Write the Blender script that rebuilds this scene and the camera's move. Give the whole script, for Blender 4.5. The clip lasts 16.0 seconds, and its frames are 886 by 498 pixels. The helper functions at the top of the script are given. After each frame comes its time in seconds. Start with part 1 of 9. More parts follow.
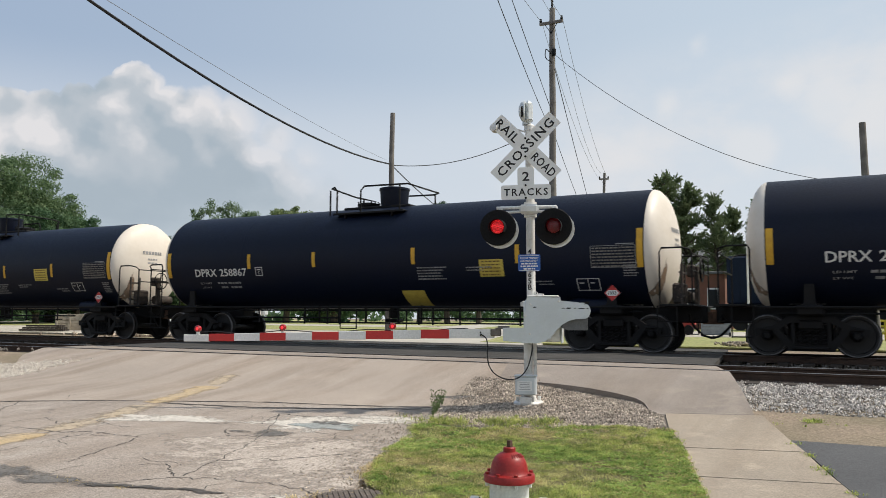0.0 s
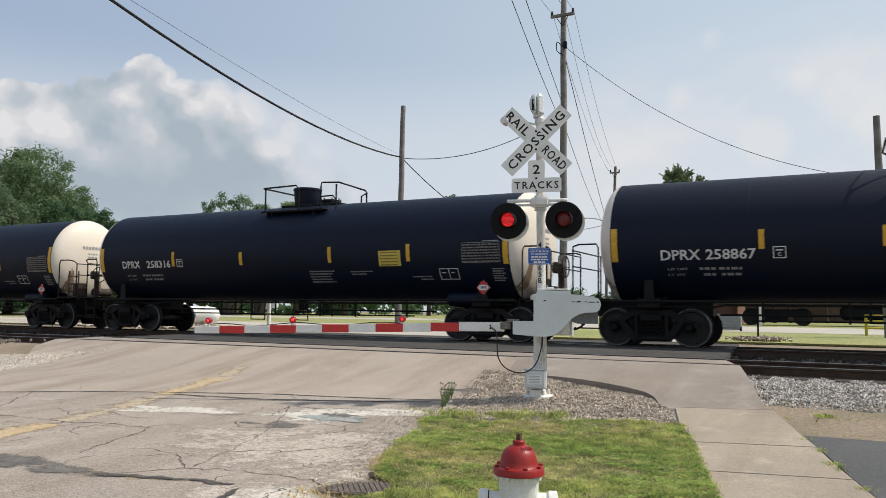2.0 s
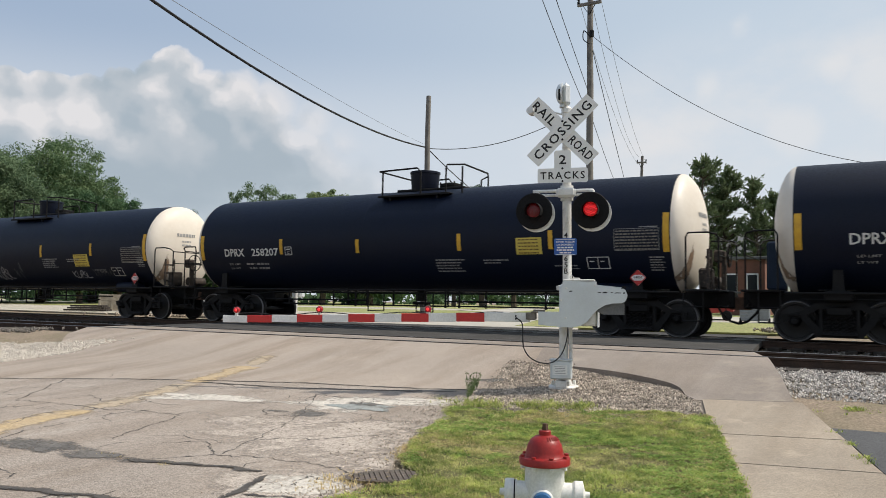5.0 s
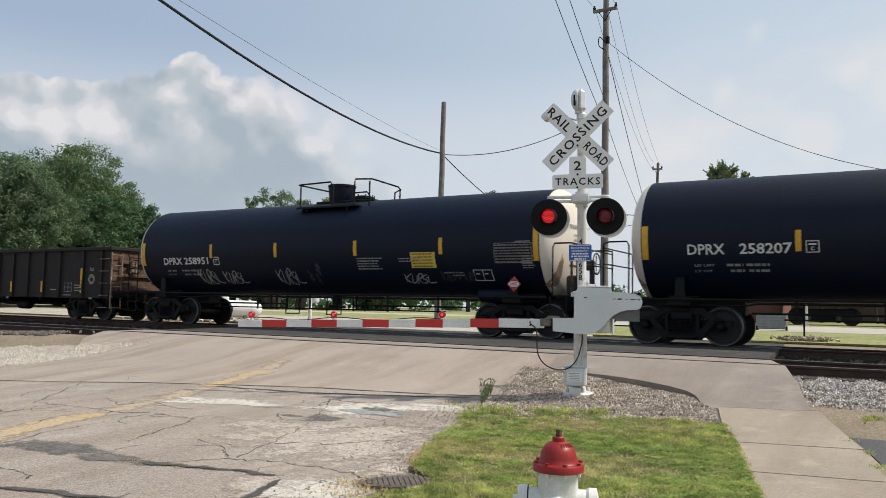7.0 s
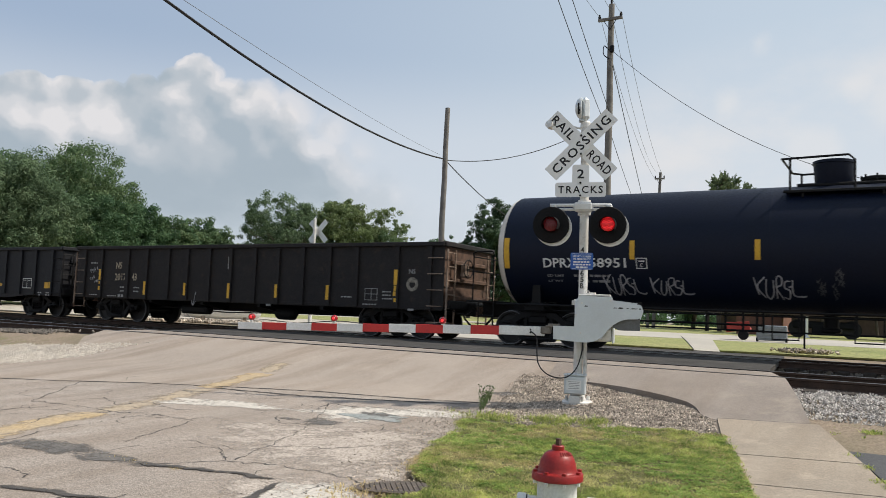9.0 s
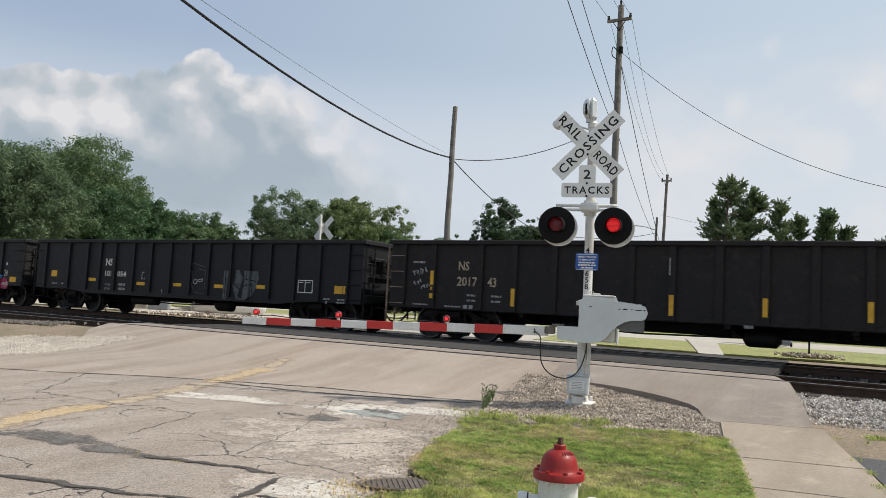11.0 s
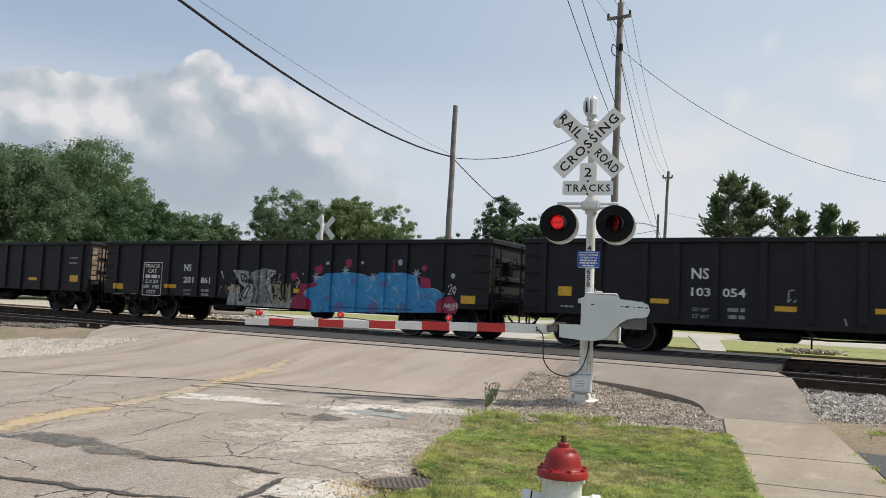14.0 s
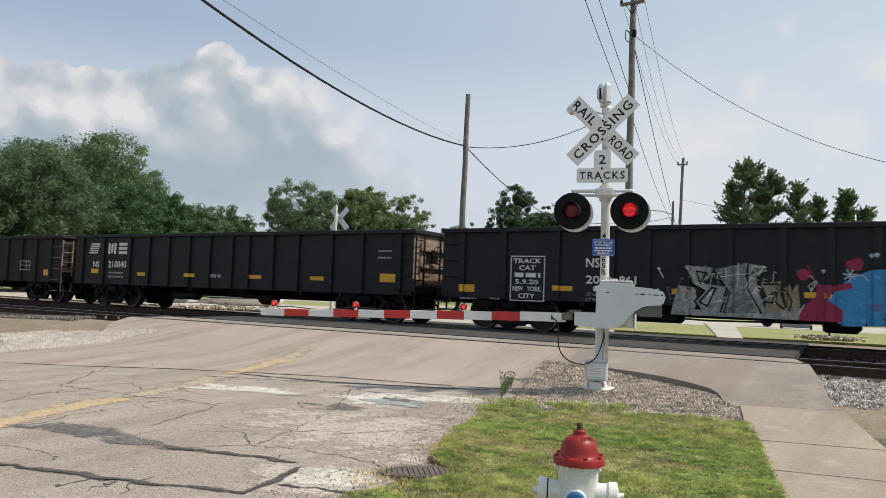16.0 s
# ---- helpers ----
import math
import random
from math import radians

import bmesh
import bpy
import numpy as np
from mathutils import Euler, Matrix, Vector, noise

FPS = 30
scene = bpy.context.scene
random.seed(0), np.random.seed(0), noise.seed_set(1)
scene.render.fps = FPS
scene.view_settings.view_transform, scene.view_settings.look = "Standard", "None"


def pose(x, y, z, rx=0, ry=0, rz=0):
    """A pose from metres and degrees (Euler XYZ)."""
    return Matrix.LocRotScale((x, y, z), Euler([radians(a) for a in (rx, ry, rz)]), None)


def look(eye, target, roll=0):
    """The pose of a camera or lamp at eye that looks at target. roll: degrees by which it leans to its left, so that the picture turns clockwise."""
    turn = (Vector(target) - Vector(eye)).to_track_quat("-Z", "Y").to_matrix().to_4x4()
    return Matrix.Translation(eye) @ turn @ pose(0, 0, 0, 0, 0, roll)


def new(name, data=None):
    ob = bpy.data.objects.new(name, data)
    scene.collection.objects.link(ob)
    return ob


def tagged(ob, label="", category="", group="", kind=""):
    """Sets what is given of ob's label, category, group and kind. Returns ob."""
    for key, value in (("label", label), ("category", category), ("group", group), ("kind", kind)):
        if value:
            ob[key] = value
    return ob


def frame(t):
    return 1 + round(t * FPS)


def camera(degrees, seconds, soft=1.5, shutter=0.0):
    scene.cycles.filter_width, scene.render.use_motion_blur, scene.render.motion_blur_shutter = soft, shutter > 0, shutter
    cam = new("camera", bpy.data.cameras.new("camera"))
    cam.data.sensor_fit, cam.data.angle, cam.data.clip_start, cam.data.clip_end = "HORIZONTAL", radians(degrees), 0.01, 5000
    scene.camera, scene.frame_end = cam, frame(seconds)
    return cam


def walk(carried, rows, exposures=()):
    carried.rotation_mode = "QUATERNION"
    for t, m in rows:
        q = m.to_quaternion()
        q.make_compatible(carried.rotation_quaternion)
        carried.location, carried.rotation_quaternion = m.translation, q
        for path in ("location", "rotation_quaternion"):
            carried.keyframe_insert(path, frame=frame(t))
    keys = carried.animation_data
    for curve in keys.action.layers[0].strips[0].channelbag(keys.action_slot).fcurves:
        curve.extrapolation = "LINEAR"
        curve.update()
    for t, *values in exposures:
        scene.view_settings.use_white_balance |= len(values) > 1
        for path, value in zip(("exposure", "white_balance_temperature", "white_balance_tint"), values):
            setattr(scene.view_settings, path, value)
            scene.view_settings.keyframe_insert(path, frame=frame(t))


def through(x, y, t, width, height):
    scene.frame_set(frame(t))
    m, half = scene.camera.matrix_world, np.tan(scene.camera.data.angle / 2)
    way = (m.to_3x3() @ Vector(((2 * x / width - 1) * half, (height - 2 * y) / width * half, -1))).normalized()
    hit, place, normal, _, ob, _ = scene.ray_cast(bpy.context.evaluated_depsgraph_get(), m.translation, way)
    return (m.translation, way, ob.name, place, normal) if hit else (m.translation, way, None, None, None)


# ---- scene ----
cam = camera(58.5, 16.0, soft=0.45, shutter=0.15)
# seconds, eye, target, roll
PATH = [
    (0, (0.014, 0.009, 1.466), (-4.541, 8.867, 2.353), 0.46),
    (0.5, (0.022, 0.010, 1.462), (-4.584, 8.840, 2.369), 0.36),
    (1, (0.022, 0.015, 1.463), (-4.612, 8.830, 2.367), 0.39),
    (1.5, (0.012, 0.029, 1.461), (-4.642, 8.838, 2.328), 0.49),
    (2, (0.009, 0.018, 1.462), (-4.661, 8.824, 2.264), 0.71),
    (2.5, (0.010, 0.014, 1.459), (-4.684, 8.813, 2.200), 0.94),
    (3, (0.012, -0.004, 1.463), (-4.714, 8.781, 2.158), 1.14),
    (3.5, (0.006, 0.007, 1.457), (-4.774, 8.764, 2.138), 1.22),
    (4, (0.005, 0.003, 1.463), (-4.837, 8.727, 2.137), 1.19),
    (6.5, (0.018, -0.002, 1.461), (-5.058, 8.584, 2.170), 0.96),
    (7, (0.013, -0.001, 1.458), (-5.096, 8.564, 2.204), 1.26),
    (7.5, (-0.004, 0.008, 1.456), (-5.128, 8.561, 2.223), 1.56),
    (8, (-0.010, -0.004, 1.464), (-5.130, 8.550, 2.249), 1.86),
    (8.5, (-0.003, 0.000, 1.459), (-5.118, 8.556, 2.264), 2.09),
    (9, (0.000, 0.000, 1.460), (-5.117, 8.553, 2.276), 2.33),
    (11.5, (0.005, -0.007, 1.451), (-5.171, 8.512, 2.249), 3.37),
    (12, (0.006, -0.013, 1.452), (-5.156, 8.514, 2.258), 3.33),
    (12.5, (0.014, -0.021, 1.455), (-5.134, 8.513, 2.268), 3.23),
    (13, (0.015, -0.021, 1.455), (-5.129, 8.516, 2.270), 3.08),
    (13.5, (0.019, -0.023, 1.454), (-5.143, 8.504, 2.263), 2.89),
    (14, (0.009, -0.015, 1.454), (-5.182, 8.496, 2.238), 2.77),
    (14.5, (0.005, -0.009, 1.452), (-5.221, 8.483, 2.198), 2.67),
    (15, (0.003, -0.006, 1.450), (-5.256, 8.470, 2.150), 2.56),
    (15.5, (0.000, 0.000, 1.450), (-5.294, 8.458, 2.110), 2.45),
    (16, (0.004, -0.008, 1.448), (-5.338, 8.421, 2.093), 2.29),
]
walk(cam, [(t, look(eye, target, roll)) for t, eye, target, roll in PATH])

# ---- daylight: hazy sky, sun beyond the train and to its right ----
SUN_AZ, SUN_EL = radians(62), radians(53)
world = bpy.data.worlds.new("sky")
scene.world = world
world.use_nodes = True


def link(tree, a, b):
    tree.links.new(a, b)


PUFFS = ((0.053, 0.279, 0.027), (0.012, 0.254, 0.041), (-0.030, 0.233, 0.049), (-0.081, 0.217, 0.050), (0.157, 0.341, 0.017), (0.195, 0.268, 0.026), (0.099, 0.208, 0.041))


def build_sky():
    nt = world.node_tree
    for n in list(nt.nodes):
        nt.nodes.remove(n)
    N = nt.nodes.new
    out, bg = N("ShaderNodeOutputWorld"), N("ShaderNodeBackground")
    sky = N("ShaderNodeTexSky")
    sky.sky_type, sky.sun_disc = "NISHITA", False
    sky.sun_elevation, sky.sun_rotation = SUN_EL, SUN_AZ
    sky.air_density, sky.dust_density, sky.ozone_density = 1.0, 2.2, 1.5
    bg.inputs["Strength"].default_value = 0.1
    co, sep = N("ShaderNodeTexCoord"), N("ShaderNodeSeparateXYZ")
    link(nt, co.outputs["Generated"], sep.inputs[0])

    def math_(op, a, b=None, clamp=False):
        m = N("ShaderNodeMath")
        m.operation, m.use_clamp = op, clamp
        for k, v in enumerate((a, b)):
            if v is None:
                continue
            if isinstance(v, (int, float)):
                m.inputs[k].default_value = v
            else:
                link(nt, v, m.inputs[k])
        return m.outputs[0]

    def ramp(v, *stops):
        r = N("ShaderNodeValToRGB")
        r.color_ramp.interpolation = "EASE"
        while len(r.color_ramp.elements) < len(stops):
            r.color_ramp.elements.new(0.5)
        for e, (p, c) in zip(r.color_ramp.elements, stops):
            e.position, e.color = p, (c, c, c, 1) if isinstance(c, float) else (*c, 1)
        link(nt, v, r.inputs[0])
        return r.outputs["Color"]

    def mix(fac, a, b):
        m = N("ShaderNodeMix")
        m.data_type = "RGBA"
        for k, v in ((0, fac), (6, a), (7, b)):
            if isinstance(v, (int, float)):
                m.inputs[k].default_value = v
            elif isinstance(v, tuple):
                m.inputs[k].default_value = (*v, 1)
            else:
                link(nt, v, m.inputs[k])
        return m.outputs[2]

    x, y, z = sep.outputs
    # azimuth (0 along +y, positive to -x) and tangent of elevation
    az = math_("ARCTAN2", math_("MULTIPLY", x, -1.0), y)
    hor = math_("SQRT", math_("ADD", math_("MULTIPLY", x, x), math_("MULTIPLY", y, y)))
    el = math_("DIVIDE", z, math_("MAXIMUM", hor, 0.02))
    vec = N("ShaderNodeCombineXYZ")
    link(nt, az, vec.inputs[0])
    link(nt, el, vec.inputs[1])

    def noise_(scale, detail, rough, w=0.0, stretch=1.0, dist=0.0):
        mp = N("ShaderNodeMapping")
        mp.inputs["Scale"].default_value = (1.0, stretch, 1.0)
        mp.inputs["Location"].default_value = (w, w * 0.7, 0)
        link(nt, vec.outputs[0], mp.inputs[0])
        n = N("ShaderNodeTexNoise")
        n.inputs["Scale"].default_value, n.inputs["Detail"].default_value = scale, detail
        n.inputs["Roughness"].default_value, n.inputs["Distortion"].default_value = rough, dist
        link(nt, mp.outputs[0], n.inputs[0])
        return n.outputs[0]

    def billows(da, de):
        """Rounded cumulus lobes of three sizes, looked up a little aside where an offset is given."""
        mp, warp, add = N("ShaderNodeMapping"), N("ShaderNodeTexNoise"), N("ShaderNodeMixRGB")
        mp.inputs["Location"].default_value = (da, de, 0)
        link(nt, vec.outputs[0], mp.inputs[0])
        warp.inputs["Scale"].default_value, warp.inputs["Detail"].default_value = 22.0, 4.0
        link(nt, mp.outputs[0], warp.inputs[0])
        add.blend_type, add.inputs[0].default_value = "ADD", 0.035
        link(nt, mp.outputs[0], add.inputs[1])
        link(nt, warp.outputs["Color"], add.inputs[2])
        total = None
        for scale, weight in ((8.5, 0.5), (19.0, 0.3), (44.0, 0.1)):
            v = N("ShaderNodeTexVoronoi")
            v.feature, v.inputs["Scale"].default_value, v.inputs["Smoothness"].default_value = "SMOOTH_F1", scale, 0.6
            v.voronoi_dimensions = "2D"
            link(nt, add.outputs[0], v.inputs["Vector"])
            w = math_("MULTIPLY", math_("SUBTRACT", 0.5, v.outputs["Distance"]), weight)
            total = w if total is None else math_("ADD", total, w)
        n = N("ShaderNodeTexNoise")
        n.inputs["Scale"].default_value, n.inputs["Detail"].default_value = 60.0, 6.0
        link(nt, mp.outputs[0], n.inputs[0])
        return math_("ADD", total, math_("MULTIPLY", math_("SUBTRACT", n.outputs[0], 0.5), 0.08))

    here, beside, fine = billows(0.37, 0.21), billows(0.358, 0.238), noise_(4.5, 6.0, 0.6, 7.7, 1.8)
    # a bank of cumulus with its towers to the west, falling away to the north
    where = math_("DIVIDE", az, 1.4)
    top = ramp(where, (0.0, 0.1), (0.40, 0.16), (0.45, 0.21), (0.50, 0.262), (0.54, 0.284), (0.575, 0.292), (0.60, 0.29), (0.625, 0.29), (0.645, 0.284), (0.66, 0.276),
               (0.675, 0.272), (0.69, 0.256), (0.71, 0.264), (0.75, 0.262), (0.78, 0.237), (1.0, 0.22))
    crest = top
    top = math_("SUBTRACT", top, ramp(where, (0.42, 0.0), (0.5, 0.026)))
    over = math_("SUBTRACT", math_("ADD", top, math_("MULTIPLY", math_("SUBTRACT", here, 0.12), 0.06)), el)
    stir, warped = N("ShaderNodeTexNoise"), N("ShaderNodeMixRGB")
    stir.inputs["Scale"].default_value, stir.inputs["Detail"].default_value, stir.inputs["Roughness"].default_value = 26.0, 5.0, 0.5
    link(nt, vec.outputs[0], stir.inputs[0])
    warped.blend_type, warped.inputs[0].default_value = "ADD", 0.024
    link(nt, vec.outputs[0], warped.inputs[1])
    link(nt, stir.outputs["Color"], warped.inputs[2])
    # azimuth, height and size of each dome
    for da, de, size in ((1.2, 0.20, 0.05), (1.1575, 0.206, 0.046), (1.097, 0.208, 0.045), (1.037, 0.205, 0.05), (0.986, 0.211, 0.05), (0.952, 0.222, 0.038), (0.912, 0.242, 0.031), (0.851, 0.274, 0.032),
                         (0.876, 0.255, 0.03), (0.815, 0.251, 0.036), (0.779, 0.247, 0.041), (0.735, 0.2385, 0.044), (0.686, 0.2215, 0.04), (0.647, 0.198, 0.036)):
        far = N("ShaderNodeVectorMath")
        far.operation = "DISTANCE"
        link(nt, warped.outputs[0], far.inputs[0])
        far.inputs[1].default_value = (da + 0.012, de + 0.012, 0.012)
        over = math_("MAXIMUM", over, math_("SUBTRACT", size, far.outputs["Value"]))
    sharp = ramp(where, (0.42, 0.08), (0.5, 0.2), (0.57, 0.9), (0.63, 3.4))
    bank = ramp(math_("MULTIPLY", math_("MULTIPLY", over, sharp), 60.0), (0.0, 0.0), (0.5, 0.7), (1.0, 1.0))
    lit = math_("MULTIPLY", math_("MULTIPLY", math_("SUBTRACT", here, beside), 2.8), ramp(math_("MULTIPLY", over, 5.0), (0.15, 1.0), (0.6, 0.3)))
    sunk = math_("SUBTRACT", math_("ADD", crest, 0.004), el)
    deep = math_("ADD", math_("MULTIPLY", sunk, 7.0), math_("MULTIPLY", math_("SUBTRACT", fine, 0.5), 0.5))
    shade = ramp(math_("SUBTRACT", deep, lit), (0.0, 0.0), (0.2, 0.3), (0.55, 0.75), (0.95, 1.0))
    cloud = mix(shade, (7.6, 7.5, 7.65), (4.0, 4.7, 5.35))
    under = ramp(math_("ADD", el, math_("MULTIPLY", math_("SUBTRACT", fine, 0.5), 0.2)), (0.05, 1.0), (0.16, 0.0))
    cloud = mix(math_("MULTIPLY", under, 0.8), cloud, (5.7, 6.35, 6.9))
    west = ramp(where, (0.0, 0.0), (0.8, 1.0))
    blue = mix(west, (6.3, 7.35, 8.3), (3.6, 4.75, 6.5))
    clear = mix(0.75, sky.outputs[0], blue)
    haze = ramp(el, (0.0, 1.0), (0.20, 0.66), (0.34, 0.12), (0.6, 0.0))
    veil = ramp(noise_(3.0, 6.0, 0.6, 1.3, 1.6), (0.40, 0.0), (0.66, 0.9))
    veil = math_("MULTIPLY", veil, ramp(math_("ADD", el, math_("MULTIPLY", where, 0.35)), (0.26, 1.0), (0.42, 0.0)))
    east = ramp(where, (0.12, 0.55), (0.45, 0.0))
    haze = math_("MAXIMUM", haze, math_("MULTIPLY", east, ramp(el, (0.2, 1.0), (0.42, 0.1))))
    clear = mix(haze, clear, (6.95, 7.4, 7.95))
    clear = mix(veil, clear, (7.6, 7.6, 7.75))
    puff = None
    for da, de, size in PUFFS:
        far = N("ShaderNodeVectorMath")
        far.operation = "DISTANCE"
        link(nt, warped.outputs[0], far.inputs[0])
        far.inputs[1].default_value = (da + 0.012, de + 0.012, 0.012)
        one = math_("SUBTRACT", size, far.outputs["Value"])
        puff = one if puff is None else math_("MAXIMUM", puff, one)
    clear = mix(math_("MULTIPLY", ramp(math_("MULTIPLY", puff, 38.0), (0.0, 0.0), (1.0, 1.0)), 0.55), clear, (7.75, 7.75, 7.85))
    everywhere = mix(bank, clear, cloud)
    low = ramp(el, (0.02, 1.0), (0.12, 0.0))
    everywhere = mix(math_("MULTIPLY", low, 0.6), everywhere, (6.4, 6.9, 7.4))
    link(nt, everywhere, bg.inputs["Color"])
    link(nt, bg.outputs[0], out.inputs[0])


build_sky()
sun_data = bpy.data.lights.new("sun", "SUN")
sun_data.energy, sun_data.angle, sun_data.color = 4.6, radians(1.5), (1.0, 0.92, 0.80)
sun_dir = Vector((math.sin(SUN_AZ) * math.cos(SUN_EL), math.cos(SUN_AZ) * math.cos(SUN_EL), math.sin(SUN_EL)))
sun = new("sun", sun_data)
sun.matrix_world = look(tuple(sun_dir * 60), (0, 0, 0))
scene.view_settings.exposure = 0.0


# ---- materials ----
def material(name, color, second=None, rough=0.7, metal=0.0, scale=3.0, fine=40.0, bump=0.2, spread=(0.35, 0.65), third=None, specular=0.4,
             island=0.0, emit=None, coat=0.0, speck=0.45, pits=0.0, streak=0.0):
    """Two-scale procedural surface: color to second by a broad noise, a finer one for grain, bump and gloss."""
    m = bpy.data.materials.new(name)
    m.use_nodes = True
    nt = m.node_tree
    N = nt.nodes.new
    p = nt.nodes["Principled BSDF"]
    second = second or tuple(c * 0.78 for c in color)
    co = N("ShaderNodeTexCoord")

    def tex(s, d=5.0):
        n = N("ShaderNodeTexNoise")
        n.inputs["Scale"].default_value, n.inputs["Detail"].default_value, n.inputs["Roughness"].default_value = s, d, 0.6
        link(nt, co.outputs["Object"], n.inputs["Vector"])
        return n.outputs["Fac"]

    def span(v, a, b, c0, c1):
        r = N("ShaderNodeMapRange")
        for k, q in enumerate((a, b, c0, c1), 1):
            r.inputs[k].default_value = q
        link(nt, v, r.inputs[0])
        return r.outputs[0]

    def mix(f, a, b):
        x = N("ShaderNodeMix")
        x.data_type = "RGBA"
        for k, v in ((0, f), (6, a), (7, b)):
            if isinstance(v, tuple):
                x.inputs[k].default_value = (*v, 1)
            elif isinstance(v, float):
                x.inputs[k].default_value = v
            else:
                link(nt, v, x.inputs[k])
        return x.outputs[2]

    broad, grain = tex(scale), tex(fine, 3.0)
    col = mix(span(broad, spread[0], spread[1], 0.0, 1.0), tuple(color), tuple(second))
    if third:
        col = mix(span(tex(scale * 2.7), 0.56, 0.7, 0.0, 1.0), col, tuple(third))
    dark = N("ShaderNodeMix")
    dark.data_type, dark.blend_type = "RGBA", "MULTIPLY"
    link(nt, span(grain, 0.3, 0.7, 0.0, 0.35), dark.inputs[0])
    link(nt, col, dark.inputs[6])
    dark.inputs[7].default_value = (speck, speck, speck, 1)
    col = dark.outputs[2]
    if streak:
        # grime dragged along by the traffic, and broad smudges
        mp, lane = N("ShaderNodeMapping"), N("ShaderNodeTexNoise")
        mp.inputs["Rotation"].default_value, mp.inputs["Scale"].default_value = (0, 0, radians(-15.7)), (1.5, 0.16, 1.0)
        link(nt, co.outputs["Object"], mp.inputs[0])
        lane.inputs["Scale"].default_value, lane.inputs["Detail"].default_value, lane.inputs["Roughness"].default_value = 1.2, 7.0, 0.6
        link(nt, mp.outputs[0], lane.inputs["Vector"])
        grime = N("ShaderNodeMix")
        grime.data_type, grime.blend_type = "RGBA", "MULTIPLY"
        link(nt, span(lane.outputs["Fac"], 0.42, 0.72, 0.0, streak), grime.inputs[0])
        link(nt, col, grime.inputs[6])
        grime.inputs[7].default_value = (0.62, 0.56, 0.5, 1)
        col = grime.outputs[2]
    if pits:
        # open aggregate: dark and pale specks
        vo = N("ShaderNodeTexVoronoi")
        vo.inputs["Scale"].default_value = fine * 1.3
        link(nt, co.outputs["Object"], vo.inputs["Vector"])
        pick = N("ShaderNodeSeparateColor")
        link(nt, vo.outputs["Color"], pick.inputs[0])
        hs = N("ShaderNodeHueSaturation")
        link(nt, span(pick.outputs[0], 0.0, 1.0, 1.0 - pits, 1.0 + pits), hs.inputs["Value"])
        link(nt, col, hs.inputs["Color"])
        col = hs.outputs[0]
    if island:
        g = N("ShaderNodeNewGeometry")
        hsv = N("ShaderNodeHueSaturation")
        link(nt, span(g.outputs["Random Per Island"], 0.0, 1.0, 1.0 - island, 1.0 + island), hsv.inputs["Value"])
        link(nt, col, hsv.inputs["Color"])
        col = hsv.outputs[0]
    link(nt, col, p.inputs["Base Color"])
    link(nt, span(grain, 0.3, 0.7, max(rough - 0.1, 0.02), min(rough + 0.1, 1.0)), p.inputs["Roughness"])
    p.inputs["Metallic"].default_value = metal
    p.inputs["Specular IOR Level"].default_value = specular
    p.inputs["Coat Weight"].default_value = coat
    if bump:
        b = N("ShaderNodeBump")
        b.inputs["Strength"].default_value, b.inputs["Distance"].default_value = bump, 0.02
        link(nt, grain, b.inputs["Height"])
        link(nt, b.outputs[0], p.inputs["Normal"])
    if emit:
        p.inputs["Emission Color"].default_value, p.inputs["Emission Strength"].default_value = (*emit[:3], 1), emit[3]
    return m


M = {}
M["tank_black"] = material("tank_black", (0.0028, 0.0064, 0.0205), (0.004, 0.0075, 0.019), 0.5, scale=1.2, fine=25, bump=0.05, specular=0.2)
M["head_cream"] = material("head_cream", (0.68, 0.63, 0.56), (0.62, 0.56, 0.48), 0.5, scale=1.0, fine=9, bump=0.02, speck=0.9)
M["iron_black"] = material("iron_black", (0.0045, 0.0048, 0.006), (0.008, 0.0075, 0.0078), 0.65, scale=4, fine=60, bump=0.2, specular=0.22)
M["gondola_black"] = material("gondola_black", (0.009, 0.0098, 0.0135), (0.0125, 0.0128, 0.016), 0.6, scale=1.5, fine=30, bump=0.15, third=(0.015, 0.015, 0.018), specular=0.3)
M["gondola_brown"] = material("gondola_brown", (0.0135, 0.0125, 0.0138), (0.019, 0.0165, 0.0165), 0.7, scale=1.5, fine=30, bump=0.15, third=(0.03, 0.022, 0.018), specular=0.3)
M["old_iron"] = material("old_iron", (0.06, 0.045, 0.036), (0.025, 0.021, 0.019), 0.8, scale=5, fine=50, bump=0.3, third=(0.16, 0.12, 0.09))
M["rust"] = material("rust", (0.13, 0.075, 0.05), (0.06, 0.035, 0.025), 0.85, scale=5, fine=50, bump=0.3)
M["rusty_light"] = material("rusty_light", (0.32, 0.25, 0.2), (0.12, 0.075, 0.05), 0.8, scale=2.5, fine=40, bump=0.2)
M["wheel_steel"] = material("wheel_steel", (0.0085, 0.0088, 0.01), (0.0065, 0.006, 0.006), 0.55, 0.1, scale=6, fine=60, bump=0.1)
# paler than the wheel, to put a highlight into the rim's colour
M["wheel_rim_glint"] = material("wheel_rim_glint", (0.22, 0.22, 0.23), (0.15, 0.15, 0.16), 0.4, 0.7, scale=3, fine=60, bump=0.05)
M["rail_bright"] = material("rail_bright", (0.34, 0.34, 0.35), (0.2, 0.19, 0.18), 0.35, 0.8, scale=3, fine=60, bump=0.05)
M["rail_rust"] = material("rail_rust", (0.07, 0.042, 0.03), (0.04, 0.026, 0.02), 0.85, scale=6, fine=60, bump=0.2)
M["tie_wood"] = material("tie_wood", (0.05, 0.04, 0.032), (0.03, 0.025, 0.022), 0.9, scale=5, fine=60, bump=0.4)
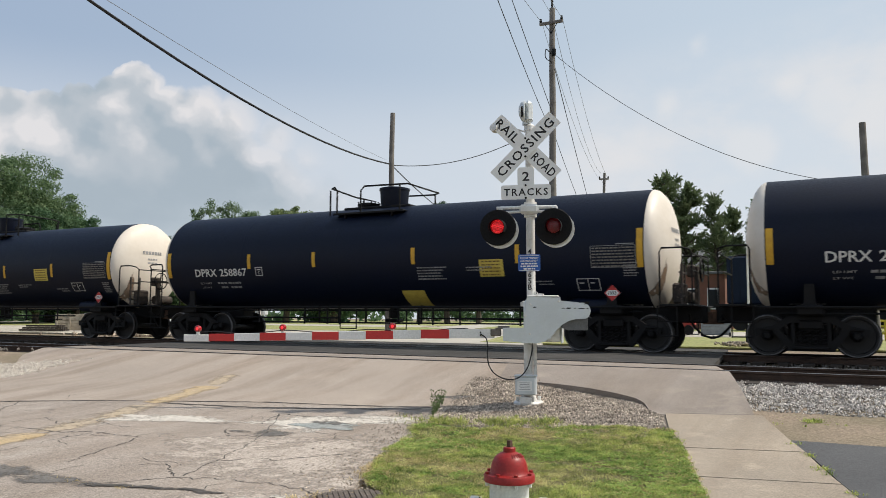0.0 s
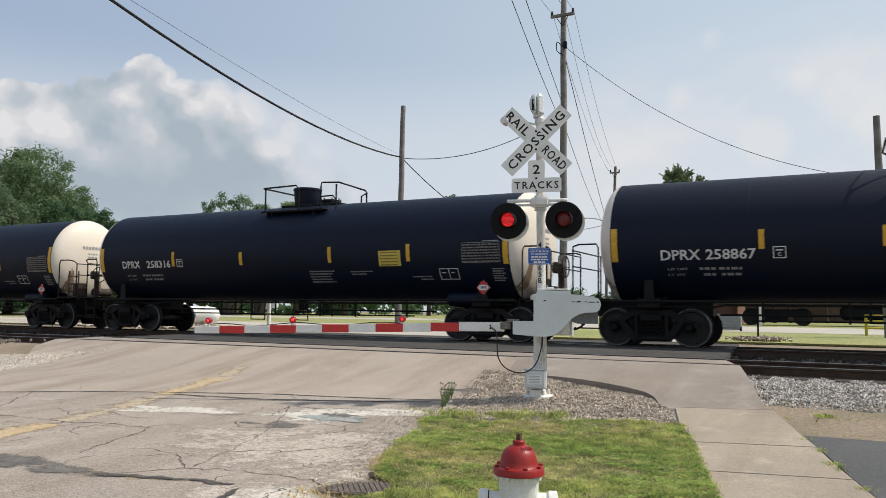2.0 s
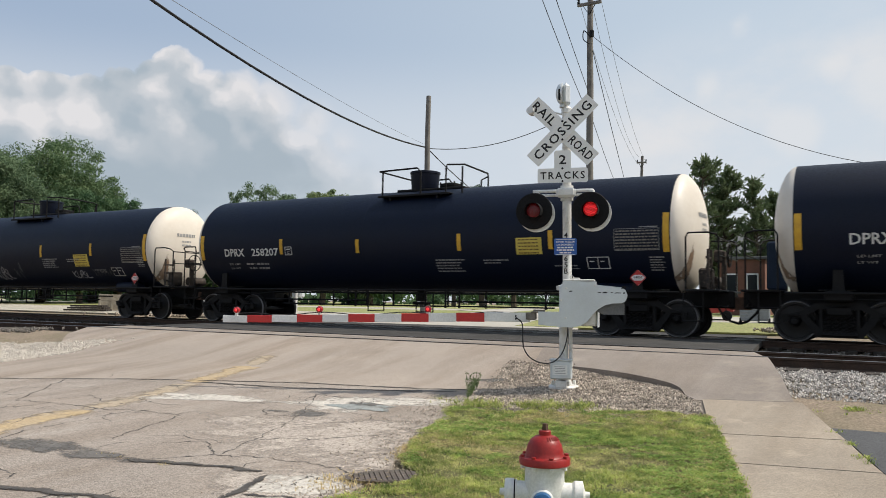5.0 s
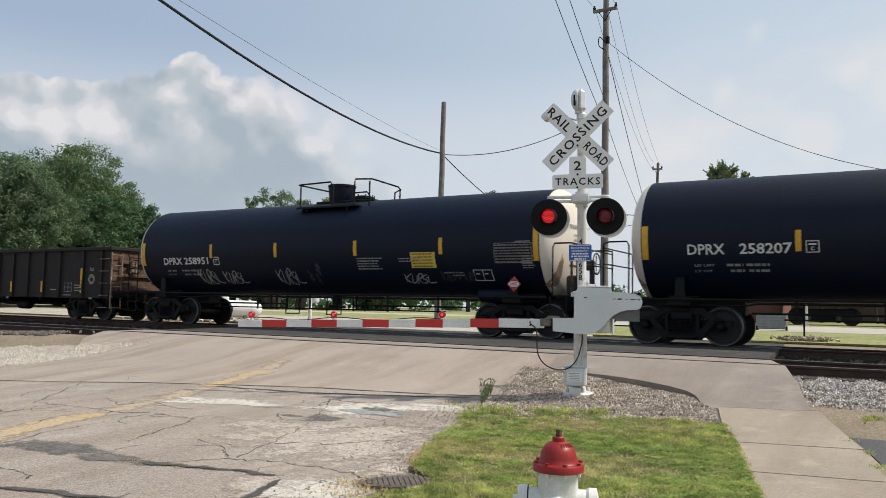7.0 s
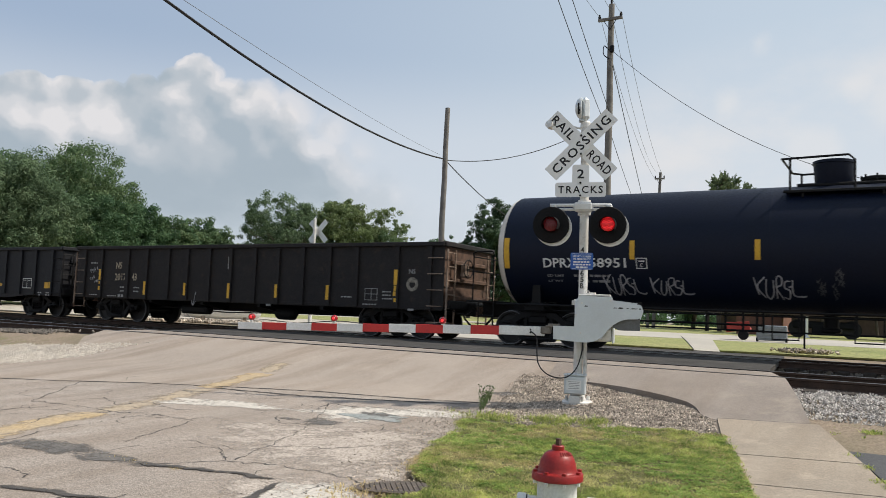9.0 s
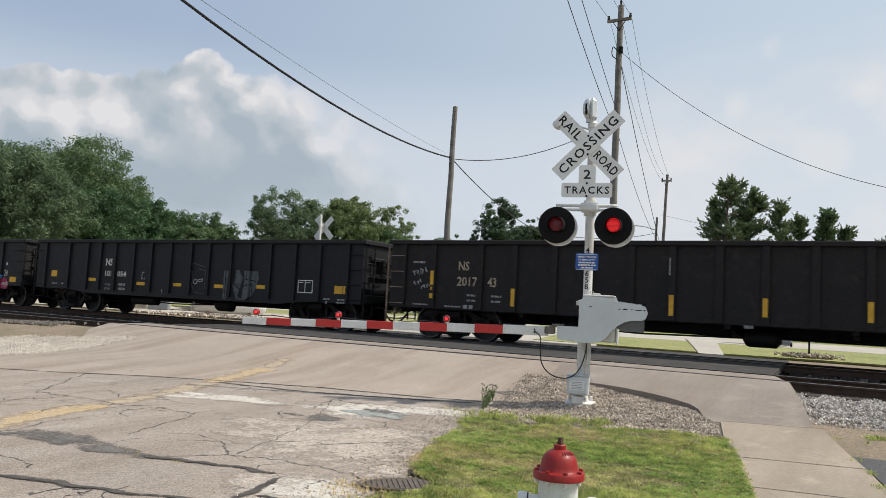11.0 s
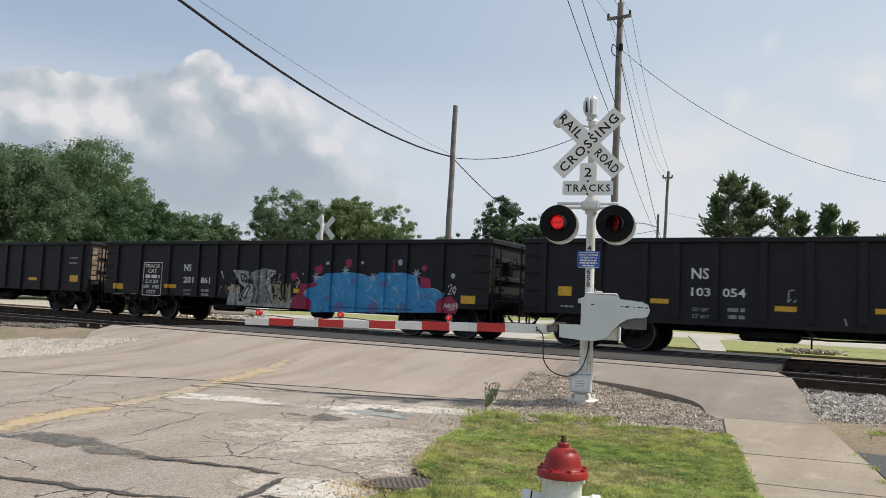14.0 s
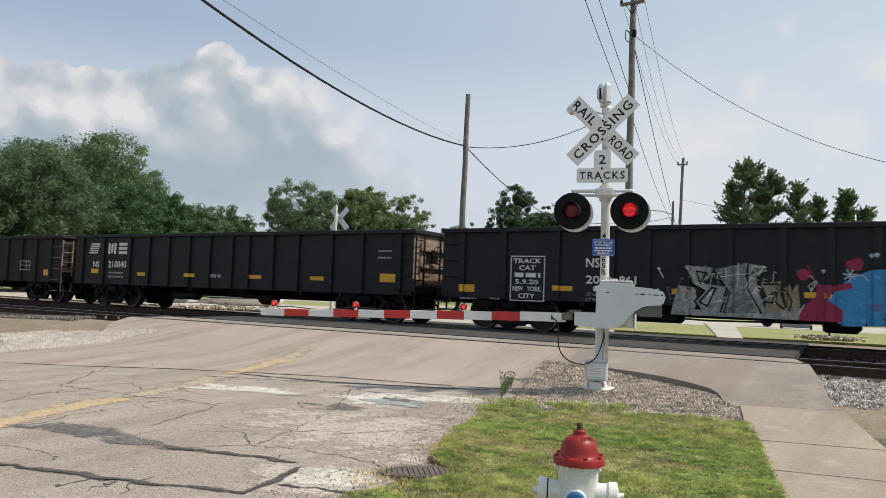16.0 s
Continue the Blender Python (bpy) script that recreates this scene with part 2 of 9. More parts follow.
M["white_letter"] = material("white_letter", (0.74, 0.74, 0.72), (0.6, 0.6, 0.58), 0.6, scale=6, fine=60, bump=0.0)
M["worn_letter"] = material("worn_letter", (0.34, 0.34, 0.34), (0.2, 0.2, 0.2), 0.6, scale=6, fine=60, bump=0.0)
M["yellow_mark"] = material("yellow_mark", (0.72, 0.42, 0.03), (0.6, 0.33, 0.03), 0.5, scale=6, fine=60, bump=0.0)
M["yellow_panel"] = material("yellow_panel", (0.7, 0.56, 0.11), (0.58, 0.44, 0.08), 0.5, scale=6, fine=60, bump=0.0)
M["mast_white"] = material("mast_white", (0.72, 0.72, 0.70), (0.58, 0.57, 0.54), 0.45, 0.1, scale=4, fine=40, bump=0.08, third=(0.46, 0.43, 0.39), speck=0.75)
M["mech_grey"] = material("mech_grey", (0.62, 0.66, 0.68), (0.56, 0.59, 0.6), 0.45, 0.1, scale=2, fine=40, bump=0.04, speck=0.86)
M["sign_white"] = material("sign_white", (0.78, 0.78, 0.77), (0.72, 0.72, 0.7), 0.45, scale=2, fine=40, bump=0.02, speck=0.88)
M["bare_metal"] = material("bare_metal", (0.40, 0.41, 0.42), (0.3, 0.31, 0.32), 0.5, 0.3, scale=4, fine=40, bump=0.05)
M["sign_black"] = material("sign_black", (0.012, 0.012, 0.013), None, 0.5, scale=4, fine=40, bump=0.03)
M["sign_blue"] = material("sign_blue", (0.02, 0.11, 0.42), (0.02, 0.09, 0.36), 0.4, scale=4, fine=40, bump=0.0)
M["lamp_black"] = material("lamp_black", (0.008, 0.008, 0.009), None, 0.75, scale=4, fine=40, bump=0.05, specular=0.2)
M["arm_white"] = material("arm_white", (0.8, 0.8, 0.79), (0.7, 0.7, 0.68), 0.4, scale=3, fine=40, bump=0.02)
M["arm_red"] = material("arm_red", (0.55, 0.035, 0.03), (0.48, 0.03, 0.03), 0.4, scale=3, fine=40, bump=0.02)
M["lens_red"] = material("lens_red", (0.45, 0.01, 0.015), (0.35, 0.01, 0.012), 0.2, scale=9, fine=80, bump=0.1, coat=0.5)
M["lens_dark"] = material("lens_dark", (0.17, 0.004, 0.009), (0.11, 0.003, 0.006), 0.25, scale=9, fine=80, bump=0.2)
M["lens_lit"] = material("lens_lit", (0.5, 0.01, 0.01), None, 0.3, emit=(1.0, 0.01, 0.015, 0.10))
M["led_lit"] = material("led_lit", (0.6, 0.03, 0.03), None, 0.3, emit=(1.0, 0.03, 0.04, 0.95))
M["weathered_bracket"] = material("weathered_bracket", (0.2, 0.18, 0.16), (0.12, 0.105, 0.09), 0.7, 0.2, scale=6, fine=40, bump=0.2)
M["counter_grey"] = material("counter_grey", (0.16, 0.165, 0.17), (0.11, 0.113, 0.117), 0.55, 0.2, scale=3, fine=40, bump=0.1)
M["hydrant_red"] = material("hydrant_red", (0.33, 0.016, 0.014), (0.25, 0.014, 0.012), 0.42, scale=8, fine=70, bump=0.12)
M["hydrant_white"] = material("hydrant_white", (0.8, 0.8, 0.78), (0.7, 0.7, 0.67), 0.45, scale=7, fine=70, bump=0.12)
M["hydrant_blue"] = material("hydrant_blue", (0.03, 0.14, 0.32), (0.02, 0.1, 0.25), 0.4, scale=7, fine=70, bump=0.12)
M["pole_wood"] = material("pole_wood", (0.23, 0.215, 0.2), (0.135, 0.125, 0.117), 0.9, scale=2.5, fine=35, bump=0.3)
M["wire"] = material("wire", (0.02, 0.02, 0.022), None, 0.6, bump=0.0)
M["wire_grey"] = material("wire_grey", (0.2, 0.21, 0.22), None, 0.6, bump=0.0)
M["graffiti_blue"] = material("graffiti_blue", (0.04, 0.26, 0.52), (0.03, 0.21, 0.44), 0.6, scale=2, fine=30, bump=0.0, third=(0.1, 0.36, 0.6), speck=0.8)
M["graffiti_mauve"] = material("graffiti_mauve", (0.15, 0.14, 0.3), (0.06, 0.17, 0.36), 0.6, scale=6, fine=30, bump=0.0)
M["graffiti_pink"] = material("graffiti_pink", (0.32, 0.02, 0.08), (0.24, 0.02, 0.06), 0.6, scale=2, fine=30, bump=0.0)
M["graffiti_silver"] = material("graffiti_silver", (0.4, 0.41, 0.39), (0.2, 0.21, 0.2), 0.5, scale=6, fine=30, bump=0.0, third=(0.09, 0.09, 0.09))
M["graffiti_steel"] = material("graffiti_steel", (0.07, 0.078, 0.08), (0.3, 0.31, 0.3), 0.5, scale=6, fine=30, bump=0.0, third=(0.05, 0.055, 0.06))
M["graffiti_blue_dark"] = material("graffiti_blue_dark", (0.01, 0.05, 0.12), None, 0.6, bump=0.0)
M["graffiti_faint"] = material("graffiti_faint", (0.1, 0.115, 0.125), (0.045, 0.054, 0.06), 0.6, scale=5, fine=30, bump=0.0)
M["spray_white"] = material("spray_white", (0.42, 0.42, 0.44), (0.26, 0.26, 0.28), 0.6, scale=5, fine=40, bump=0.0)
M["spray_faint"] = material("spray_faint", (0.07, 0.075, 0.085), (0.04, 0.043, 0.05), 0.6, scale=5, fine=40, bump=0.0)
M["graffiti_gold"] = material("graffiti_gold", (0.36, 0.3, 0.18), (0.2, 0.17, 0.1), 0.5, scale=6, fine=30, bump=0.0, third=(0.12, 0.1, 0.08))
M["graffiti_pale"] = material("graffiti_pale", (0.42, 0.5, 0.55), (0.3, 0.4, 0.5), 0.6, scale=3, fine=30, bump=0.0)


# ---- mesh building ----
LIE = Matrix.Rotation(radians(90), 4, "Y")
CROSS = Matrix.Rotation(radians(90), 4, "X")

class Geo:
    """Vertices and faces of one mesh, with a material slot a face."""

    def __init__(self):
        self.v, self.f, self.s = [], [], []

    def add(self, verts, faces, m=None, slot=0):
        n = len(self.v)
        self.v += [tuple(m @ Vector(p)) if m else tuple(p) for p in verts]
        self.f += [tuple(i + n for i in q) for q in faces]
        self.s += [slot] * len(faces)
        return self

    def box(self, c, size, bevel=0.0, m=None, slot=0):
        hx, hy, hz = (q / 2 for q in size)
        b = min(bevel, hx * 0.9, hy * 0.9, hz * 0.9)
        mm = (m or Matrix()) @ Matrix.Translation(c)
        if b <= 0:
            vs = [(x, y, z) for x in (-hx, hx) for y in (-hy, hy) for z in (-hz, hz)]
            fs = [(0, 1, 3, 2), (4, 6, 7, 5), (0, 4, 5, 1), (2, 3, 7, 6), (0, 2, 6, 4), (1, 5, 7, 3)]
            return self.add(vs, fs, mm, slot)
        vs, idx = [], {}
        for sx in (-1, 1):
            for sy in (-1, 1):
                for sz in (-1, 1):
                    for a in range(3):
                        q = [sx * (hx - b), sy * (hy - b), sz * (hz - b)]
                        q[a] = (sx * hx, sy * hy, sz * hz)[a]
                        idx[sx, sy, sz, a] = len(vs)
                        vs.append(tuple(q))
        fs = []
        for a in range(3):
            o = [k for k in range(3) if k != a]
            for sa in (-1, 1):
                ring = []
                for s1, s2 in ((-1, -1), (1, -1), (1, 1), (-1, 1)):
                    k = [0, 0, 0]
                    k[a], k[o[0]], k[o[1]] = sa, s1, s2
                    ring.append(idx[(*k, a)])
                fs.append(tuple(ring))
        for a in range(3):
            o = [k for k in range(3) if k != a]
            for s1 in (-1, 1):
                for s2 in (-1, 1):
                    q = []
                    for sa, face in ((-1, o[0]), (1, o[0]), (1, o[1]), (-1, o[1])):
                        k = [0, 0, 0]
                        k[a], k[o[0]], k[o[1]] = sa, s1, s2
                        q.append(idx[(*k, face)])
                    fs.append(tuple(q))
        for sx in (-1, 1):
            for sy in (-1, 1):
                for sz in (-1, 1):
                    fs.append(tuple(idx[sx, sy, sz, a] for a in range(3)))
        return self.add(vs, fs, mm, slot)

    def lathe(self, profile, n=24, m=None, slot=0, closed=False):
        """profile: (r, z) pairs, turned about z."""
        vs = [(r * math.cos(2 * math.pi * k / n), r * math.sin(2 * math.pi * k / n), z) for r, z in profile for k in range(n)]
        fs = []
        for j in range(len(profile) - 1):
            for k in range(n):
                a, b = j * n + k, j * n + (k + 1) % n
                fs.append((a, b, b + n, a + n))
        if not closed:
            if profile[0][0] > 1e-4:
                fs.append(tuple(range(n - 1, -1, -1)))
            if profile[-1][0] > 1e-4:
                fs.append(tuple(range((len(profile) - 1) * n, len(profile) * n)))
        return self.add(vs, fs, m, slot)

    def rod(self, a, b, r, r2=None, n=8, slot=0):
        a, b = Vector(a), Vector(b)
        d = b - a
        m = Matrix.Translation(a) @ d.to_track_quat("Z", "Y").to_matrix().to_4x4()
        return self.lathe([(r, 0), (r if r2 is None else r2, d.length)], n, m, slot)

    def tube(self, pts, r, n=8, slot=0):
        pts = [Vector(p) for p in pts]
        vs, fs, up = [], [], None
        for k, p in enumerate(pts):
            d = (pts[min(k + 1, len(pts) - 1)] - pts[max(k - 1, 0)]).normalized()
            if up is None:
                up = Vector((0, 0, 1)) if abs(d.z) < 0.9 else Vector((1, 0, 0))
            s = d.cross(up).normalized()
            up = s.cross(d).normalized()
            rr = r[k] if isinstance(r, (list, tuple)) else r
            for q in range(n):
                a = 2 * math.pi * q / n
                vs.append(p + (s * math.cos(a) + up * math.sin(a)) * rr)
        for k in range(len(pts) - 1):
            for q in range(n):
                a, b = k * n + q, k * n + (q + 1) % n
                fs.append((a, b, b + n, a + n))
        fs += [tuple(range(n - 1, -1, -1)), tuple(range((len(pts) - 1) * n, len(pts) * n))]
        return self.add(vs, fs, None, slot)

    def slab(self, outline, depth, m=None, slot=0):
        """An outline in x and z, as thick as depth along y, from y = 0 on."""
        n = len(outline)
        vs = [(x, 0, z) for x, z in outline] + [(x, depth, z) for x, z in outline]
        fs = [tuple(range(n)), tuple(range(2 * n - 1, n - 1, -1))]
        fs += [(k, k + n, (k + 1) % n + n, (k + 1) % n) for k in range(n)]
        return self.add(vs, fs, m, slot)

    def sheet(self, rows, slot=0):
        """A grid of points, row by row."""
        w = len(rows[0])
        fs = [(j * w + i, j * w + i + 1, (j + 1) * w + i + 1, (j + 1) * w + i) for j in range(len(rows) - 1) for i in range(w - 1)]
        return self.add([p for r in rows for p in r], fs, None, slot)

    def mesh(self, name, mats, smooth=35):
        me = bpy.data.meshes.new(name)
        me.from_pydata(self.v, [], self.f)
        for mt in mats if isinstance(mats, (list, tuple)) else [mats]:
            me.materials.append(M[mt])
        me.polygons.foreach_set("material_index", self.s)
        me.validate()
        bm = bmesh.new()
        bm.from_mesh(me)
        bmesh.ops.recalc_face_normals(bm, faces=bm.faces)
        bm.to_mesh(me)
        bm.free()
        if smooth:
            me.polygons.foreach_set("use_smooth", [True] * len(me.polygons))
            me.set_sharp_from_angle(angle=radians(smooth))
        return me


def part(name, geo, mats, parent=None, label="", m=None, smooth=35):
    """Links a mesh as one object, under a thing or a part where one is given."""
    ob = new(name, geo.mesh(name, mats, smooth) if isinstance(geo, Geo) else geo)
    if parent:
        ob.parent = parent
    if m:
        ob.matrix_basis = m
    return tagged(ob, label, kind="stuff" if name in FINE_PRINT else "")


FINE_PRINT = ("small_print", "placard_print", "end_lettering", "test_table", "print_line", "light_points", "spatter", "grain")


def thing(name, label, category, m=None, group="", kind=""):
    ob = new(name)
    ob.empty_display_size = 0.2
    if m:
        ob.matrix_basis = m
    return tagged(ob, label, category, group, kind)


_letters = {}


def lettering(text, height, mat, spacing=1.0, bend=None, width=None):
    """A mesh of words in the x-z plane that faces -y, its lower left corner at 0; bend: the radius of a lying cylinder to wrap it on,
    with the height above the axis at which it starts; width: the length to which it is set."""
    cu = bpy.data.curves.new("words", "FONT")
    cu.body, cu.size, cu.space_character, cu.resolution_u, cu.offset = text, 1.0, spacing, 2, 0.016
    ob = new("words", cu)
    bpy.context.view_layer.update()
    me = bpy.data.meshes.new_from_object(ob.evaluated_get(bpy.context.evaluated_depsgraph_get()))
    bpy.data.objects.remove(ob)
    bpy.data.curves.remove(cu)
    co = np.empty(len(me.vertices) * 3)
    me.vertices.foreach_get("co", co)
    co = co.reshape(-1, 3)
    co[:, :2] -= co[:, :2].min(0)
    k = height / co[:, 1].max()
    kx = width / co[:, 0].max() if width else k
    x, z, y = co[:, 0] * kx, co[:, 1] * k, 0 * co[:, 0]
    if bend:
        z, y = wrap(z, *bend)
    me.vertices.foreach_set("co", np.stack([x, y, z], -1).ravel())
    me.materials.clear()
    me.materials.append(M[mat])
    return me


def wrap(z, radius, start):
    """Heights above a start, laid on a cylinder: returns the height above its axis, and y towards -y."""
    a = np.arcsin(start / radius) + np.asarray(z) / radius
    return radius * np.sin(a), -radius * np.cos(a)


# ---- ground: one sheet to the horizon, with road, walk, gravel and track laid on it ----
TRACK_Y, NEAR_Y, RAIL_Z = 20.28, 13.9, 0.71
M["dirt"] = material("dirt", (0.27, 0.21, 0.155), (0.2, 0.165, 0.11), 0.95, scale=0.7, fine=40, bump=0.6, third=(0.17, 0.16, 0.075), pits=0.3)
M["grass_ground"] = material("grass_ground", (0.08, 0.088, 0.032), (0.165, 0.14, 0.06), 0.95, scale=0.9, fine=50, bump=0.7, third=(0.14, 0.17, 0.048), pits=0.5)
M["road"] = material("road", (0.39, 0.333, 0.285), (0.33, 0.285, 0.247), 0.92, scale=0.4, fine=60, bump=0.6, third=(0.42, 0.37, 0.325), speck=0.36, pits=0.28, streak=0.6)
M["smooth_road"] = material("smooth_road", (0.385, 0.325, 0.273), (0.332, 0.282, 0.24), 0.92, scale=0.35, fine=60, bump=0.25, third=(0.4, 0.34, 0.287), speck=0.55, pits=0.14, streak=0.75)
M["crossing_asphalt"] = material("crossing_asphalt", (0.315, 0.27, 0.233), (0.255, 0.22, 0.194), 0.92, scale=0.6, fine=70, bump=0.35, third=(0.33, 0.285, 0.24), speck=0.5, pits=0.14, streak=0.5)
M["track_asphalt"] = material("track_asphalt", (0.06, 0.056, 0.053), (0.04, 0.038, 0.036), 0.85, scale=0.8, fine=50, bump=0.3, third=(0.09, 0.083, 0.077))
M["far_asphalt"] = material("far_asphalt", (0.47, 0.44, 0.385), (0.4, 0.375, 0.33), 0.9, scale=0.2, fine=20, bump=0.2)
M["driveway"] = material("driveway", (0.095, 0.096, 0.1), (0.07, 0.071, 0.075), 0.85, scale=0.8, fine=70, bump=0.4, pits=0.25)
M["concrete"] = material("concrete", (0.375, 0.316, 0.25), (0.31, 0.264, 0.213), 0.92, scale=0.9, fine=80, bump=0.4, third=(0.43, 0.362, 0.285), speck=0.45, pits=0.2, streak=0.45)
M["gravel"] = material("gravel", (0.205, 0.174, 0.146), (0.136, 0.115, 0.096), 0.95, scale=4, fine=60, bump=0.6, third=(0.35, 0.3, 0.26))
M["joint_earth"] = material("joint_earth", (0.075, 0.062, 0.05), (0.045, 0.038, 0.032), 0.95, scale=8, fine=80, bump=0.5)
M["stone"] = material("stone", (0.57, 0.49, 0.405), (0.265, 0.222, 0.182), 0.9, scale=6, fine=60, bump=0.3, island=0.6)
M["white_gravel"] = material("white_gravel", (0.6, 0.55, 0.485), (0.5, 0.455, 0.4), 0.9, scale=6, fine=60, bump=0.3, island=0.25)
M["ballast"] = material("ballast", (0.58, 0.545, 0.505), (0.34, 0.31, 0.28), 0.9, scale=6, fine=60, bump=0.3, island=0.55)


def worn(name, color, second, ragged=1.0, bare=0.0, scale=5.0, rough=0.9, **more):
    """A thin layer that is worn through in patches and thins out to its edges; the road shows in the holes."""
    m = material(name, color, second, rough, **more)
    nt = m.node_tree
    N = nt.nodes.new
    at, co, mixer, clear = N("ShaderNodeAttribute"), N("ShaderNodeTexCoord"), N("ShaderNodeMixShader"), N("ShaderNodeBsdfTransparent")
    at.attribute_name = "wear"
    total = at.outputs["Fac"]
    for s, k in ((scale, 1.0), (scale * 7, 0.6)):
        n, f = N("ShaderNodeTexNoise"), N("ShaderNodeMath")
        n.inputs["Scale"].default_value, n.inputs["Detail"].default_value, n.inputs["Roughness"].default_value = s, 6.0, 0.65
        link(nt, co.outputs["Object"], n.inputs["Vector"])
        f.operation, f.inputs[1].default_value = "MULTIPLY_ADD", ragged * k * 2
        link(nt, n.outputs["Fac"], f.inputs[0])
        link(nt, total, f.inputs[2])
        total = f.outputs[0]
    r = N("ShaderNodeMapRange")
    r.interpolation_type = "SMOOTHSTEP"
    mid = ragged * 1.6 + 0.35 + bare
    r.inputs[1].default_value, r.inputs[2].default_value = mid - 0.3 * ragged, mid + 0.3 * ragged
    link(nt, total, r.inputs[0])
    link(nt, r.outputs[0], mixer.inputs[0])
    link(nt, clear.outputs[0], mixer.inputs[1])
    link(nt, nt.nodes["Principled BSDF"].outputs[0], mixer.inputs[2])
    link(nt, mixer.outputs[0], nt.nodes["Material Output"].inputs[0])
    return m


M["rust_run"] = worn("rust_run", (0.22, 0.14, 0.09), (0.36, 0.26, 0.18), 0.9, 0.12, 2.0, 0.8)
# also colours the painted shadow line of the gate arm
M["tar"] = worn("tar", (0.035, 0.032, 0.03), (0.09, 0.08, 0.072), 1.3, 0.05, 3.0, 0.8)
M["old_tar"] = worn("old_tar", (0.16, 0.148, 0.136), (0.105, 0.098, 0.092), 2.6, 0.3, 3.2, 0.85, pits=0.2)
M["faded_yellow"] = worn("faded_yellow", (0.46, 0.345, 0.2), (0.42, 0.335, 0.235), 1.3, -0.12, 1.3, 0.9, pits=0.2)
M["rubbed_yellow"] = worn("rubbed_yellow", (0.43, 0.345, 0.24), (0.4, 0.33, 0.25), 1.7, 0.12, 1.5, 0.9, pits=0.2)
M["faded_white"] = worn("faded_white", (0.60, 0.56, 0.5), (0.5, 0.46, 0.41), 2.0, 0.15, 2.4, 0.9, pits=0.2)
M["faded_blue"] = worn("faded_blue", (0.27, 0.305, 0.30), (0.31, 0.31, 0.295), 1.6, 0.1, 2.4, 0.9, pits=0.2)
M["far_lawn"] = material("far_lawn", (0.24, 0.265, 0.09), (0.3, 0.29, 0.12), 0.95, scale=0.5, fine=12, bump=0.6, third=(0.19, 0.23, 0.065), pits=0.3)
M["pale_dirt"] = material("pale_dirt", (0.48, 0.44, 0.38), (0.38, 0.345, 0.29), 0.95, scale=0.4, fine=14, bump=0.6, third=(0.3, 0.3, 0.17), pits=0.3)
M["pale_aggregate"] = worn("pale_aggregate", (0.45, 0.392, 0.338), (0.395, 0.34, 0.295), 2.2, 0.15, 1.6, 0.95, fine=60, pits=0.4)
M["rail_groove"] = material("rail_groove", (0.03, 0.028, 0.026), (0.05, 0.046, 0.042), 0.8, scale=3, fine=60, bump=0.2)

PROFILE = ((-60, -0.2), (-10, -0.1), (0, -0.03), (4, 0.0), (8, 0.12), (10.5, 0.30), (12.2, 0.60), (12.9, 0.70), (22, 0.70), (24, 0.72), (30, 0.80), (45, 0.95), (80, 1.1), (400, 1.2))
OFF_ROAD = ((-60, -0.2), (-10, -0.12), (0, -0.05), (4, -0.02), (8, 0.10), (10.5, 0.27), (11.3, 0.32), (12.1, 0.47), (22.2, 0.52), (23.4, 0.68), (30, 0.78), (45, 0.93), (80, 1.08), (400, 1.18))


def along(table, y):
    for (a, za), (b, zb) in zip(table, table[1:]):
        if y <= b:
            return za + (zb - za) * max(0.0, (y - a) / (b - a))
    return table[-1][1]


def road_z(y):
    return along(PROFILE, y)


def land_z(x, y):
    z = along(OFF_ROAD, y) + 0.02 * noise.noise((x * 0.3, y * 0.3, 0))
    if y < 12.8 and x < -14:
        # the shoulder west of the road is filled up to it
        z += (road_z(y) - 0.02 - z) * max(0.0, min(1.0, (x + 24) / 5.0))
    return z


def spread(a, b, n):
    return [a + (b - a) * k / (n - 1) for k in range(n)]


def ground():
    ys = [-900, -300, -60, -20] + spread(-10, 34, 89) + [40, 60, 100, 200, 400, 900, 2400]
    xs = [-2400, -900, -400, -200, -100, -60] + spread(-40, 14, 109) + [20, 40, 80, 200, 500, 1200, 2400]
    g = Geo().sheet([[(x, y, land_z(x, y) - 0.03) for x in xs] for y in ys])
    tagged(part("ground", g, "dirt", smooth=60), "bare brown dirt with sparse weeds beside the tracks", "ground", kind="structure")


def strip(rows, z, lift, thick, mat, name, label, cat, smooth=60, kind="structure"):
    """A paved sheet with a kerb-like edge. rows: y, x of one edge, x of the other; z: its height by x and y."""
    grid = []
    for y, x0, x1 in rows:
        n = max(3, min(40, int(abs(x1 - x0) / 0.4) + 2))
        grid.append((y, x0, x1))
    n = max(3, min(48, int(max(abs(b - a) for _, a, b in rows) / 0.35)))
    top = []
    for y, x0, x1 in rows:
        line = [(x, y, z(x, y) + lift) for x in spread(x0, x1, n)]
        top.append([(line[0][0], y, line[0][2] - thick)] + line + [(line[-1][0], y, line[-1][2] - thick)])
    top = [[(x, y, q - thick) for x, y, q in top[0]]] + top + [[(x, y, q - thick) for x, y, q in top[-1]]]
    return tagged(part(name, Geo().sheet(top), mat, smooth=30), label, cat, kind=kind)


def edge(table, y):
    return along(table, y)


def road_mid(y):
    return -8.17 - (y - 4.54) * 0.281


def on_road(x, y):
    return road_z(y)


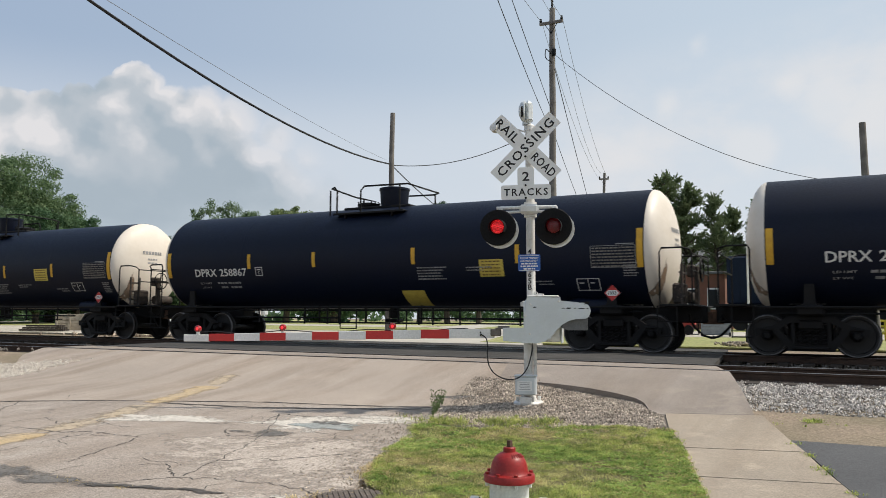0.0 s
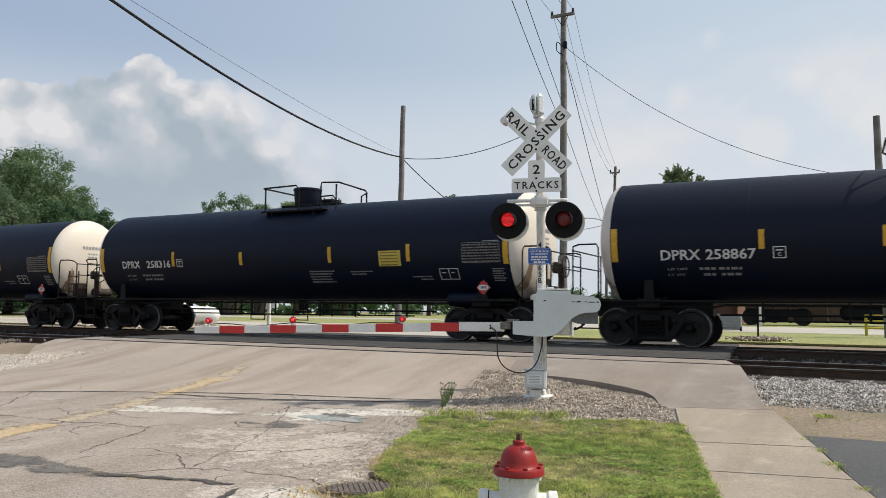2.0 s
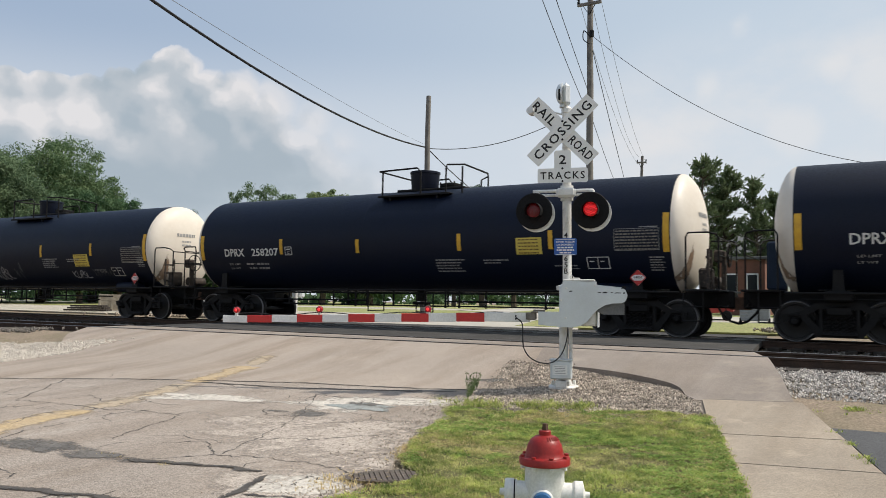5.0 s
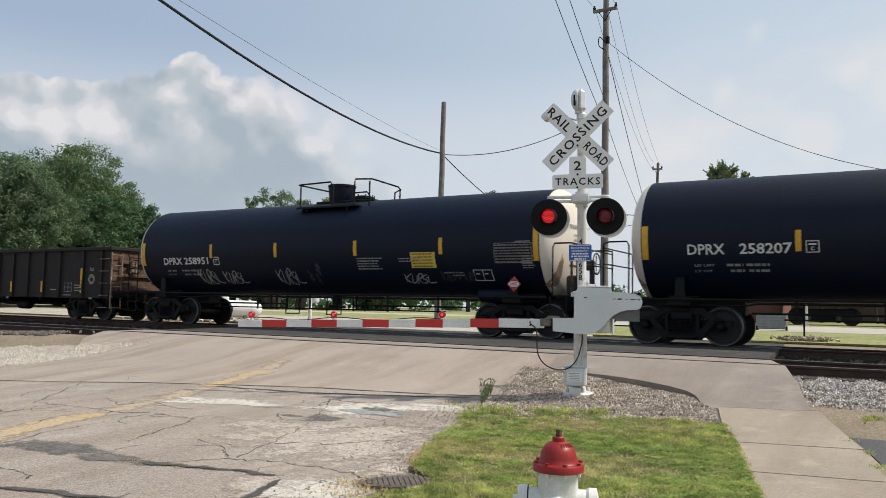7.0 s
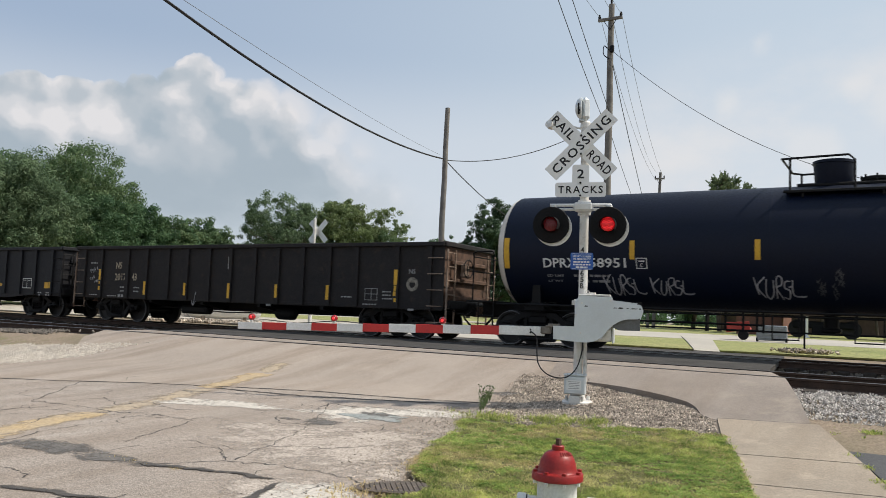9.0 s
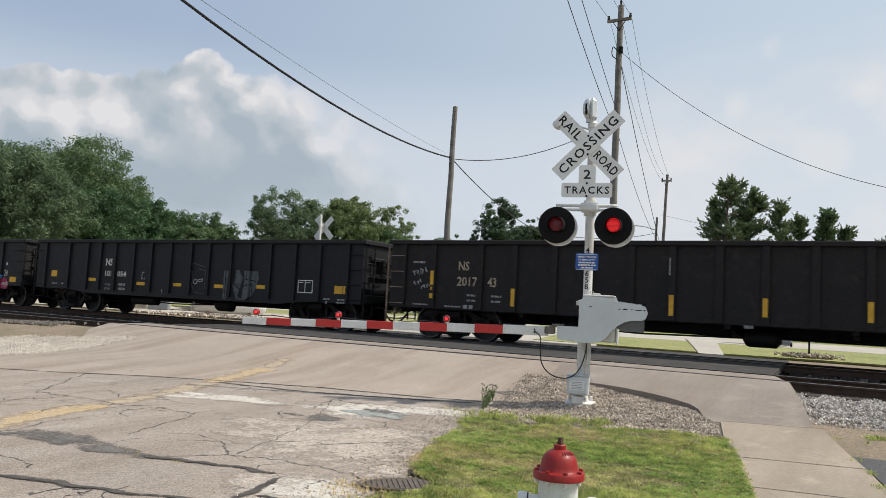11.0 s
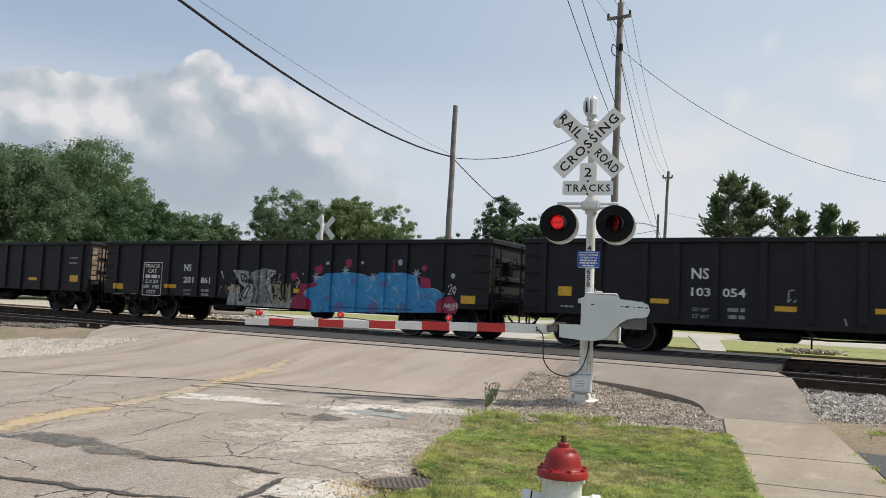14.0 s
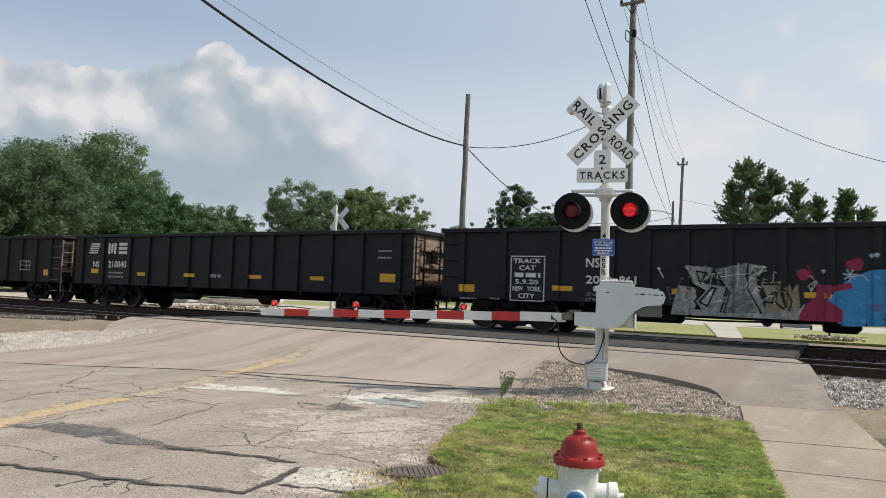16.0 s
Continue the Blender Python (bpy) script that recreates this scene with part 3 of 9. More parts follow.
def ribbon(pts, width, mat, name, parent, lift=0.008, jitter=0.3, step=0.12, z=on_road, seed=1):
    """A thin line of uneven width along pts, on the road."""
    rnd = random.Random(seed)
    line = []
    for (xa, ya), (xb, yb) in zip(pts, pts[1:]):
        n = max(1, int(math.hypot(xb - xa, yb - ya) / step))
        line += [(xa + (xb - xa) * k / n, ya + (yb - ya) * k / n) for k in range(n)]
    line.append(pts[-1])
    rows = []
    for k, (x, y) in enumerate(line):
        ax, ay = line[max(k - 1, 0)]
        bx, by = line[min(k + 1, len(line) - 1)]
        d = math.hypot(bx - ax, by - ay) or 1
        nx, ny = -(by - ay) / d, (bx - ax) / d
        end = 0.25 if k in (0, len(line) - 1) else 1.0
        w = width * end * (1 + jitter * rnd.uniform(-1, 1))
        o = width * jitter * rnd.uniform(-1, 1) * 0.8
        rows.append([(x + nx * (o + s * w / 2), y + ny * (o + s * w / 2), z(x, y + ny * (o + s * w / 2)) + lift) for s in (-1, 0, 1)])
    ends = len(rows) - 1
    return wear(part(name, Geo().sheet(rows), mat, parent), [(0.0 if s != 1 or k in (0, ends) else 1.0) for k in range(len(rows)) for s in range(3)])


def wear(ob, values):
    """How thick a worn layer lies at each vertex, from none at its rim to full."""
    ob.data.attributes.new("wear", "FLOAT", "POINT").data.foreach_set("value", values)
    return ob


ground()
ROAD_WEST = ((6.5, 0.0), (6.9, -15.1), (10.6, -15.5), (11.3, -16.3), (12.0, -17.1), (12.9, -17.6))
road = strip([(y, min(road_mid(y) - 4.9, along(ROAD_WEST, y)), road_mid(y) + 4.72 + (0.55 if y > 11.68 else 0)) for y in [-14, -8, -4] + spread(0, 12.9, 44)], on_road, 0.0, 0.06, "road",
             "road", "pale worn concrete-grey road, cracked and patched", "road")
JOINT_Y = ((-18.0, 6.9), (-13.43, 7.4), (-11.53, 8.21), (-10.6, 8.59), (-9.36, 8.95), (-7.73, 9.4), (-6.74, 9.52), (-5.94, 9.65), (-5.0, 9.88), (-4.0, 10.0))
rows = []
for k in range(25):
    f = k / 24
    line = []
    for q in range(41):
        y = 12.9
        for _ in range(4):
            x0, x1 = along(ROAD_WEST, y), road_mid(y) + 4.7 + 0.55 * max(0.0, min(1.0, (y - 11.6) / 0.2))
            x = x0 + (x1 - x0) * q / 40
            y = along(JOINT_Y, x) * (1 - f) + 12.9 * f
        line.append((x, y, road_z(y) + 0.0015))
    rows.append(line)
tagged(part("road_approach", Geo().sheet(rows), "smooth_road", smooth=60), "smooth tan asphalt approach ramp with dark wheel tracks", "road", kind="structure")
APRON_R = ((10.3, -1.02), (11.5, -1.3), (12.8, -1.64), (14.9, -2.2), (23, -3.0))
GRAVEL_TOP = ((10.27, -2.15), (10.55, -2.37), (10.85, -2.5), (11.05, -2.66), (11.25, -2.98), (11.42, -3.36), (11.55, -3.75), (11.64, -4.2), (11.69, -4.7), (11.71, -5.3))
crossing = strip([(y, edge(GRAVEL_TOP, y), edge(APRON_R, y)) for y in spread(10.27, 11.71, 60)]
                 + [(y, road_mid(y) + 5.2, edge(APRON_R, y)) for y in spread(11.74, 12.95, 8)],
                 on_road, 0.012, 0.08, "crossing_asphalt", "pavement", "grey asphalt apron that ramps up to the rails", "pavement")
shoulder = strip([(y, road_mid(y) - 7.1, edge(APRON_R, y)) for y in spread(12.9, 14.55, 5)], on_road, -0.002, 0.1, "crossing_asphalt",
                 "pavement_near", "pale asphalt between the rails of the near track", "pavement")
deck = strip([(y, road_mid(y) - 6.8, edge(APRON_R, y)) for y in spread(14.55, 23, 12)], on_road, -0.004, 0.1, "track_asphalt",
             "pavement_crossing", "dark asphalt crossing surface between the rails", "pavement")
far_road = strip([(y, min(road_mid(y) - 4.9, along(ROAD_WEST, y)), road_mid(y) + 4.9) for y in spread(23, 34, 12) + [45, 60, 90, 140]], on_road, 0.0, 0.05, "far_asphalt",
                 "road_far", "pale road going on beyond the railway", "road")
SW_L, SW_R = ((-6, 2.35), (6.45, -1.03), (8.32, -1.54), (9.32, -1.86), (10.31, -2.11)), ((-6, 3.55), (7.13, -0.05), (8.62, -0.46), (9.02, -0.60), (10.56, -1.06))
sidewalk = tagged(part("sidewalk", Geo(), "concrete"), "buff concrete sidewalk of broad slabs, worn", "sidewalk", kind="structure")
JOINTS = (-5.0, -3.4, -1.8, -0.2, 1.4, 2.9, 4.4, 5.9, 7.3, 8.5, 10.33)
for a, b in zip(JOINTS, JOINTS[1:]):
    # the joints run square to the walk, which lies askew
    rows = []
    for k in range(7):
        y = a + 0.012 + (b - a - 0.024) * k / 6
        x0, x1 = edge(SW_L, y), edge(SW_R, y)
        rows.append([(x0 + (x1 - x0) * q / 4, y + 0.22 * q / 4, road_z(y + 0.22 * q / 4) + 0.02) for q in range(5)])
    lo = [[(x, y, z - 0.08) for x, y, z in r] for r in (rows[0], rows[-1])]
    g = Geo().sheet([lo[0]] + rows + [lo[1]])
    g.sheet([[(x, y, z - 0.08) for x, y, z in (r[0] for r in rows)], [r[0] for r in rows]])
    g.sheet([[(x, y, z - 0.08) for x, y, z in (r[-1] for r in rows)], [r[-1] for r in rows]])
    part("slab", g, "concrete", sidewalk)
drive = strip([(y, edge(SW_R, y) + 0.1, 9.0) for y in spread(-6, 9.35, 20)], lambda x, y: road_z(y), -0.005, 0.05, "driveway",
              "pavement_driveway", "dark grey asphalt driveway beside the sidewalk", "driveway")
# verge of mown grass between road and walk, and the gravel bed round the mast
VERGE_L = ((-10, 0.7), (0, -2.1), (4.5, -3.55), (5.0, -3.45), (5.3, -3.3), (5.55, -3.28), (5.75, -3.55), (6.1, -3.85), (7.0, -4.2), (7.7, -4.4), (8.6, -4.75), (9.6, -5.05))
VERGE_R = SW_L
verge = strip([(y, edge(VERGE_L, y) + 0.02 + 0.09 * noise.noise((y * 2.3, 0, 4)) + 0.05 * noise.noise((y * 9, 0, 4)), edge(VERGE_R, y) - 0.005) for y in spread(-8, 8.72, 200)],
              lambda x, y: road_z(y) + 0.02 * noise.noise((x * 1.5, y * 1.5, 3)), 0.02, 0.08, "grass_ground", "ground_verge",
              "short green and yellowing mown grass verge", "lawn")
GRAV_L = ((8.4, -4.66), (9.5, -5.05), (10.03, -5.17), (11.3, -5.44), (11.7, -5.38))


def bed_z(x, y):
    z = land_z(x, y) + 0.035 + 0.015 * math.exp(-((x + 4) ** 2 + (y - 10.3) ** 2) / 1.2)
    return z + (road_z(y) - 0.012 - z) * max(0.0, min(1.0, (-3.75 - x) / 0.9))


bed = strip([(y, edge(GRAV_L, y), edge(GRAVEL_TOP, y) + 0.05 if y > 10.27 else edge(SW_L, y)) for y in spread(8.6, 11.7, 60)],
            bed_z, 0.0, 0.05, "gravel", "ground_gravel",
            "grey-brown crushed gravel bed round the signal mast", "gravel")
# far side: lawns, a foot path and a pale lot
for a, b, x0, x1, mat, lab in ((24.2, 33, -11.0, 60, "far_lawn", "mown green lawn beyond the tracks"), (33.2, 43, -16, 70, "far_asphalt", "pale parking lot beyond the lawn"),
                               (43.2, 140, -20, 120, "far_lawn", "far green lawn"), (24.0, 33.8, -120, -19.5, "pale_dirt", "pale bare dirt with weeds beyond the tracks"), (34, 44, -120, -19.5, "far_lawn", "rough green field beyond the tracks"),
                               (44.2, 52, -160, -25, "far_asphalt", "pale lane in the distance"), (52.2, 140, -200, -27, "far_lawn", "far green field")):
    strip([(y, x0 - (y - a) * 0.28 * (x0 > -25), x1 - (y - a) * 0.28 * (x1 < 0)) for y in spread(a, b, 8)], lambda x, y: land_z(x, y) + 0.02, 0.02, 0.05, mat, "ground_far", lab, "ground")
strip([(y, -5.45 - (y - 23.4) * 0.279, -4.75 - (y - 23.4) * 0.234) for y in spread(23.2, 36.0, 12)], lambda x, y: land_z(x, y) + 0.05, 0.02, 0.05, "far_asphalt",
      "sidewalk_far", "pale foot path across the far lawn", "sidewalk")


# ---- the two tracks ----
def rail(x0, x1, y, ob):
    prof = [(-0.07, -0.165), (0.07, -0.165), (0.07, -0.15), (0.012, -0.13), (0.012, -0.045), (0.036, -0.035), (0.036, -0.004), (0.03, 0), (-0.03, 0), (-0.036, -0.004),
            (-0.036, -0.035), (-0.012, -0.045), (-0.012, -0.13), (-0.07, -0.15)]
    g, n = Geo(), len(prof)
    vs = [(x, y + a, RAIL_Z + b) for x in (x0, x1) for a, b in prof]
    fs = [(k, (k + 1) % n, (k + 1) % n + n, k + n) for k in range(n)] + [tuple(range(n)), tuple(range(n, 2 * n))]
    g.add(vs, fs)
    g.s = [1 if 6 <= k <= 8 else 0 for k in range(len(g.f))]
    part("rail", g, ["rail_rust", "rail_bright"], ob, smooth=0)


def track(y, name, label):
    ob = thing(name, label, "railway track", kind="structure")
    for dy in (-0.755, 0.755):
        rail(-260, 220, y + dy, ob)
    g = Geo().box((0, 0, 0), (0.23, 2.6, 0.18), 0.012)
    me = g.mesh("tie", "tie_wood")
    rnd = random.Random(int(y))
    for k in range(300):
        x = -110 + k * 0.52
        if road_mid(y) - 6.4 < x < edge(APRON_R, y) + 0.1:
            continue
        part("tie", me, None, ob, m=pose(x + rnd.uniform(-0.03, 0.03), y + rnd.uniform(-0.05, 0.05), 0.475, 0, 0, rnd.uniform(-1.5, 1.5)))


track(NEAR_Y, "track_near", "rusty-sided railway track on dark timber ties, unused")
track(TRACK_Y, "track_far", "railway track that carries the train")


# ---- the crossing signal: mast, crossbuck, flashing lamps, gate ----
MAST = pose(-4.0, 10.45, 0.30, 0, -0.5, 16)
LAMPS = []


def board(w, h, t=0.006, r=0.03):
    """A plate with rounded corners in the x-z plane about 0, facing -y."""
    out = []
    for cx, cz, a0 in ((w / 2 - r, h / 2 - r, 0), (-w / 2 + r, h / 2 - r, 90), (-w / 2 + r, -h / 2 + r, 180), (w / 2 - r, -h / 2 + r, 270)):
        out += [(cx + r * math.cos(radians(a0 + q)), cz + r * math.sin(radians(a0 + q))) for q in (0, 30, 60, 90)]
    return Geo().slab(out, t, Matrix.Translation((0, -t / 2, 0)))


def word_on(parent, text, x, z, h, width, y, mat="sign_black", turn=0.0, name="letters", spacing=1.0):
    me = lettering(text, h, mat, width=width, spacing=spacing)
    m = Matrix.Translation((x, y, z)) @ Matrix.Rotation(radians(-turn), 4, "Y") @ Matrix.Translation((-width / 2, 0, -h / 2))
    return part(name, me, None, parent, m=m)


def signal():
    mast = thing("crossing_signal", "white railroad crossing signal mast with crossbuck and red flashing lamps", "crossing signal", MAST)
    g = Geo().lathe([(0.21, -0.12), (0.21, 0.03), (0.195, 0.05), (0.12, 0.055), (0.1, 0.12), (0.075, 0.16), (0.07, 0.2)], 28)
    for k in range(4):
        a = k * math.pi / 2 + 0.5
        g.lathe([(0.022, 0.04), (0.022, 0.11), (0.0, 0.115)], 6, Matrix.Translation((0.16 * math.cos(a), 0.16 * math.sin(a), 0)))
    part("mast_base", g, "mast_white", mast)
    g = Geo().lathe([(0.062, 0.15), (0.06, 1.15), (0.0, 1.2)], 24)
    g.lathe([(0.0, 1.0), (0.062, 1.05), (0.062, 3.86), (0.075, 3.87), (0.075, 3.93), (0.05, 3.96), (0.0, 3.97)], 24, Matrix.Translation((0.05, 0.02, 0)))
    part("pole", g, "mast_white", mast, "white-painted steel pole, chipped and rust-streaked")
    part("conduit", Geo().tube([(0.1, -0.03, 0.3), (0.1, -0.04, 0.9), (0.08, -0.06, 1.05)], 0.025, 8), "mast_white", mast)
    box = part("junction_box", Geo().box((-0.02, -0.14, 0.27), (0.29, 0.16, 0.25), 0.012).box((-0.02, -0.226, 0.27), (0.255, 0.012, 0.22), 0.004), "mech_grey", mast)
    part("lid", Geo().box((-0.02, -0.14, 0.405), (0.31, 0.19, 0.02), 0.006), "mech_grey", box)
    part("notice", Geo().box((-0.03, -0.2335, 0.27), (0.2, 0.003, 0.13)), "sign_white", box)
    for k in range(5):
        part("notice_line", Geo().box((-0.03, -0.236, 0.315 - 0.022 * k), (0.15 - 0.02 * (k % 2), 0.002, 0.006)), "worn_letter", box)
    part("foot_block", Geo().box((-0.02, -0.16, 0.075), (0.16, 0.1, 0.1), 0.01), "mast_white", mast)

    # gate mechanism: cast side plates, housing, counterweight
    z0 = 0.30
    out = [(-0.365, 1.06), (-0.06, 1.06), (-0.035, 1.25), (-0.01, 1.49), (0.03, 1.515), (0.46, 1.495), (0.475, 1.44), (0.84, 1.405), (0.89, 1.36), (0.915, 1.29), (0.89, 1.22), (0.84, 1.19), (0.7, 1.185), (0.6, 1.16), (0.5, 1.1),
           (0.42, 1.02), (0.34, 0.92), (0.24, 0.855), (0.12, 0.83), (-0.02, 0.835), (-0.365, 0.865)]
    out = [(0.283 + 0.92 * (x - 0.275), 1.185 + 0.92 * (z - 1.17)) for x, z in out]
    gate = part("gate_mechanism", Geo().slab(out, 0.045, Matrix.Translation((0, -0.38, -z0 + 0.28))), "mech_grey", mast, "grey cast gate-arm mechanism plate")
    part("mechanism_housing", Geo().box((0.15, -0.2, 1.16), (0.36, 0.26, 0.56), 0.03), "mech_grey", gate)
    part("back_plate", Geo().slab([(x, z) for x, z in out if x > -0.1], 0.04, Matrix.Translation((0.0, -0.06, 0.0))), "mech_grey", gate)
    part("motor_box", Geo().box((0.34, 0.0, 1.02), (0.26, 0.46, 0.3), 0.02), "mast_white", gate)
    part("box_flange", Geo().box((0.475, 0.0, 1.02), (0.012, 0.5, 0.34), 0.004), "mech_grey", gate)
    part("counterweight", Geo().slab([(0.46, 1.22), (0.83, 1.23), (0.83, 1.03), (0.56, 1.03), (0.49, 1.06), (0.46, 1.1)], 0.14, Matrix.Translation((0, -0.32, 0))), "counter_grey", gate, "dark grey counterweight slab")
    part("top_lid", Geo().box((0.235, -0.22, 1.49), (0.42, 0.3, 0.022), 0.008).box((0.2, -0.3, 1.51), (0.1, 0.05, 0.03), 0.008).lathe([(0.016, 0), (0.028, 0.0), (0.028, 0.01), (0.016, 0.01), (0.016, 0)], 12, Matrix.Translation((0.14, -0.32, 1.53)) @ CROSS, closed=True), "mast_white", gate)
    for x, z in ((0.0, 1.22), (0.07, 1.38), (0.06, 0.98), (0.45, 1.42)):
        part("bolt", Geo().lathe([(0.016, 0), (0.016, 0.014), (0.0, 0.018)], 6, Matrix.Translation((x, -0.38, z)) @ CROSS), "mast_white", gate)
    for x, z, w, h in ((0.51, 1.325, 0.05, 0.012), (0.58, 1.325, 0.07, 0.02), (0.67, 1.325, 0.03, 0.012), (0.75, 1.32, 0.1, 0.014), (0.83, 1.32, 0.03, 0.02), (0.825, 1.395, 0.07, 0.04), (0.73, 1.4, 0.03, 0.012), (0.13, 1.34, 0.05, 0.016)):
        part("paint_chip", Geo().slab([(-w / 2, -h / 2), (w * 0.4, -h * 0.4), (w / 2, h * 0.3), (-w * 0.2, h / 2)], 0.002, Matrix.Translation((x, -0.3815, z))), "iron_black", gate)
    part("clamp", Geo().lathe([(0.1, 0), (0.1, 0.06)], 20, Matrix.Translation((0, 0, 1.36))).box((0.0, -0.12, 1.39), (0.12, 0.1, 0.08), 0.01), "mast_white", mast)

    # arm: red and white bands, its bracket, three lamps and their lead
    arm = part("gate_arm", Geo().box((-0.41, -0.31, 1.0), (0.14, 0.1, 0.1), 0.012).box((-0.36, -0.33, 1.055), (0.1, 0.1, 0.02), 0.006).box((-0.3, -0.34, 1.075), (0.16, 0.06, 0.03), 0.006), "weathered_bracket", mast, "striped gate arm, lowered")
    x = -5.06
    for k in range(11):
        w = 0.4 if k < 10 else 0.63
        h = 0.104 + 0.022 * k / 10
        zc = 0.907 + 0.0075 * k
        part("arm_band", Geo().box((x + w / 2, -0.31, zc), (w, 0.035, h), 0.004), "arm_red" if k % 2 else "arm_white", arm)
        x += w
    for z in (0.96, 1.0):
        part("arm_bolt", Geo().lathe([(0.012, 0), (0.012, 0.008), (0.0, 0.01)], 6, Matrix.Translation((-0.62, -0.328, z)) @ CROSS), "iron_black", arm)
    for k, (lx, back) in enumerate(((-4.84, 0), (-3.51, 1), (-1.87, 0))):
        zc = 1.03 + 0.02 * k
        lamp = part("arm_lamp", Geo().lathe([(0.0, -0.04), (0.042, -0.036), (0.048, -0.016), (0.048, 0.024), (0.04, 0.036), (0.0, 0.04)], 18, Matrix.Translation((lx, -0.31, zc + 0.012)) @ CROSS), "lens_red", arm, "small round red arm lamp")
        part("lamp_stem", Geo().box((lx, -0.31, zc - 0.05), (0.045, 0.03, 0.055), 0.006), "mast_white", lamp)
        part("glow", Geo().lathe([(0.0, 0.0), (0.022, 0.0), (0.018, 0.006), (0.0, 0.008)], 14, Matrix.Translation((lx + 0.004, -0.351, zc + 0.012)) @ CROSS), "led_lit", lamp)
    lead = [(-4.84, -0.30, 0.99)] + [(xx, -0.30, 0.985 + 0.02 * math.sin(xx * 5.0) + 0.012 * (xx + 4.8)) for xx in spread(-4.6, -0.8, 30)]
    part("lamp_lead", Geo().tube(lead, 0.007, 5), "wire", arm)
    cable = [(-0.62, -0.33, 0.98), (-0.53, -0.36, 0.9), (-0.52, -0.38, 0.72), (-0.5, -0.38, 0.56), (-0.42, -0.36, 0.44), (-0.28, -0.32, 0.37), (-0.12, -0.28, 0.38), (0.0, -0.22, 0.5), (0.06, -0.16, 0.7), (0.07, -0.1, 0.86)]
    part("cable", Geo().tube(smooth_line(cable, 4), 0.0085, 7), "wire", mast)

    # lamps on their cross arm
    part("cross_arm", Geo().box((0.045, -0.08, 2.72), (0.27, 0.14, 0.13), 0.03).tube([(-0.42, -0.06, 2.75), (0.42, -0.06, 2.75)], 0.024, 10).tube([(-0.36, -0.06, 2.69), (0.36, -0.06, 2.69)], 0.02, 10)
         .lathe([(0.09, 2.62), (0.09, 2.66)], 20, Matrix.Translation((0.05, 0.02, 0))).lathe([(0.09, 2.79), (0.09, 2.83)], 20, Matrix.Translation((0.05, 0.02, 0))), "mast_white", mast)
    for s, lx in ((-1, -0.385), (1, 0.385)):
        unit = part("flasher_lamp", Geo().lathe([(0.0, 0.0), (0.252, 0.0), (0.255, 0.012), (0.245, 0.02)], 44, Matrix.Translation((lx, -0.2, 2.455)) @ CROSS), "lamp_black", mast, "black round lamp with red lens")
        bowl = [(0.254, 0.0), (0.256, -0.02), (0.15, -0.1), (0.1, -0.17), (0.0, -0.18)]
        part("lamp_back", Geo().lathe(bowl, 36, Matrix.Translation((lx + 0.03, -0.17, 2.42)) @ CROSS), "mast_white", unit, "white lamp backing")
        hood = [(lx + 0.01 + 0.115 * math.cos(a), 2.455 + 0.115 * math.sin(a)) for a in spread(radians(-35), radians(215), 24)]
        rows = [[(x, -0.21, z) for x, z in hood], [(x - 0.01, -0.42, z - 0.015) for x, z in hood], [((x - lx - 0.01) * 0.955 + lx, -0.42, (z - 2.455) * 0.955 + 2.44) for x, z in hood], [((x - lx - 0.01) * 0.955 + lx + 0.01, -0.21, (z - 2.455) * 0.955 + 2.455) for x, z in hood]]
        part("hood", Geo().sheet(rows), "lamp_black", unit)
        ring = Geo().lathe([(0.102, 0.0), (0.112, 0.0), (0.112, 0.02), (0.102, 0.02), (0.102, 0.0)], 32, Matrix.Translation((lx + 0.01, -0.225, 2.455)) @ CROSS, closed=True)
        part("lens_rim", ring, "lamp_black", unit)
        # a turning disc in the lamp: light-emitting points on one face, the other dark
        disc = Geo().lathe([(0.0, 0.006), (0.096, 0.006), (0.1, 0.004), (0.1, 0.0)], 28, CROSS, closed=True)
        turner = part("lens_disc", disc, "lens_lit", unit, "red lens disc", m=pose(lx + 0.01, -0.335, 2.455))
        turner.matrix_basis = pose(lx + 0.01, -0.33, 2.455)
        part("dark_face", Geo().lathe([(0.1, 0.0), (0.1, -0.004), (0.096, -0.006), (0.0, -0.006)], 28, CROSS, closed=True), "lens_dark", turner)
        dots = Geo()
        for i in range(-5, 6):
            for j in range(-5, 6):
                px_, pz_ = i * 0.0165 + (j % 2) * 0.008, j * 0.0165
                if math.hypot(px_, pz_) < 0.088:
                    dots.lathe([(0.0058, 0.0), (0.004, 0.003), (0.0, 0.004)], 5, Matrix.Translation((px_, -0.006, pz_)) @ CROSS)
        part("light_points", dots, "led_lit", turner)
        LAMPS.append((turner, s))
        part("lamp_bracket", Geo().box((lx + 0.02, -0.06, 2.68), (0.07, 0.12, 0.16), 0.015), "mast_white", unit)

    # signs
    two = part("number_board", board(0.235, 0.27, r=0.035), "sign_white", mast, m=pose(0, -0.085, 3.185))
    word_on(two, "2", 0.0, 0.005, 0.13, 0.1, -0.006)
    tracks = part("tracks_board", board(0.70, 0.205, r=0.03), "sign_white", mast, m=pose(0, -0.095, 2.965))
    word_on(tracks, "TRACKS", 0.0, 0.0, 0.105, 0.62, -0.006, spacing=1.25)
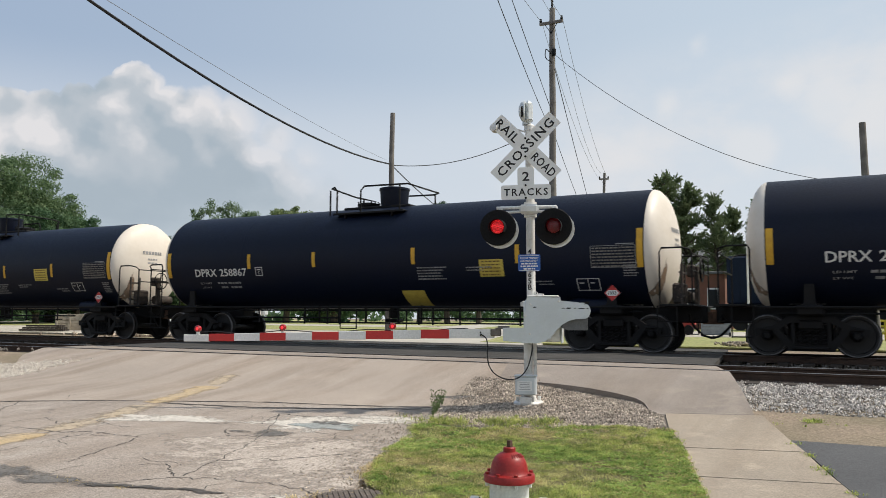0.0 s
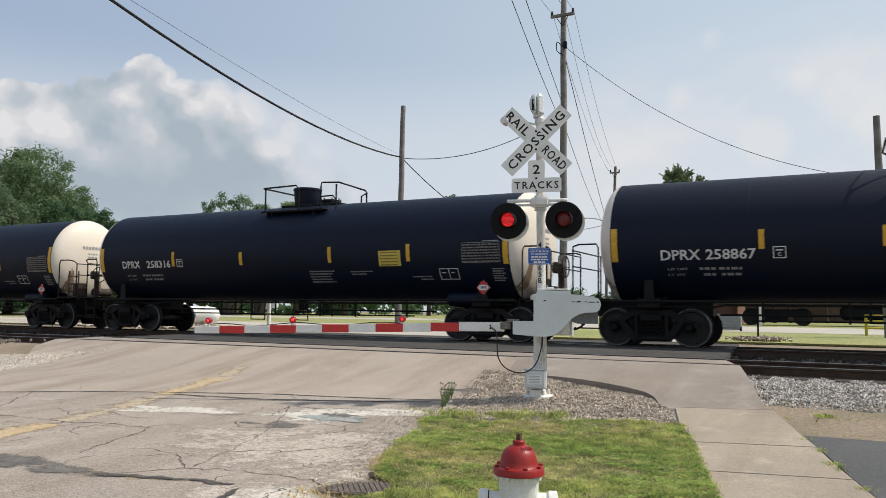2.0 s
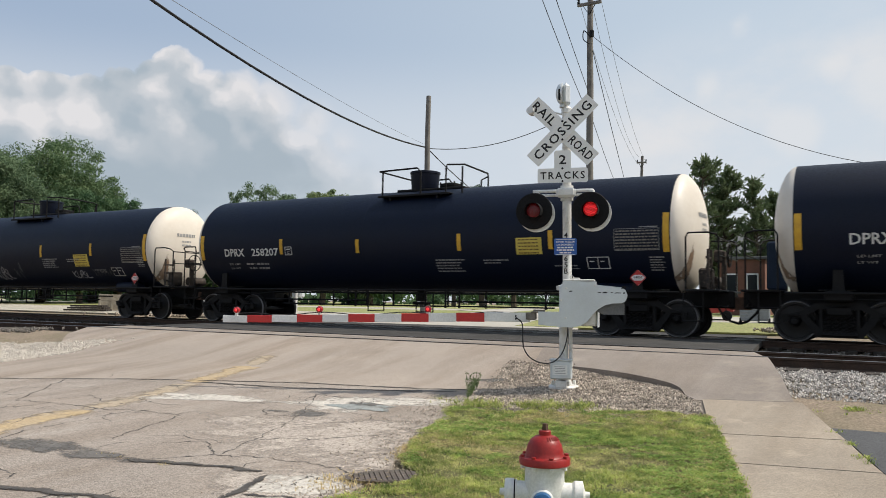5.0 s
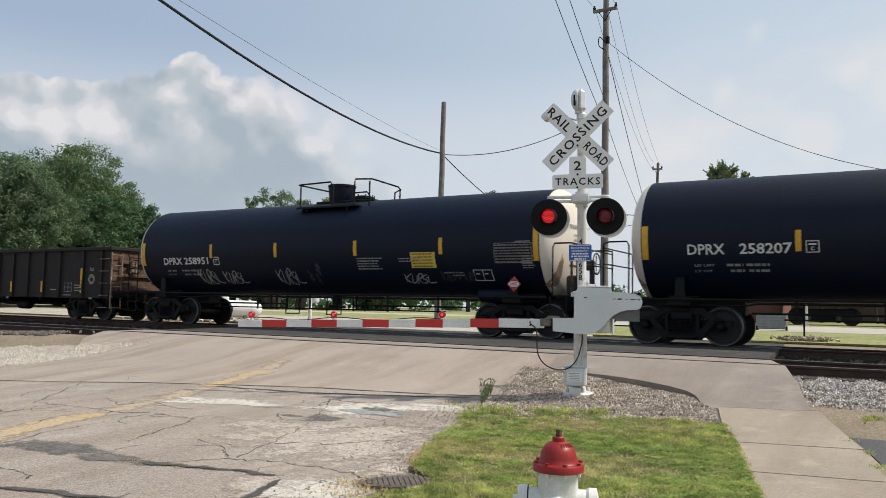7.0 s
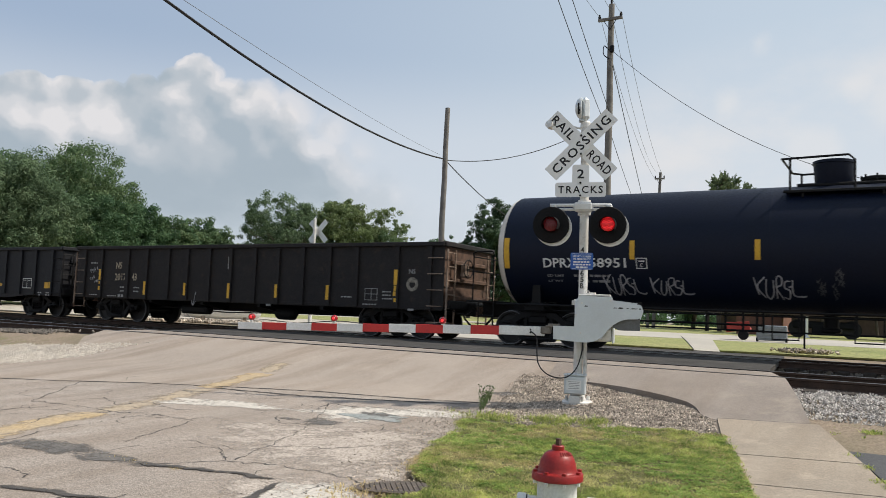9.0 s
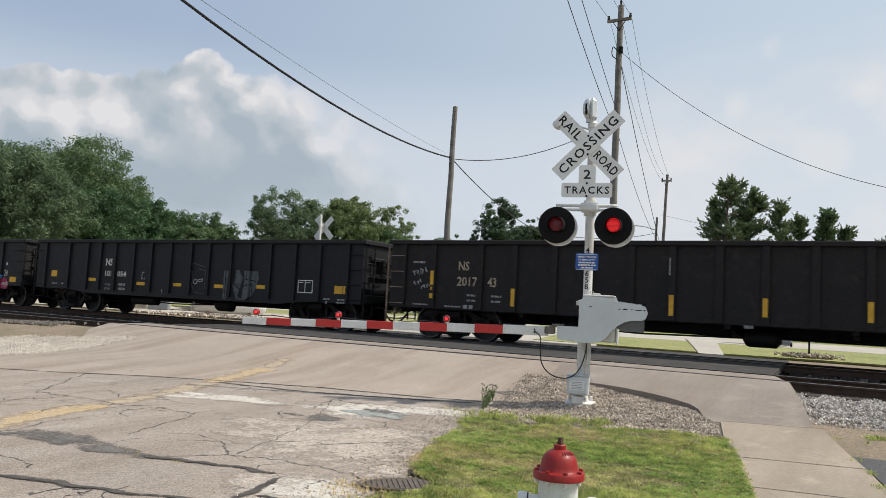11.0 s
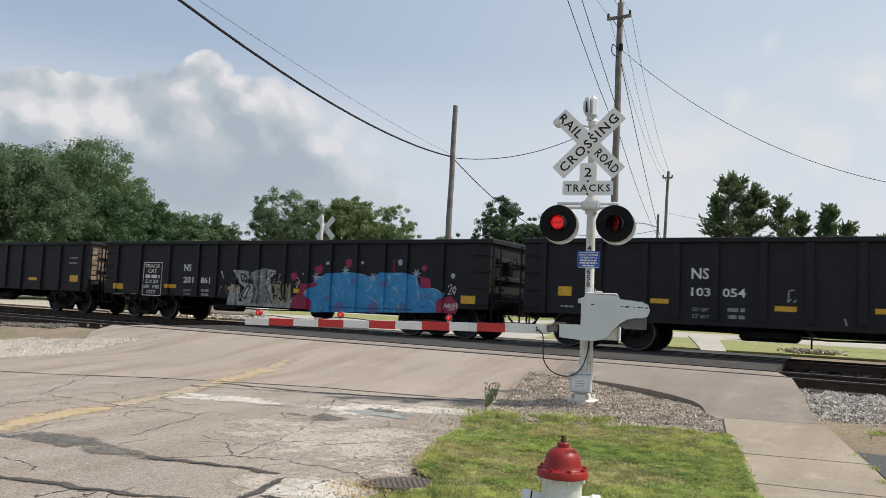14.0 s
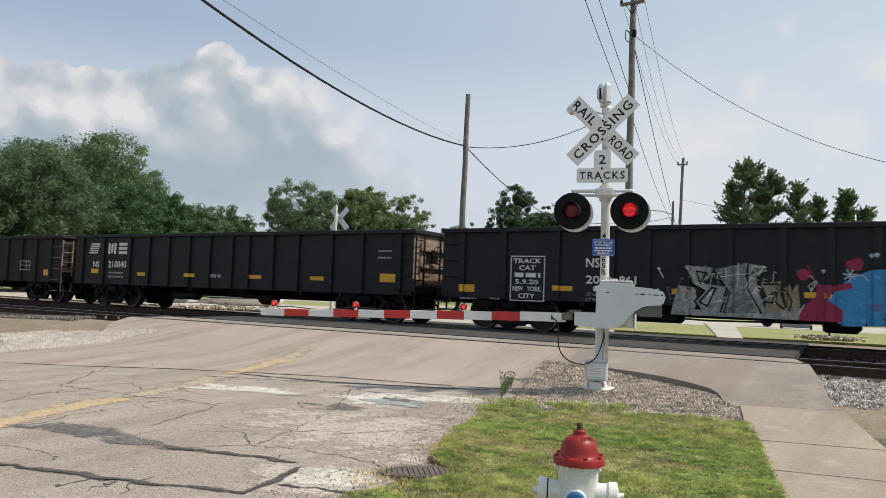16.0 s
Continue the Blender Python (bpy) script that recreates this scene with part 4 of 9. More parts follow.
    for turn, y in ((45, -0.08), (-45, -0.1)):
        b = part("crossbuck_blade", board(1.19, 0.235, r=0.012), "sign_white", mast, "white crossbuck blade with black capitals", m=Matrix.Translation((0.0, y, 3.60)) @ Matrix.Rotation(radians(turn), 4, "Y"))
        if turn > 0:
            word_on(b, "RAIL", -0.36, 0.0, 0.13, 0.40, -0.006, spacing=1.15)
            word_on(b, "ROAD", 0.36, 0.0, 0.13, 0.40, -0.006, spacing=1.15)
        else:
            word_on(b, "CROSSING", 0.0, 0.0, 0.13, 1.06, -0.006, spacing=1.2)
    for z in (3.73, 3.47, 3.06, 2.88):
        part("sign_bolt", Geo().lathe([(0.016, 0), (0.016, 0.01), (0.0, 0.014)], 6, Matrix.Translation((0.0, -0.108, z)) @ CROSS), "iron_black", mast)
    blue = part("notice_board", board(0.31, 0.235, r=0.02), "sign_blue", mast, "blue emergency notice board with white print", m=pose(0.035, -0.075, 1.965))
    for a in (((-0.15, 0.148), 0.1), ((-0.15, 0.148), -0.108)):
        part("white_edge", Geo().box(((a[0][0] + a[0][1]) / 2, -0.004, a[1]), (0.27, 0.002, 0.006)), "sign_white", blue)
    word_on(blue, "REPORT PROBLEM", 0.0, 0.066, 0.026, 0.25, -0.005, "sign_white", name="lettering")
    word_on(blue, "OR EMERGENCY", 0.0, 0.027, 0.026, 0.24, -0.005, "sign_white", name="lettering")
    for k in range(3):
        w = (0.23, 0.24, 0.16)[k]
        g = Geo()
        q, rnd = -w / 2, random.Random(k)
        while q < w / 2:
            d = min(rnd.uniform(0.02, 0.05), w / 2 - q)
            g.box((q + d / 2, -0.004, -0.012 - 0.036 * k), (d, 0.002, 0.02))
            q += d + 0.009
        part("print_line", g, "sign_white", blue)
    for ch, z in (("4", 2.125), ("6", 1.8), ("5", 1.712), ("B", 1.625)):
        word_on(mast, ch, 0.04, z, 0.075, 0.05, -0.064, name="mast_figure")
    # bell, and the small lamp on its stalk
    gong = Geo().lathe([(0.0, 0.07), (0.07, 0.06), (0.13, 0.03), (0.155, -0.015), (0.155, -0.03), (0.0, -0.03)], 28, Matrix.Translation((-0.03, -0.03, 4.14)) @ Matrix.Rotation(radians(-90), 4, "Y"))
    bl = part("bell", gong, "mech_grey", mast, "grey warning bell")
    part("bell_body", Geo().box((0.045, 0.0, 4.13), (0.11, 0.2, 0.33), 0.05).lathe([(0.05, 3.95), (0.045, 4.02)], 14), "mech_grey", bl)
    part("bell_clapper", Geo().box((-0.035, -0.17, 4.1), (0.03, 0.02, 0.16), 0.008), "iron_black", bl)
    lampst = part("side_light", Geo().tube([(0, -0.04, 3.84), (-0.2, -0.04, 3.9), (-0.34, -0.04, 3.93)], 0.013, 6), "mast_white", mast)
    part("side_light_head", Geo().lathe([(0.0, -0.08), (0.04, -0.07), (0.055, -0.02), (0.055, 0.06), (0.0, 0.065)], 18, Matrix.Translation((-0.44, -0.06, 3.9)) @ pose(0, 0, 0, 70, -60, 0)), "mast_white", lampst)
    return mast


def smooth_line(pts, n):
    """Catmull-Rom through the points."""
    p = [Vector(q) for q in pts]
    p = [2 * p[0] - p[1]] + p + [2 * p[-1] - p[-2]]
    out = []
    for k in range(1, len(p) - 2):
        for q in range(n):
            t = q / n
            a, b, c, d = p[k - 1 : k + 3]
            out.append(0.5 * (2 * b + (c - a) * t + (2 * a - 5 * b + 4 * c - d) * t * t + (3 * b - a - 3 * c + d) * t ** 3))
    return out + [p[-2]]


signal()


def hydrant():
    h = thing("fire_hydrant", "white fire hydrant with red bonnet and blue nozzle cap", "fire hydrant", pose(-1.68, 4.12, 0.028, 0, 0, 22))
    part("barrel", Geo().lathe([(0.15, -0.1), (0.15, 0.02), (0.165, 0.03), (0.165, 0.06), (0.108, 0.075), (0.105, 0.15), (0.108, 0.3), (0.108, 0.53), (0.113, 0.542), (0.113, 0.557)], 40), "hydrant_white", h)
    bonnet = Geo().lathe([(0.113, 0.557), (0.136, 0.559), (0.14, 0.563), (0.14, 0.594), (0.136, 0.6), (0.112, 0.603), (0.105, 0.61), (0.101, 0.632), (0.093, 0.664), (0.077, 0.693), (0.05, 0.712), (0.034, 0.717), (0.034, 0.738), (0.03, 0.742), (0.0, 0.743)], 44)
    cap = part("bonnet", bonnet, "hydrant_red", h, "red-painted domed bonnet")
    for k in range(8):
        a = k * math.pi / 4 + 0.3
        part("bolt", Geo().lathe([(0.012, 0.597), (0.012, 0.613), (0.0, 0.616)], 6, Matrix.Translation((0.125 * math.cos(a), 0.125 * math.sin(a), 0))), "hydrant_red", cap)
        part("bolt_end", Geo().lathe([(0.011, 0.54), (0.011, 0.558)], 6, Matrix.Translation((0.125 * math.cos(a), 0.125 * math.sin(a), 0))), "hydrant_white", cap)
    for k in range(7):
        a = radians(-75 + k * 11)
        part("raised_mark", Geo().box((0, 0, 0), (0.007, 0.006, 0.028), 0.002, Matrix.Rotation(a, 4, "Z") @ Matrix.Translation((0.068, 0, 0.702)) @ Matrix.Rotation(radians(-50), 4, "Y")), "hydrant_red", cap)
    part("operating_nut", Geo().lathe([(0.019, 0.742), (0.016, 0.778), (0.0, 0.779)], 5), "rust", cap)
    side = Matrix.Translation((-0.09, 0, 0.40)) @ Matrix.Rotation(radians(-90), 4, "Y")
    noz = part("nozzle", Geo().lathe([(0.062, 0.0), (0.062, 0.06), (0.07, 0.062), (0.07, 0.068)], 28, side), "hydrant_white", h)
    part("gasket", Geo().lathe([(0.068, 0.068), (0.068, 0.076)], 28, side), "iron_black", noz)
    part("nozzle_cap", Geo().lathe([(0.072, 0.076), (0.074, 0.09), (0.074, 0.118), (0.068, 0.126), (0.02, 0.13), (0.018, 0.155), (0.0, 0.156)], 28, side), "hydrant_white", noz)
    side2 = Matrix.Translation((0.09, 0, 0.40)) @ Matrix.Rotation(radians(90), 4, "Y")
    part("nozzle", Geo().lathe([(0.062, 0.0), (0.062, 0.06), (0.074, 0.075), (0.074, 0.118), (0.02, 0.13), (0.018, 0.155), (0.0, 0.156)], 28, side2), "hydrant_white", h)
    front = Matrix.Translation((-0.01, -0.09, 0.385)) @ CROSS
    fn = part("front_nozzle", Geo().lathe([(0.06, 0.0), (0.06, 0.04), (0.055, 0.045)], 28, front), "hydrant_white", h)
    part("front_cap", Geo().lathe([(0.052, 0.04), (0.054, 0.06), (0.05, 0.085), (0.03, 0.092), (0.0, 0.094)], 28, front), "hydrant_blue", fn, "blue nozzle cap")
    part("cap_nut", Geo().lathe([(0.017, 0.09), (0.015, 0.118), (0.0, 0.119)], 5, front), "hydrant_white", fn)
    part("chain", Geo().tube(smooth_line([(-0.05, -0.17, 0.37), (-0.04, -0.18, 0.33), (0.0, -0.15, 0.3), (0.02, -0.12, 0.33)], 5), 0.006, 5), "rust", fn)


hydrant()


# ---- the train: five tank cars, then gondolas; local x along the track, -y towards the near side, z above the rail ----
PACE = 7.185
CARS, WHEELSETS = [], []
AXIS_Z, TANK_R, SEAM, HEAD = 2.57, 1.52, 7.70, 0.54


def wheel_mesh():
    g = Geo()
    for side in (-1, 1):
        prof = [(0.0, 0.09), (0.1, 0.09), (0.12, 0.05), (0.30, 0.02), (0.37, 0.03), (0.385, 0.07), (0.445, 0.075), (0.457, 0.065), (0.462, -0.03), (0.487, -0.045), (0.487, -0.07), (0.39, -0.07),
                (0.37, -0.03), (0.12, -0.04), (0.1, -0.07)]
        m = Matrix.Translation((0, side * 0.755, 0)) @ Matrix.Rotation(radians(90 if side < 0 else -90), 4, "X")
        g.lathe(prof, 40, m)
        # pale ring that paints the highlight round the tread's edge
        g.lathe([(0.436, 0.077), (0.446, 0.078), (0.458, 0.068), (0.462, 0.04)], 40, m, 1, closed=True)
    g.rod((0, -1.0, 0), (0, 1.0, 0), 0.085, n=12)
    return g.mesh("wheelset", ["wheel_steel", "wheel_rim_glint"], 40)


def cap_mesh():
    g = Geo().lathe([(0.0, 0.07), (0.06, 0.07), (0.075, 0.05), (0.09, 0.03), (0.1, -0.08), (0.1, -0.14)], 20)
    for k in range(3):
        a = k * 2.094
        g.lathe([(0.018, 0.06), (0.018, 0.09), (0.0, 0.095)], 6, Matrix.Translation((0.045 * math.cos(a), 0.045 * math.sin(a), 0)))
    return g.mesh("bearing_cap", "iron_black")


def side_frame_mesh(side):
    y0 = side * 1.0
    arch = [(-1.13, 0.44), (-1.15, 0.6), (-0.78, 0.68), (-0.46, 0.88), (0.46, 0.88), (0.78, 0.68), (1.15, 0.6), (1.13, 0.44), (1.02, 0.46), (0.98, 0.54), (0.72, 0.55), (0.42, 0.74), (-0.42, 0.74), (-0.72, 0.55), (-0.98, 0.54), (-1.02, 0.46)]
    sling = [(-0.8, 0.6), (-0.64, 0.6), (-0.34, 0.27), (0.34, 0.27), (0.64, 0.6), (0.8, 0.6), (0.46, 0.13), (-0.46, 0.13)]
    g = Geo().slab(arch, 0.12, Matrix.Translation((0, y0 - 0.06, 0))).slab(sling, 0.11, Matrix.Translation((0, y0 - 0.055, 0)))
    for q in (-1, 1):
        g.box((0.36 * q, y0, 0.5), (0.1, 0.1, 0.6), 0.02)
    g.box((0, y0 - side * 0.1, 0.46), (0.68, 0.04, 0.5), 0.01)
    # window with springs, shown proud of the frame
    for x in (-0.24, -0.08, 0.08, 0.24):
        pts = [(x + 0.06 * math.cos(q * 0.9), y0 + side * 0.06 + 0.05 * math.sin(q * 0.9), 0.24 + q * 0.0115) for q in range(32)]
        g.tube(pts, 0.014, 5)
    g.box((0, y0 + side * 0.07, 0.7), (0.5, 0.14, 0.2), 0.03)
    g.box((0, y0 + side * 0.09, 0.19), (0.72, 0.16, 0.07), 0.02)
    for s in (-1, 1):
        g.box((0.9 * s, y0 + side * 0.04, 0.6), (0.26, 0.14, 0.06), 0.02)
    return g.mesh("side_frame", "iron_black")


def bolster_mesh():
    g = Geo().box((0, 0, 0.66), (0.42, 2.1, 0.26), 0.04)
    for s in (-1, 1):
        g.box((0.55 * s, 0, 0.45), (0.1, 1.7, 0.12), 0.03)
        for q in (-0.755, 0.755):
            g.box((0.46 * s, q, 0.46), (0.09, 0.16, 0.34), 0.02)
    g.rod((0, 0, 0.6), (0, 0, 0.92), 0.2, n=16)
    return g.mesh("bolster", "iron_black")


WHEEL_ME, CAP_ME, BOLSTER_ME = wheel_mesh(), cap_mesh(), bolster_mesh()
FRAME_ME = {-1: side_frame_mesh(-1), 1: side_frame_mesh(1)}


def running_gear(car, centre):
    for c in (-centre, centre):
        truck = part("truck", BOLSTER_ME, None, car, m=pose(c, 0, 0))
        for s in (-1, 1):
            part("side_frame", FRAME_ME[s], None, truck)
        for a in (-0.9, 0.9):
            w = part("wheelset", WHEEL_ME, None, car, m=pose(c + a, 0, 0.457))
            WHEELSETS.append(w)
            for s in (-1, 1):
                part("bearing_cap", CAP_ME, None, w, m=pose(0, s * 1.06, 0, 90 if s < 0 else -90))


def coupler(car, x, way):
    g = Geo().box((way * -0.35, 0, 0), (0.9, 0.16, 0.2), 0.03)
    g.slab([(way * a, b) for a, b in ((0.05, -0.16), (0.2, -0.18), (0.3, -0.1), (0.28, 0.02), (0.18, 0.06), (0.26, 0.15), (0.2, 0.19), (0.05, 0.16))], 0.3,
           Matrix.Rotation(radians(-90), 4, "X") @ Matrix.Translation((0, -0.15, 0)))
    part("coupler", g, "rust", car, m=pose(x - way * 0.28, 0, 0.84))
    pts = [(x - way * 0.5, -0.3, 0.8), (x - way * 0.4, -0.32, 0.62), (x - way * 0.2, -0.3, 0.42), (x - way * 0.02, -0.2, 0.36), (x, -0.15, 0.4)]
    part("air_hose", Geo().tube(pts, 0.03, 8), "iron_black", car)
    lift = [(x - way * 0.35, -1.3, 0.95), (x - way * 0.4, -0.9, 0.78), (x - way * 0.2, -0.6, 0.75), (x - way * 0.25, -0.1, 0.9)]
    part("uncoupling_lever", Geo().tube(lift, 0.016, 6), "iron_black", car)


def on_tank(x0, x1, z0, z1, n=8, lift=0.006):
    """A patch of the near side of the shell, between two places along it and two heights."""
    r = TANK_R + lift
    a0, a1 = math.asin((z0 - AXIS_Z) / r), math.asin((z1 - AXIS_Z) / r)
    return Geo().sheet([[(x, -r * math.cos(a), AXIS_Z + r * math.sin(a)) for x in spread(x0, x1, 3)] for a in spread(a0, a1, n)])


def tank_words(car, text, x, z, h, mat="white_letter", width=None, name="lettering", label=""):
    me = lettering(text, h, mat, bend=(TANK_R + 0.008, z - AXIS_Z), width=width)
    return part(name, me, None, car, label, m=pose(x, 0, AXIS_Z))


def bars(rows, seed, lift=0.01, curved=True, y=0.0):
    """Lines of writing too small to read: x, z, length, height, as broken bars."""
    rnd, g = random.Random(seed), Geo()
    for x, z, ln, h in rows:
        at = x
        while at < x + ln:
            w = min(rnd.uniform(1.2, 3.2) * h, x + ln - at)
            if curved:
                q = on_tank(at, at + w, z, z + h, 2, lift)
                g.add(q.v, q.f)
            else:
                q = panel(at, at + w, z, z + h)
                g.add(q.v, q.f)
            at += w + h * 0.55
    return g


SHEETS = {
    "plain": {"stripes": ((-4.3, 2.25, 2.69), (-1.88, 2.25, 2.69), (1.45, 2.25, 2.70), (4.5, 2.2, 2.68)), "mark": (-6.52, -5.62, 2.04), "figures": (-5.5, -4.42, 2.04), "load": (-6.38, 1.81),
              "box": (-4.07, 2.04), "frame": (6.0, 1.5), "placard": (3.42, 4.1, 1.88, 2.32), "table": (6.42, 2.56), "notes": (1.55, 2.13)},
    "wide": {"stripes": ((-4.23, 2.16, 2.63), (-1.33, 2.15, 2.55), (2.05, 2.16, 2.62), (4.7, 2.15, 2.63)), "mark": (-6.62, -5.78, 2.12), "figures": (-5.46, -4.36, 2.12), "load": (-6.48, 1.85),
             "box": (-4.08, 2.13), "frame": (5.62, 1.65), "placard": (3.74, 4.46, 2.03, 2.46), "table": (6.36, 2.6), "notes": (1.26, 1.9)},
    "late": {"stripes": ((-4.24, 2.25, 2.71), (-1.37, 2.24, 2.7), (1.78, 2.24, 2.69), (4.74, 2.24, 2.7)), "mark": (-6.58, -5.66, 2.05), "figures": (-5.55, -4.4, 2.05), "load": (-6.5, 1.82),
             "box": (-4.15, 2.03), "frame": (5.68, 1.52), "placard": (3.73, 4.55, 1.87, 2.31), "table": (6.4, 2.5), "notes": (1.83, 2.14)},
}
M["placard_ink"] = material("placard_ink", (0.2, 0.13, 0.03), None, 0.6, bump=0.0)
M["table_print"] = material("table_print", (0.24, 0.22, 0.19), (0.16, 0.15, 0.14), 0.6, scale=6, fine=60, bump=0.0)
TAG_LETTERS = (((0.0, 1.0), (0.1, 0.1)), ((0.22, 1.05), (0.06, 0.55), (0.24, 0.0)), ((0.27, 0.95), (0.26, 0.2), (0.33, 0.02), (0.4, 0.3), (0.41, 0.9)),
               ((0.47, 0.0), (0.46, 1.0), (0.57, 1.05), (0.58, 0.7), (0.48, 0.5), (0.6, 0.05)), ((0.74, 0.95), (0.64, 0.9), (0.63, 0.6), (0.75, 0.45), (0.72, 0.1), (0.6, 0.12)),
               ((0.8, 0.95), (0.82, 0.25), (1.0, 0.2), (1.06, 0.28)), ((0.72, 0.62), (0.8, 0.7)))


def tag_stroke(pts, thick=0.036):
    """A sprayed line on the shell through points along it and heights."""
    line = smooth_line([(x, 0, z) for x, z in pts], 5) if len(pts) > 2 else [Vector((pts[0][0] + (pts[1][0] - pts[0][0]) * k / 6, 0, pts[0][1] + (pts[1][1] - pts[0][1]) * k / 6)) for k in range(7)]
    rows, rr = [], TANK_R + 0.012
    for k, p in enumerate(line):
        d = (line[min(k + 1, len(line) - 1)] - line[max(k - 1, 0)]).normalized()
        w = thick / 2 * (0.65 + 0.35 * math.sin(math.pi * (k + 0.5) / len(line)))
        row = []
        for q in (-1, 1):
            px, pz = p.x - d.z * w * q, p.z + d.x * w * q
            a = math.asin(max(-0.98, min(0.98, (pz - AXIS_Z) / rr)))
            row.append((px, -rr * math.cos(a), AXIS_Z + rr * math.sin(a)))
        rows.append(row)
    return Geo().sheet(rows)


def tank_car(x, number, tags, extra=None, turned=False, layout="plain"):
    sheet_ = SHEETS[layout]
    car = thing("tank_car", "black tank car with cream ends and yellow stripes" + (extra or ""), "tank car", pose(x, TRACK_Y, RAIL_Z), "cars of the train")
    CARS.append(car)
    n = 56
    shell = Geo().lathe([(TANK_R, -SEAM), (TANK_R, SEAM)], n, Matrix.Translation((0, 0, AXIS_Z)) @ LIE, closed=True)
    tank = part("tank", shell, "tank_black", car)
    for s in (-1, 1):
        prof = [(TANK_R * math.cos(a), HEAD * math.sin(a)) for a in spread(0, math.pi / 2, 12)]
        m = Matrix.Translation((s * SEAM, 0, AXIS_Z)) @ (LIE if s > 0 else Matrix.Rotation(radians(-90), 4, "Y"))
        head = part("tank_head", Geo().lathe(prof, n, m, closed=True), "head_cream", car, "cream-painted dished tank end, rust-stained", smooth=80)
        # marks and rust runs on the end
        g = Geo()
        for k, (yy, zz, ln, hh) in enumerate(((-0.55, 2.95, 0.8, 0.11), (-0.35, 2.75, 0.4, 0.06), (-0.35, 2.62, 0.4, 0.06))):
            at = yy
            rnd = random.Random(k + 3)
            while at < yy + ln:
                w = min(rnd.uniform(0.06, 0.14), yy + ln - at)
                q = []
                for dy, dz in ((0, 0), (w, 0), (w, hh), (0, hh)):
                    rr = ((at + dy) ** 2 + (zz + dz - AXIS_Z) ** 2) / TANK_R ** 2
                    q.append((s * (SEAM + HEAD * math.sqrt(max(0, 1 - rr)) + 0.01), at + dy, zz + dz))
                g.add(q, [(0, 1, 2, 3)])
                at += w + 0.03
        part("end_lettering", g, "worn_letter", head)
        for yc, w0, w1, z0, z1, q in ((-0.9, 0.06, 0.24, 1.3, 2.3, 1), (0.3, 0.08, 0.24, 1.2, 1.9, 3)):
            rows, vals = [], []
            for k in range(9):
                zz = z1 + (z0 - z1) * k / 8
                ww = w0 + (w1 - w0) * k / 8 + 0.05 * noise.noise((k * 0.7, q, s))
                row = []
                for j in range(7):
                    yy = yc + ww * (j / 3 - 1)
                    row.append((s * (SEAM + HEAD * math.sqrt(max(0.0, 1 - (yy ** 2 + (zz - AXIS_Z) ** 2) / TANK_R ** 2)) + 0.006), yy, zz))
                    vals.append((0.0, 0.5, 0.9, 1.0, 0.9, 0.5, 0.0)[j] * min(1.0, k / 3, (8 - k) / 1.5))
                rows.append(row)
            wear(part("rust_stain", Geo().sheet(rows), "rust_run", head, "brown rust run"), vals)
    for xx in (-SEAM + 0.01, -4.6, -1.15, 1.15, 4.6, SEAM - 0.01):
        part("weld_band", Geo().lathe([(TANK_R, -0.03), (TANK_R + 0.0015, -0.022), (TANK_R + 0.0015, 0.022), (TANK_R, 0.03)], n, Matrix.Translation((xx, 0, AXIS_Z)) @ LIE, closed=True), "tank_black", tank)
    for xx, z0, z1 in ((-7.62, 2.02, 2.82), *sheet_["stripes"], (7.62, 2.03, 2.97)):
        w = 0.075 if abs(xx) > 7 else 0.06
        part("yellow_stripe", on_tank(xx - w, xx + w, z0, z1), "yellow_mark", tank)
    for text, x0, x1, z in (("DPRX", *sheet_["mark"]), (str(number), *sheet_["figures"])):
        tank_words(car, text, x0, z, 0.245, width=x1 - x0)
    lx, lz = sheet_["load"]
    for k, (text, row) in enumerate((("LD LMT", ((1.15, 0.5), (0.72, 0.36))), ("LT WT", ((1.2, 0.45), (0.8, 0.3))))):
        tank_words(car, text, lx, lz - 0.13 * k, 0.062, "worn_letter", width=0.46 if k == 0 else 0.4, name="lettering")
        part("small_print", bars([(lx + o, lz - 0.13 * k, ln, 0.058) for o, ln in row], number + k), "worn_letter", car)
    bx, bz = sheet_["box"]
    fx, fz = sheet_["frame"]
    for rows in (((bx, bz, 0.02, 0.26), (bx + 0.25, bz, 0.02, 0.26), (bx, bz, 0.27, 0.02), (bx, bz + 0.24, 0.27, 0.02), (bx + 0.06, bz + 0.165, 0.15, 0.03)),
                 ((fx, fz, 0.02, 0.29), (fx + 0.56, fz, 0.02, 0.29), (fx, fz, 0.57, 0.018), (fx, fz + 0.275, 0.57, 0.018), (fx + 0.28, fz, 0.018, 0.29), (fx + 0.07, fz + 0.17, 0.12, 0.025), (fx + 0.35, fz + 0.17, 0.1, 0.025))):
        g = Geo()
        for xx, zz, ln, hh in rows:
            q = on_tank(xx, xx + ln, zz, zz + hh, 3)
            g.add(q.v, q.f)
        part("stencil_box", g, "white_letter", car)
    tank_words(car, "C", bx + 0.1, bz + 0.045, 0.085, width=0.065)
    px0, px1, pz0, pz1 = sheet_["placard"]
    part("yellow_placard", on_tank(px0, px1, pz0, pz1), "yellow_panel", car)
    part("placard_print", bars([(px0 + 0.07, pz1 - 0.07 - 0.085 * k, px1 - px0 - 0.16, 0.034) for k in range(5)], 5, 0.012), "placard_ink", car)
    tx, tz = sheet_["table"]
    rule = Geo()
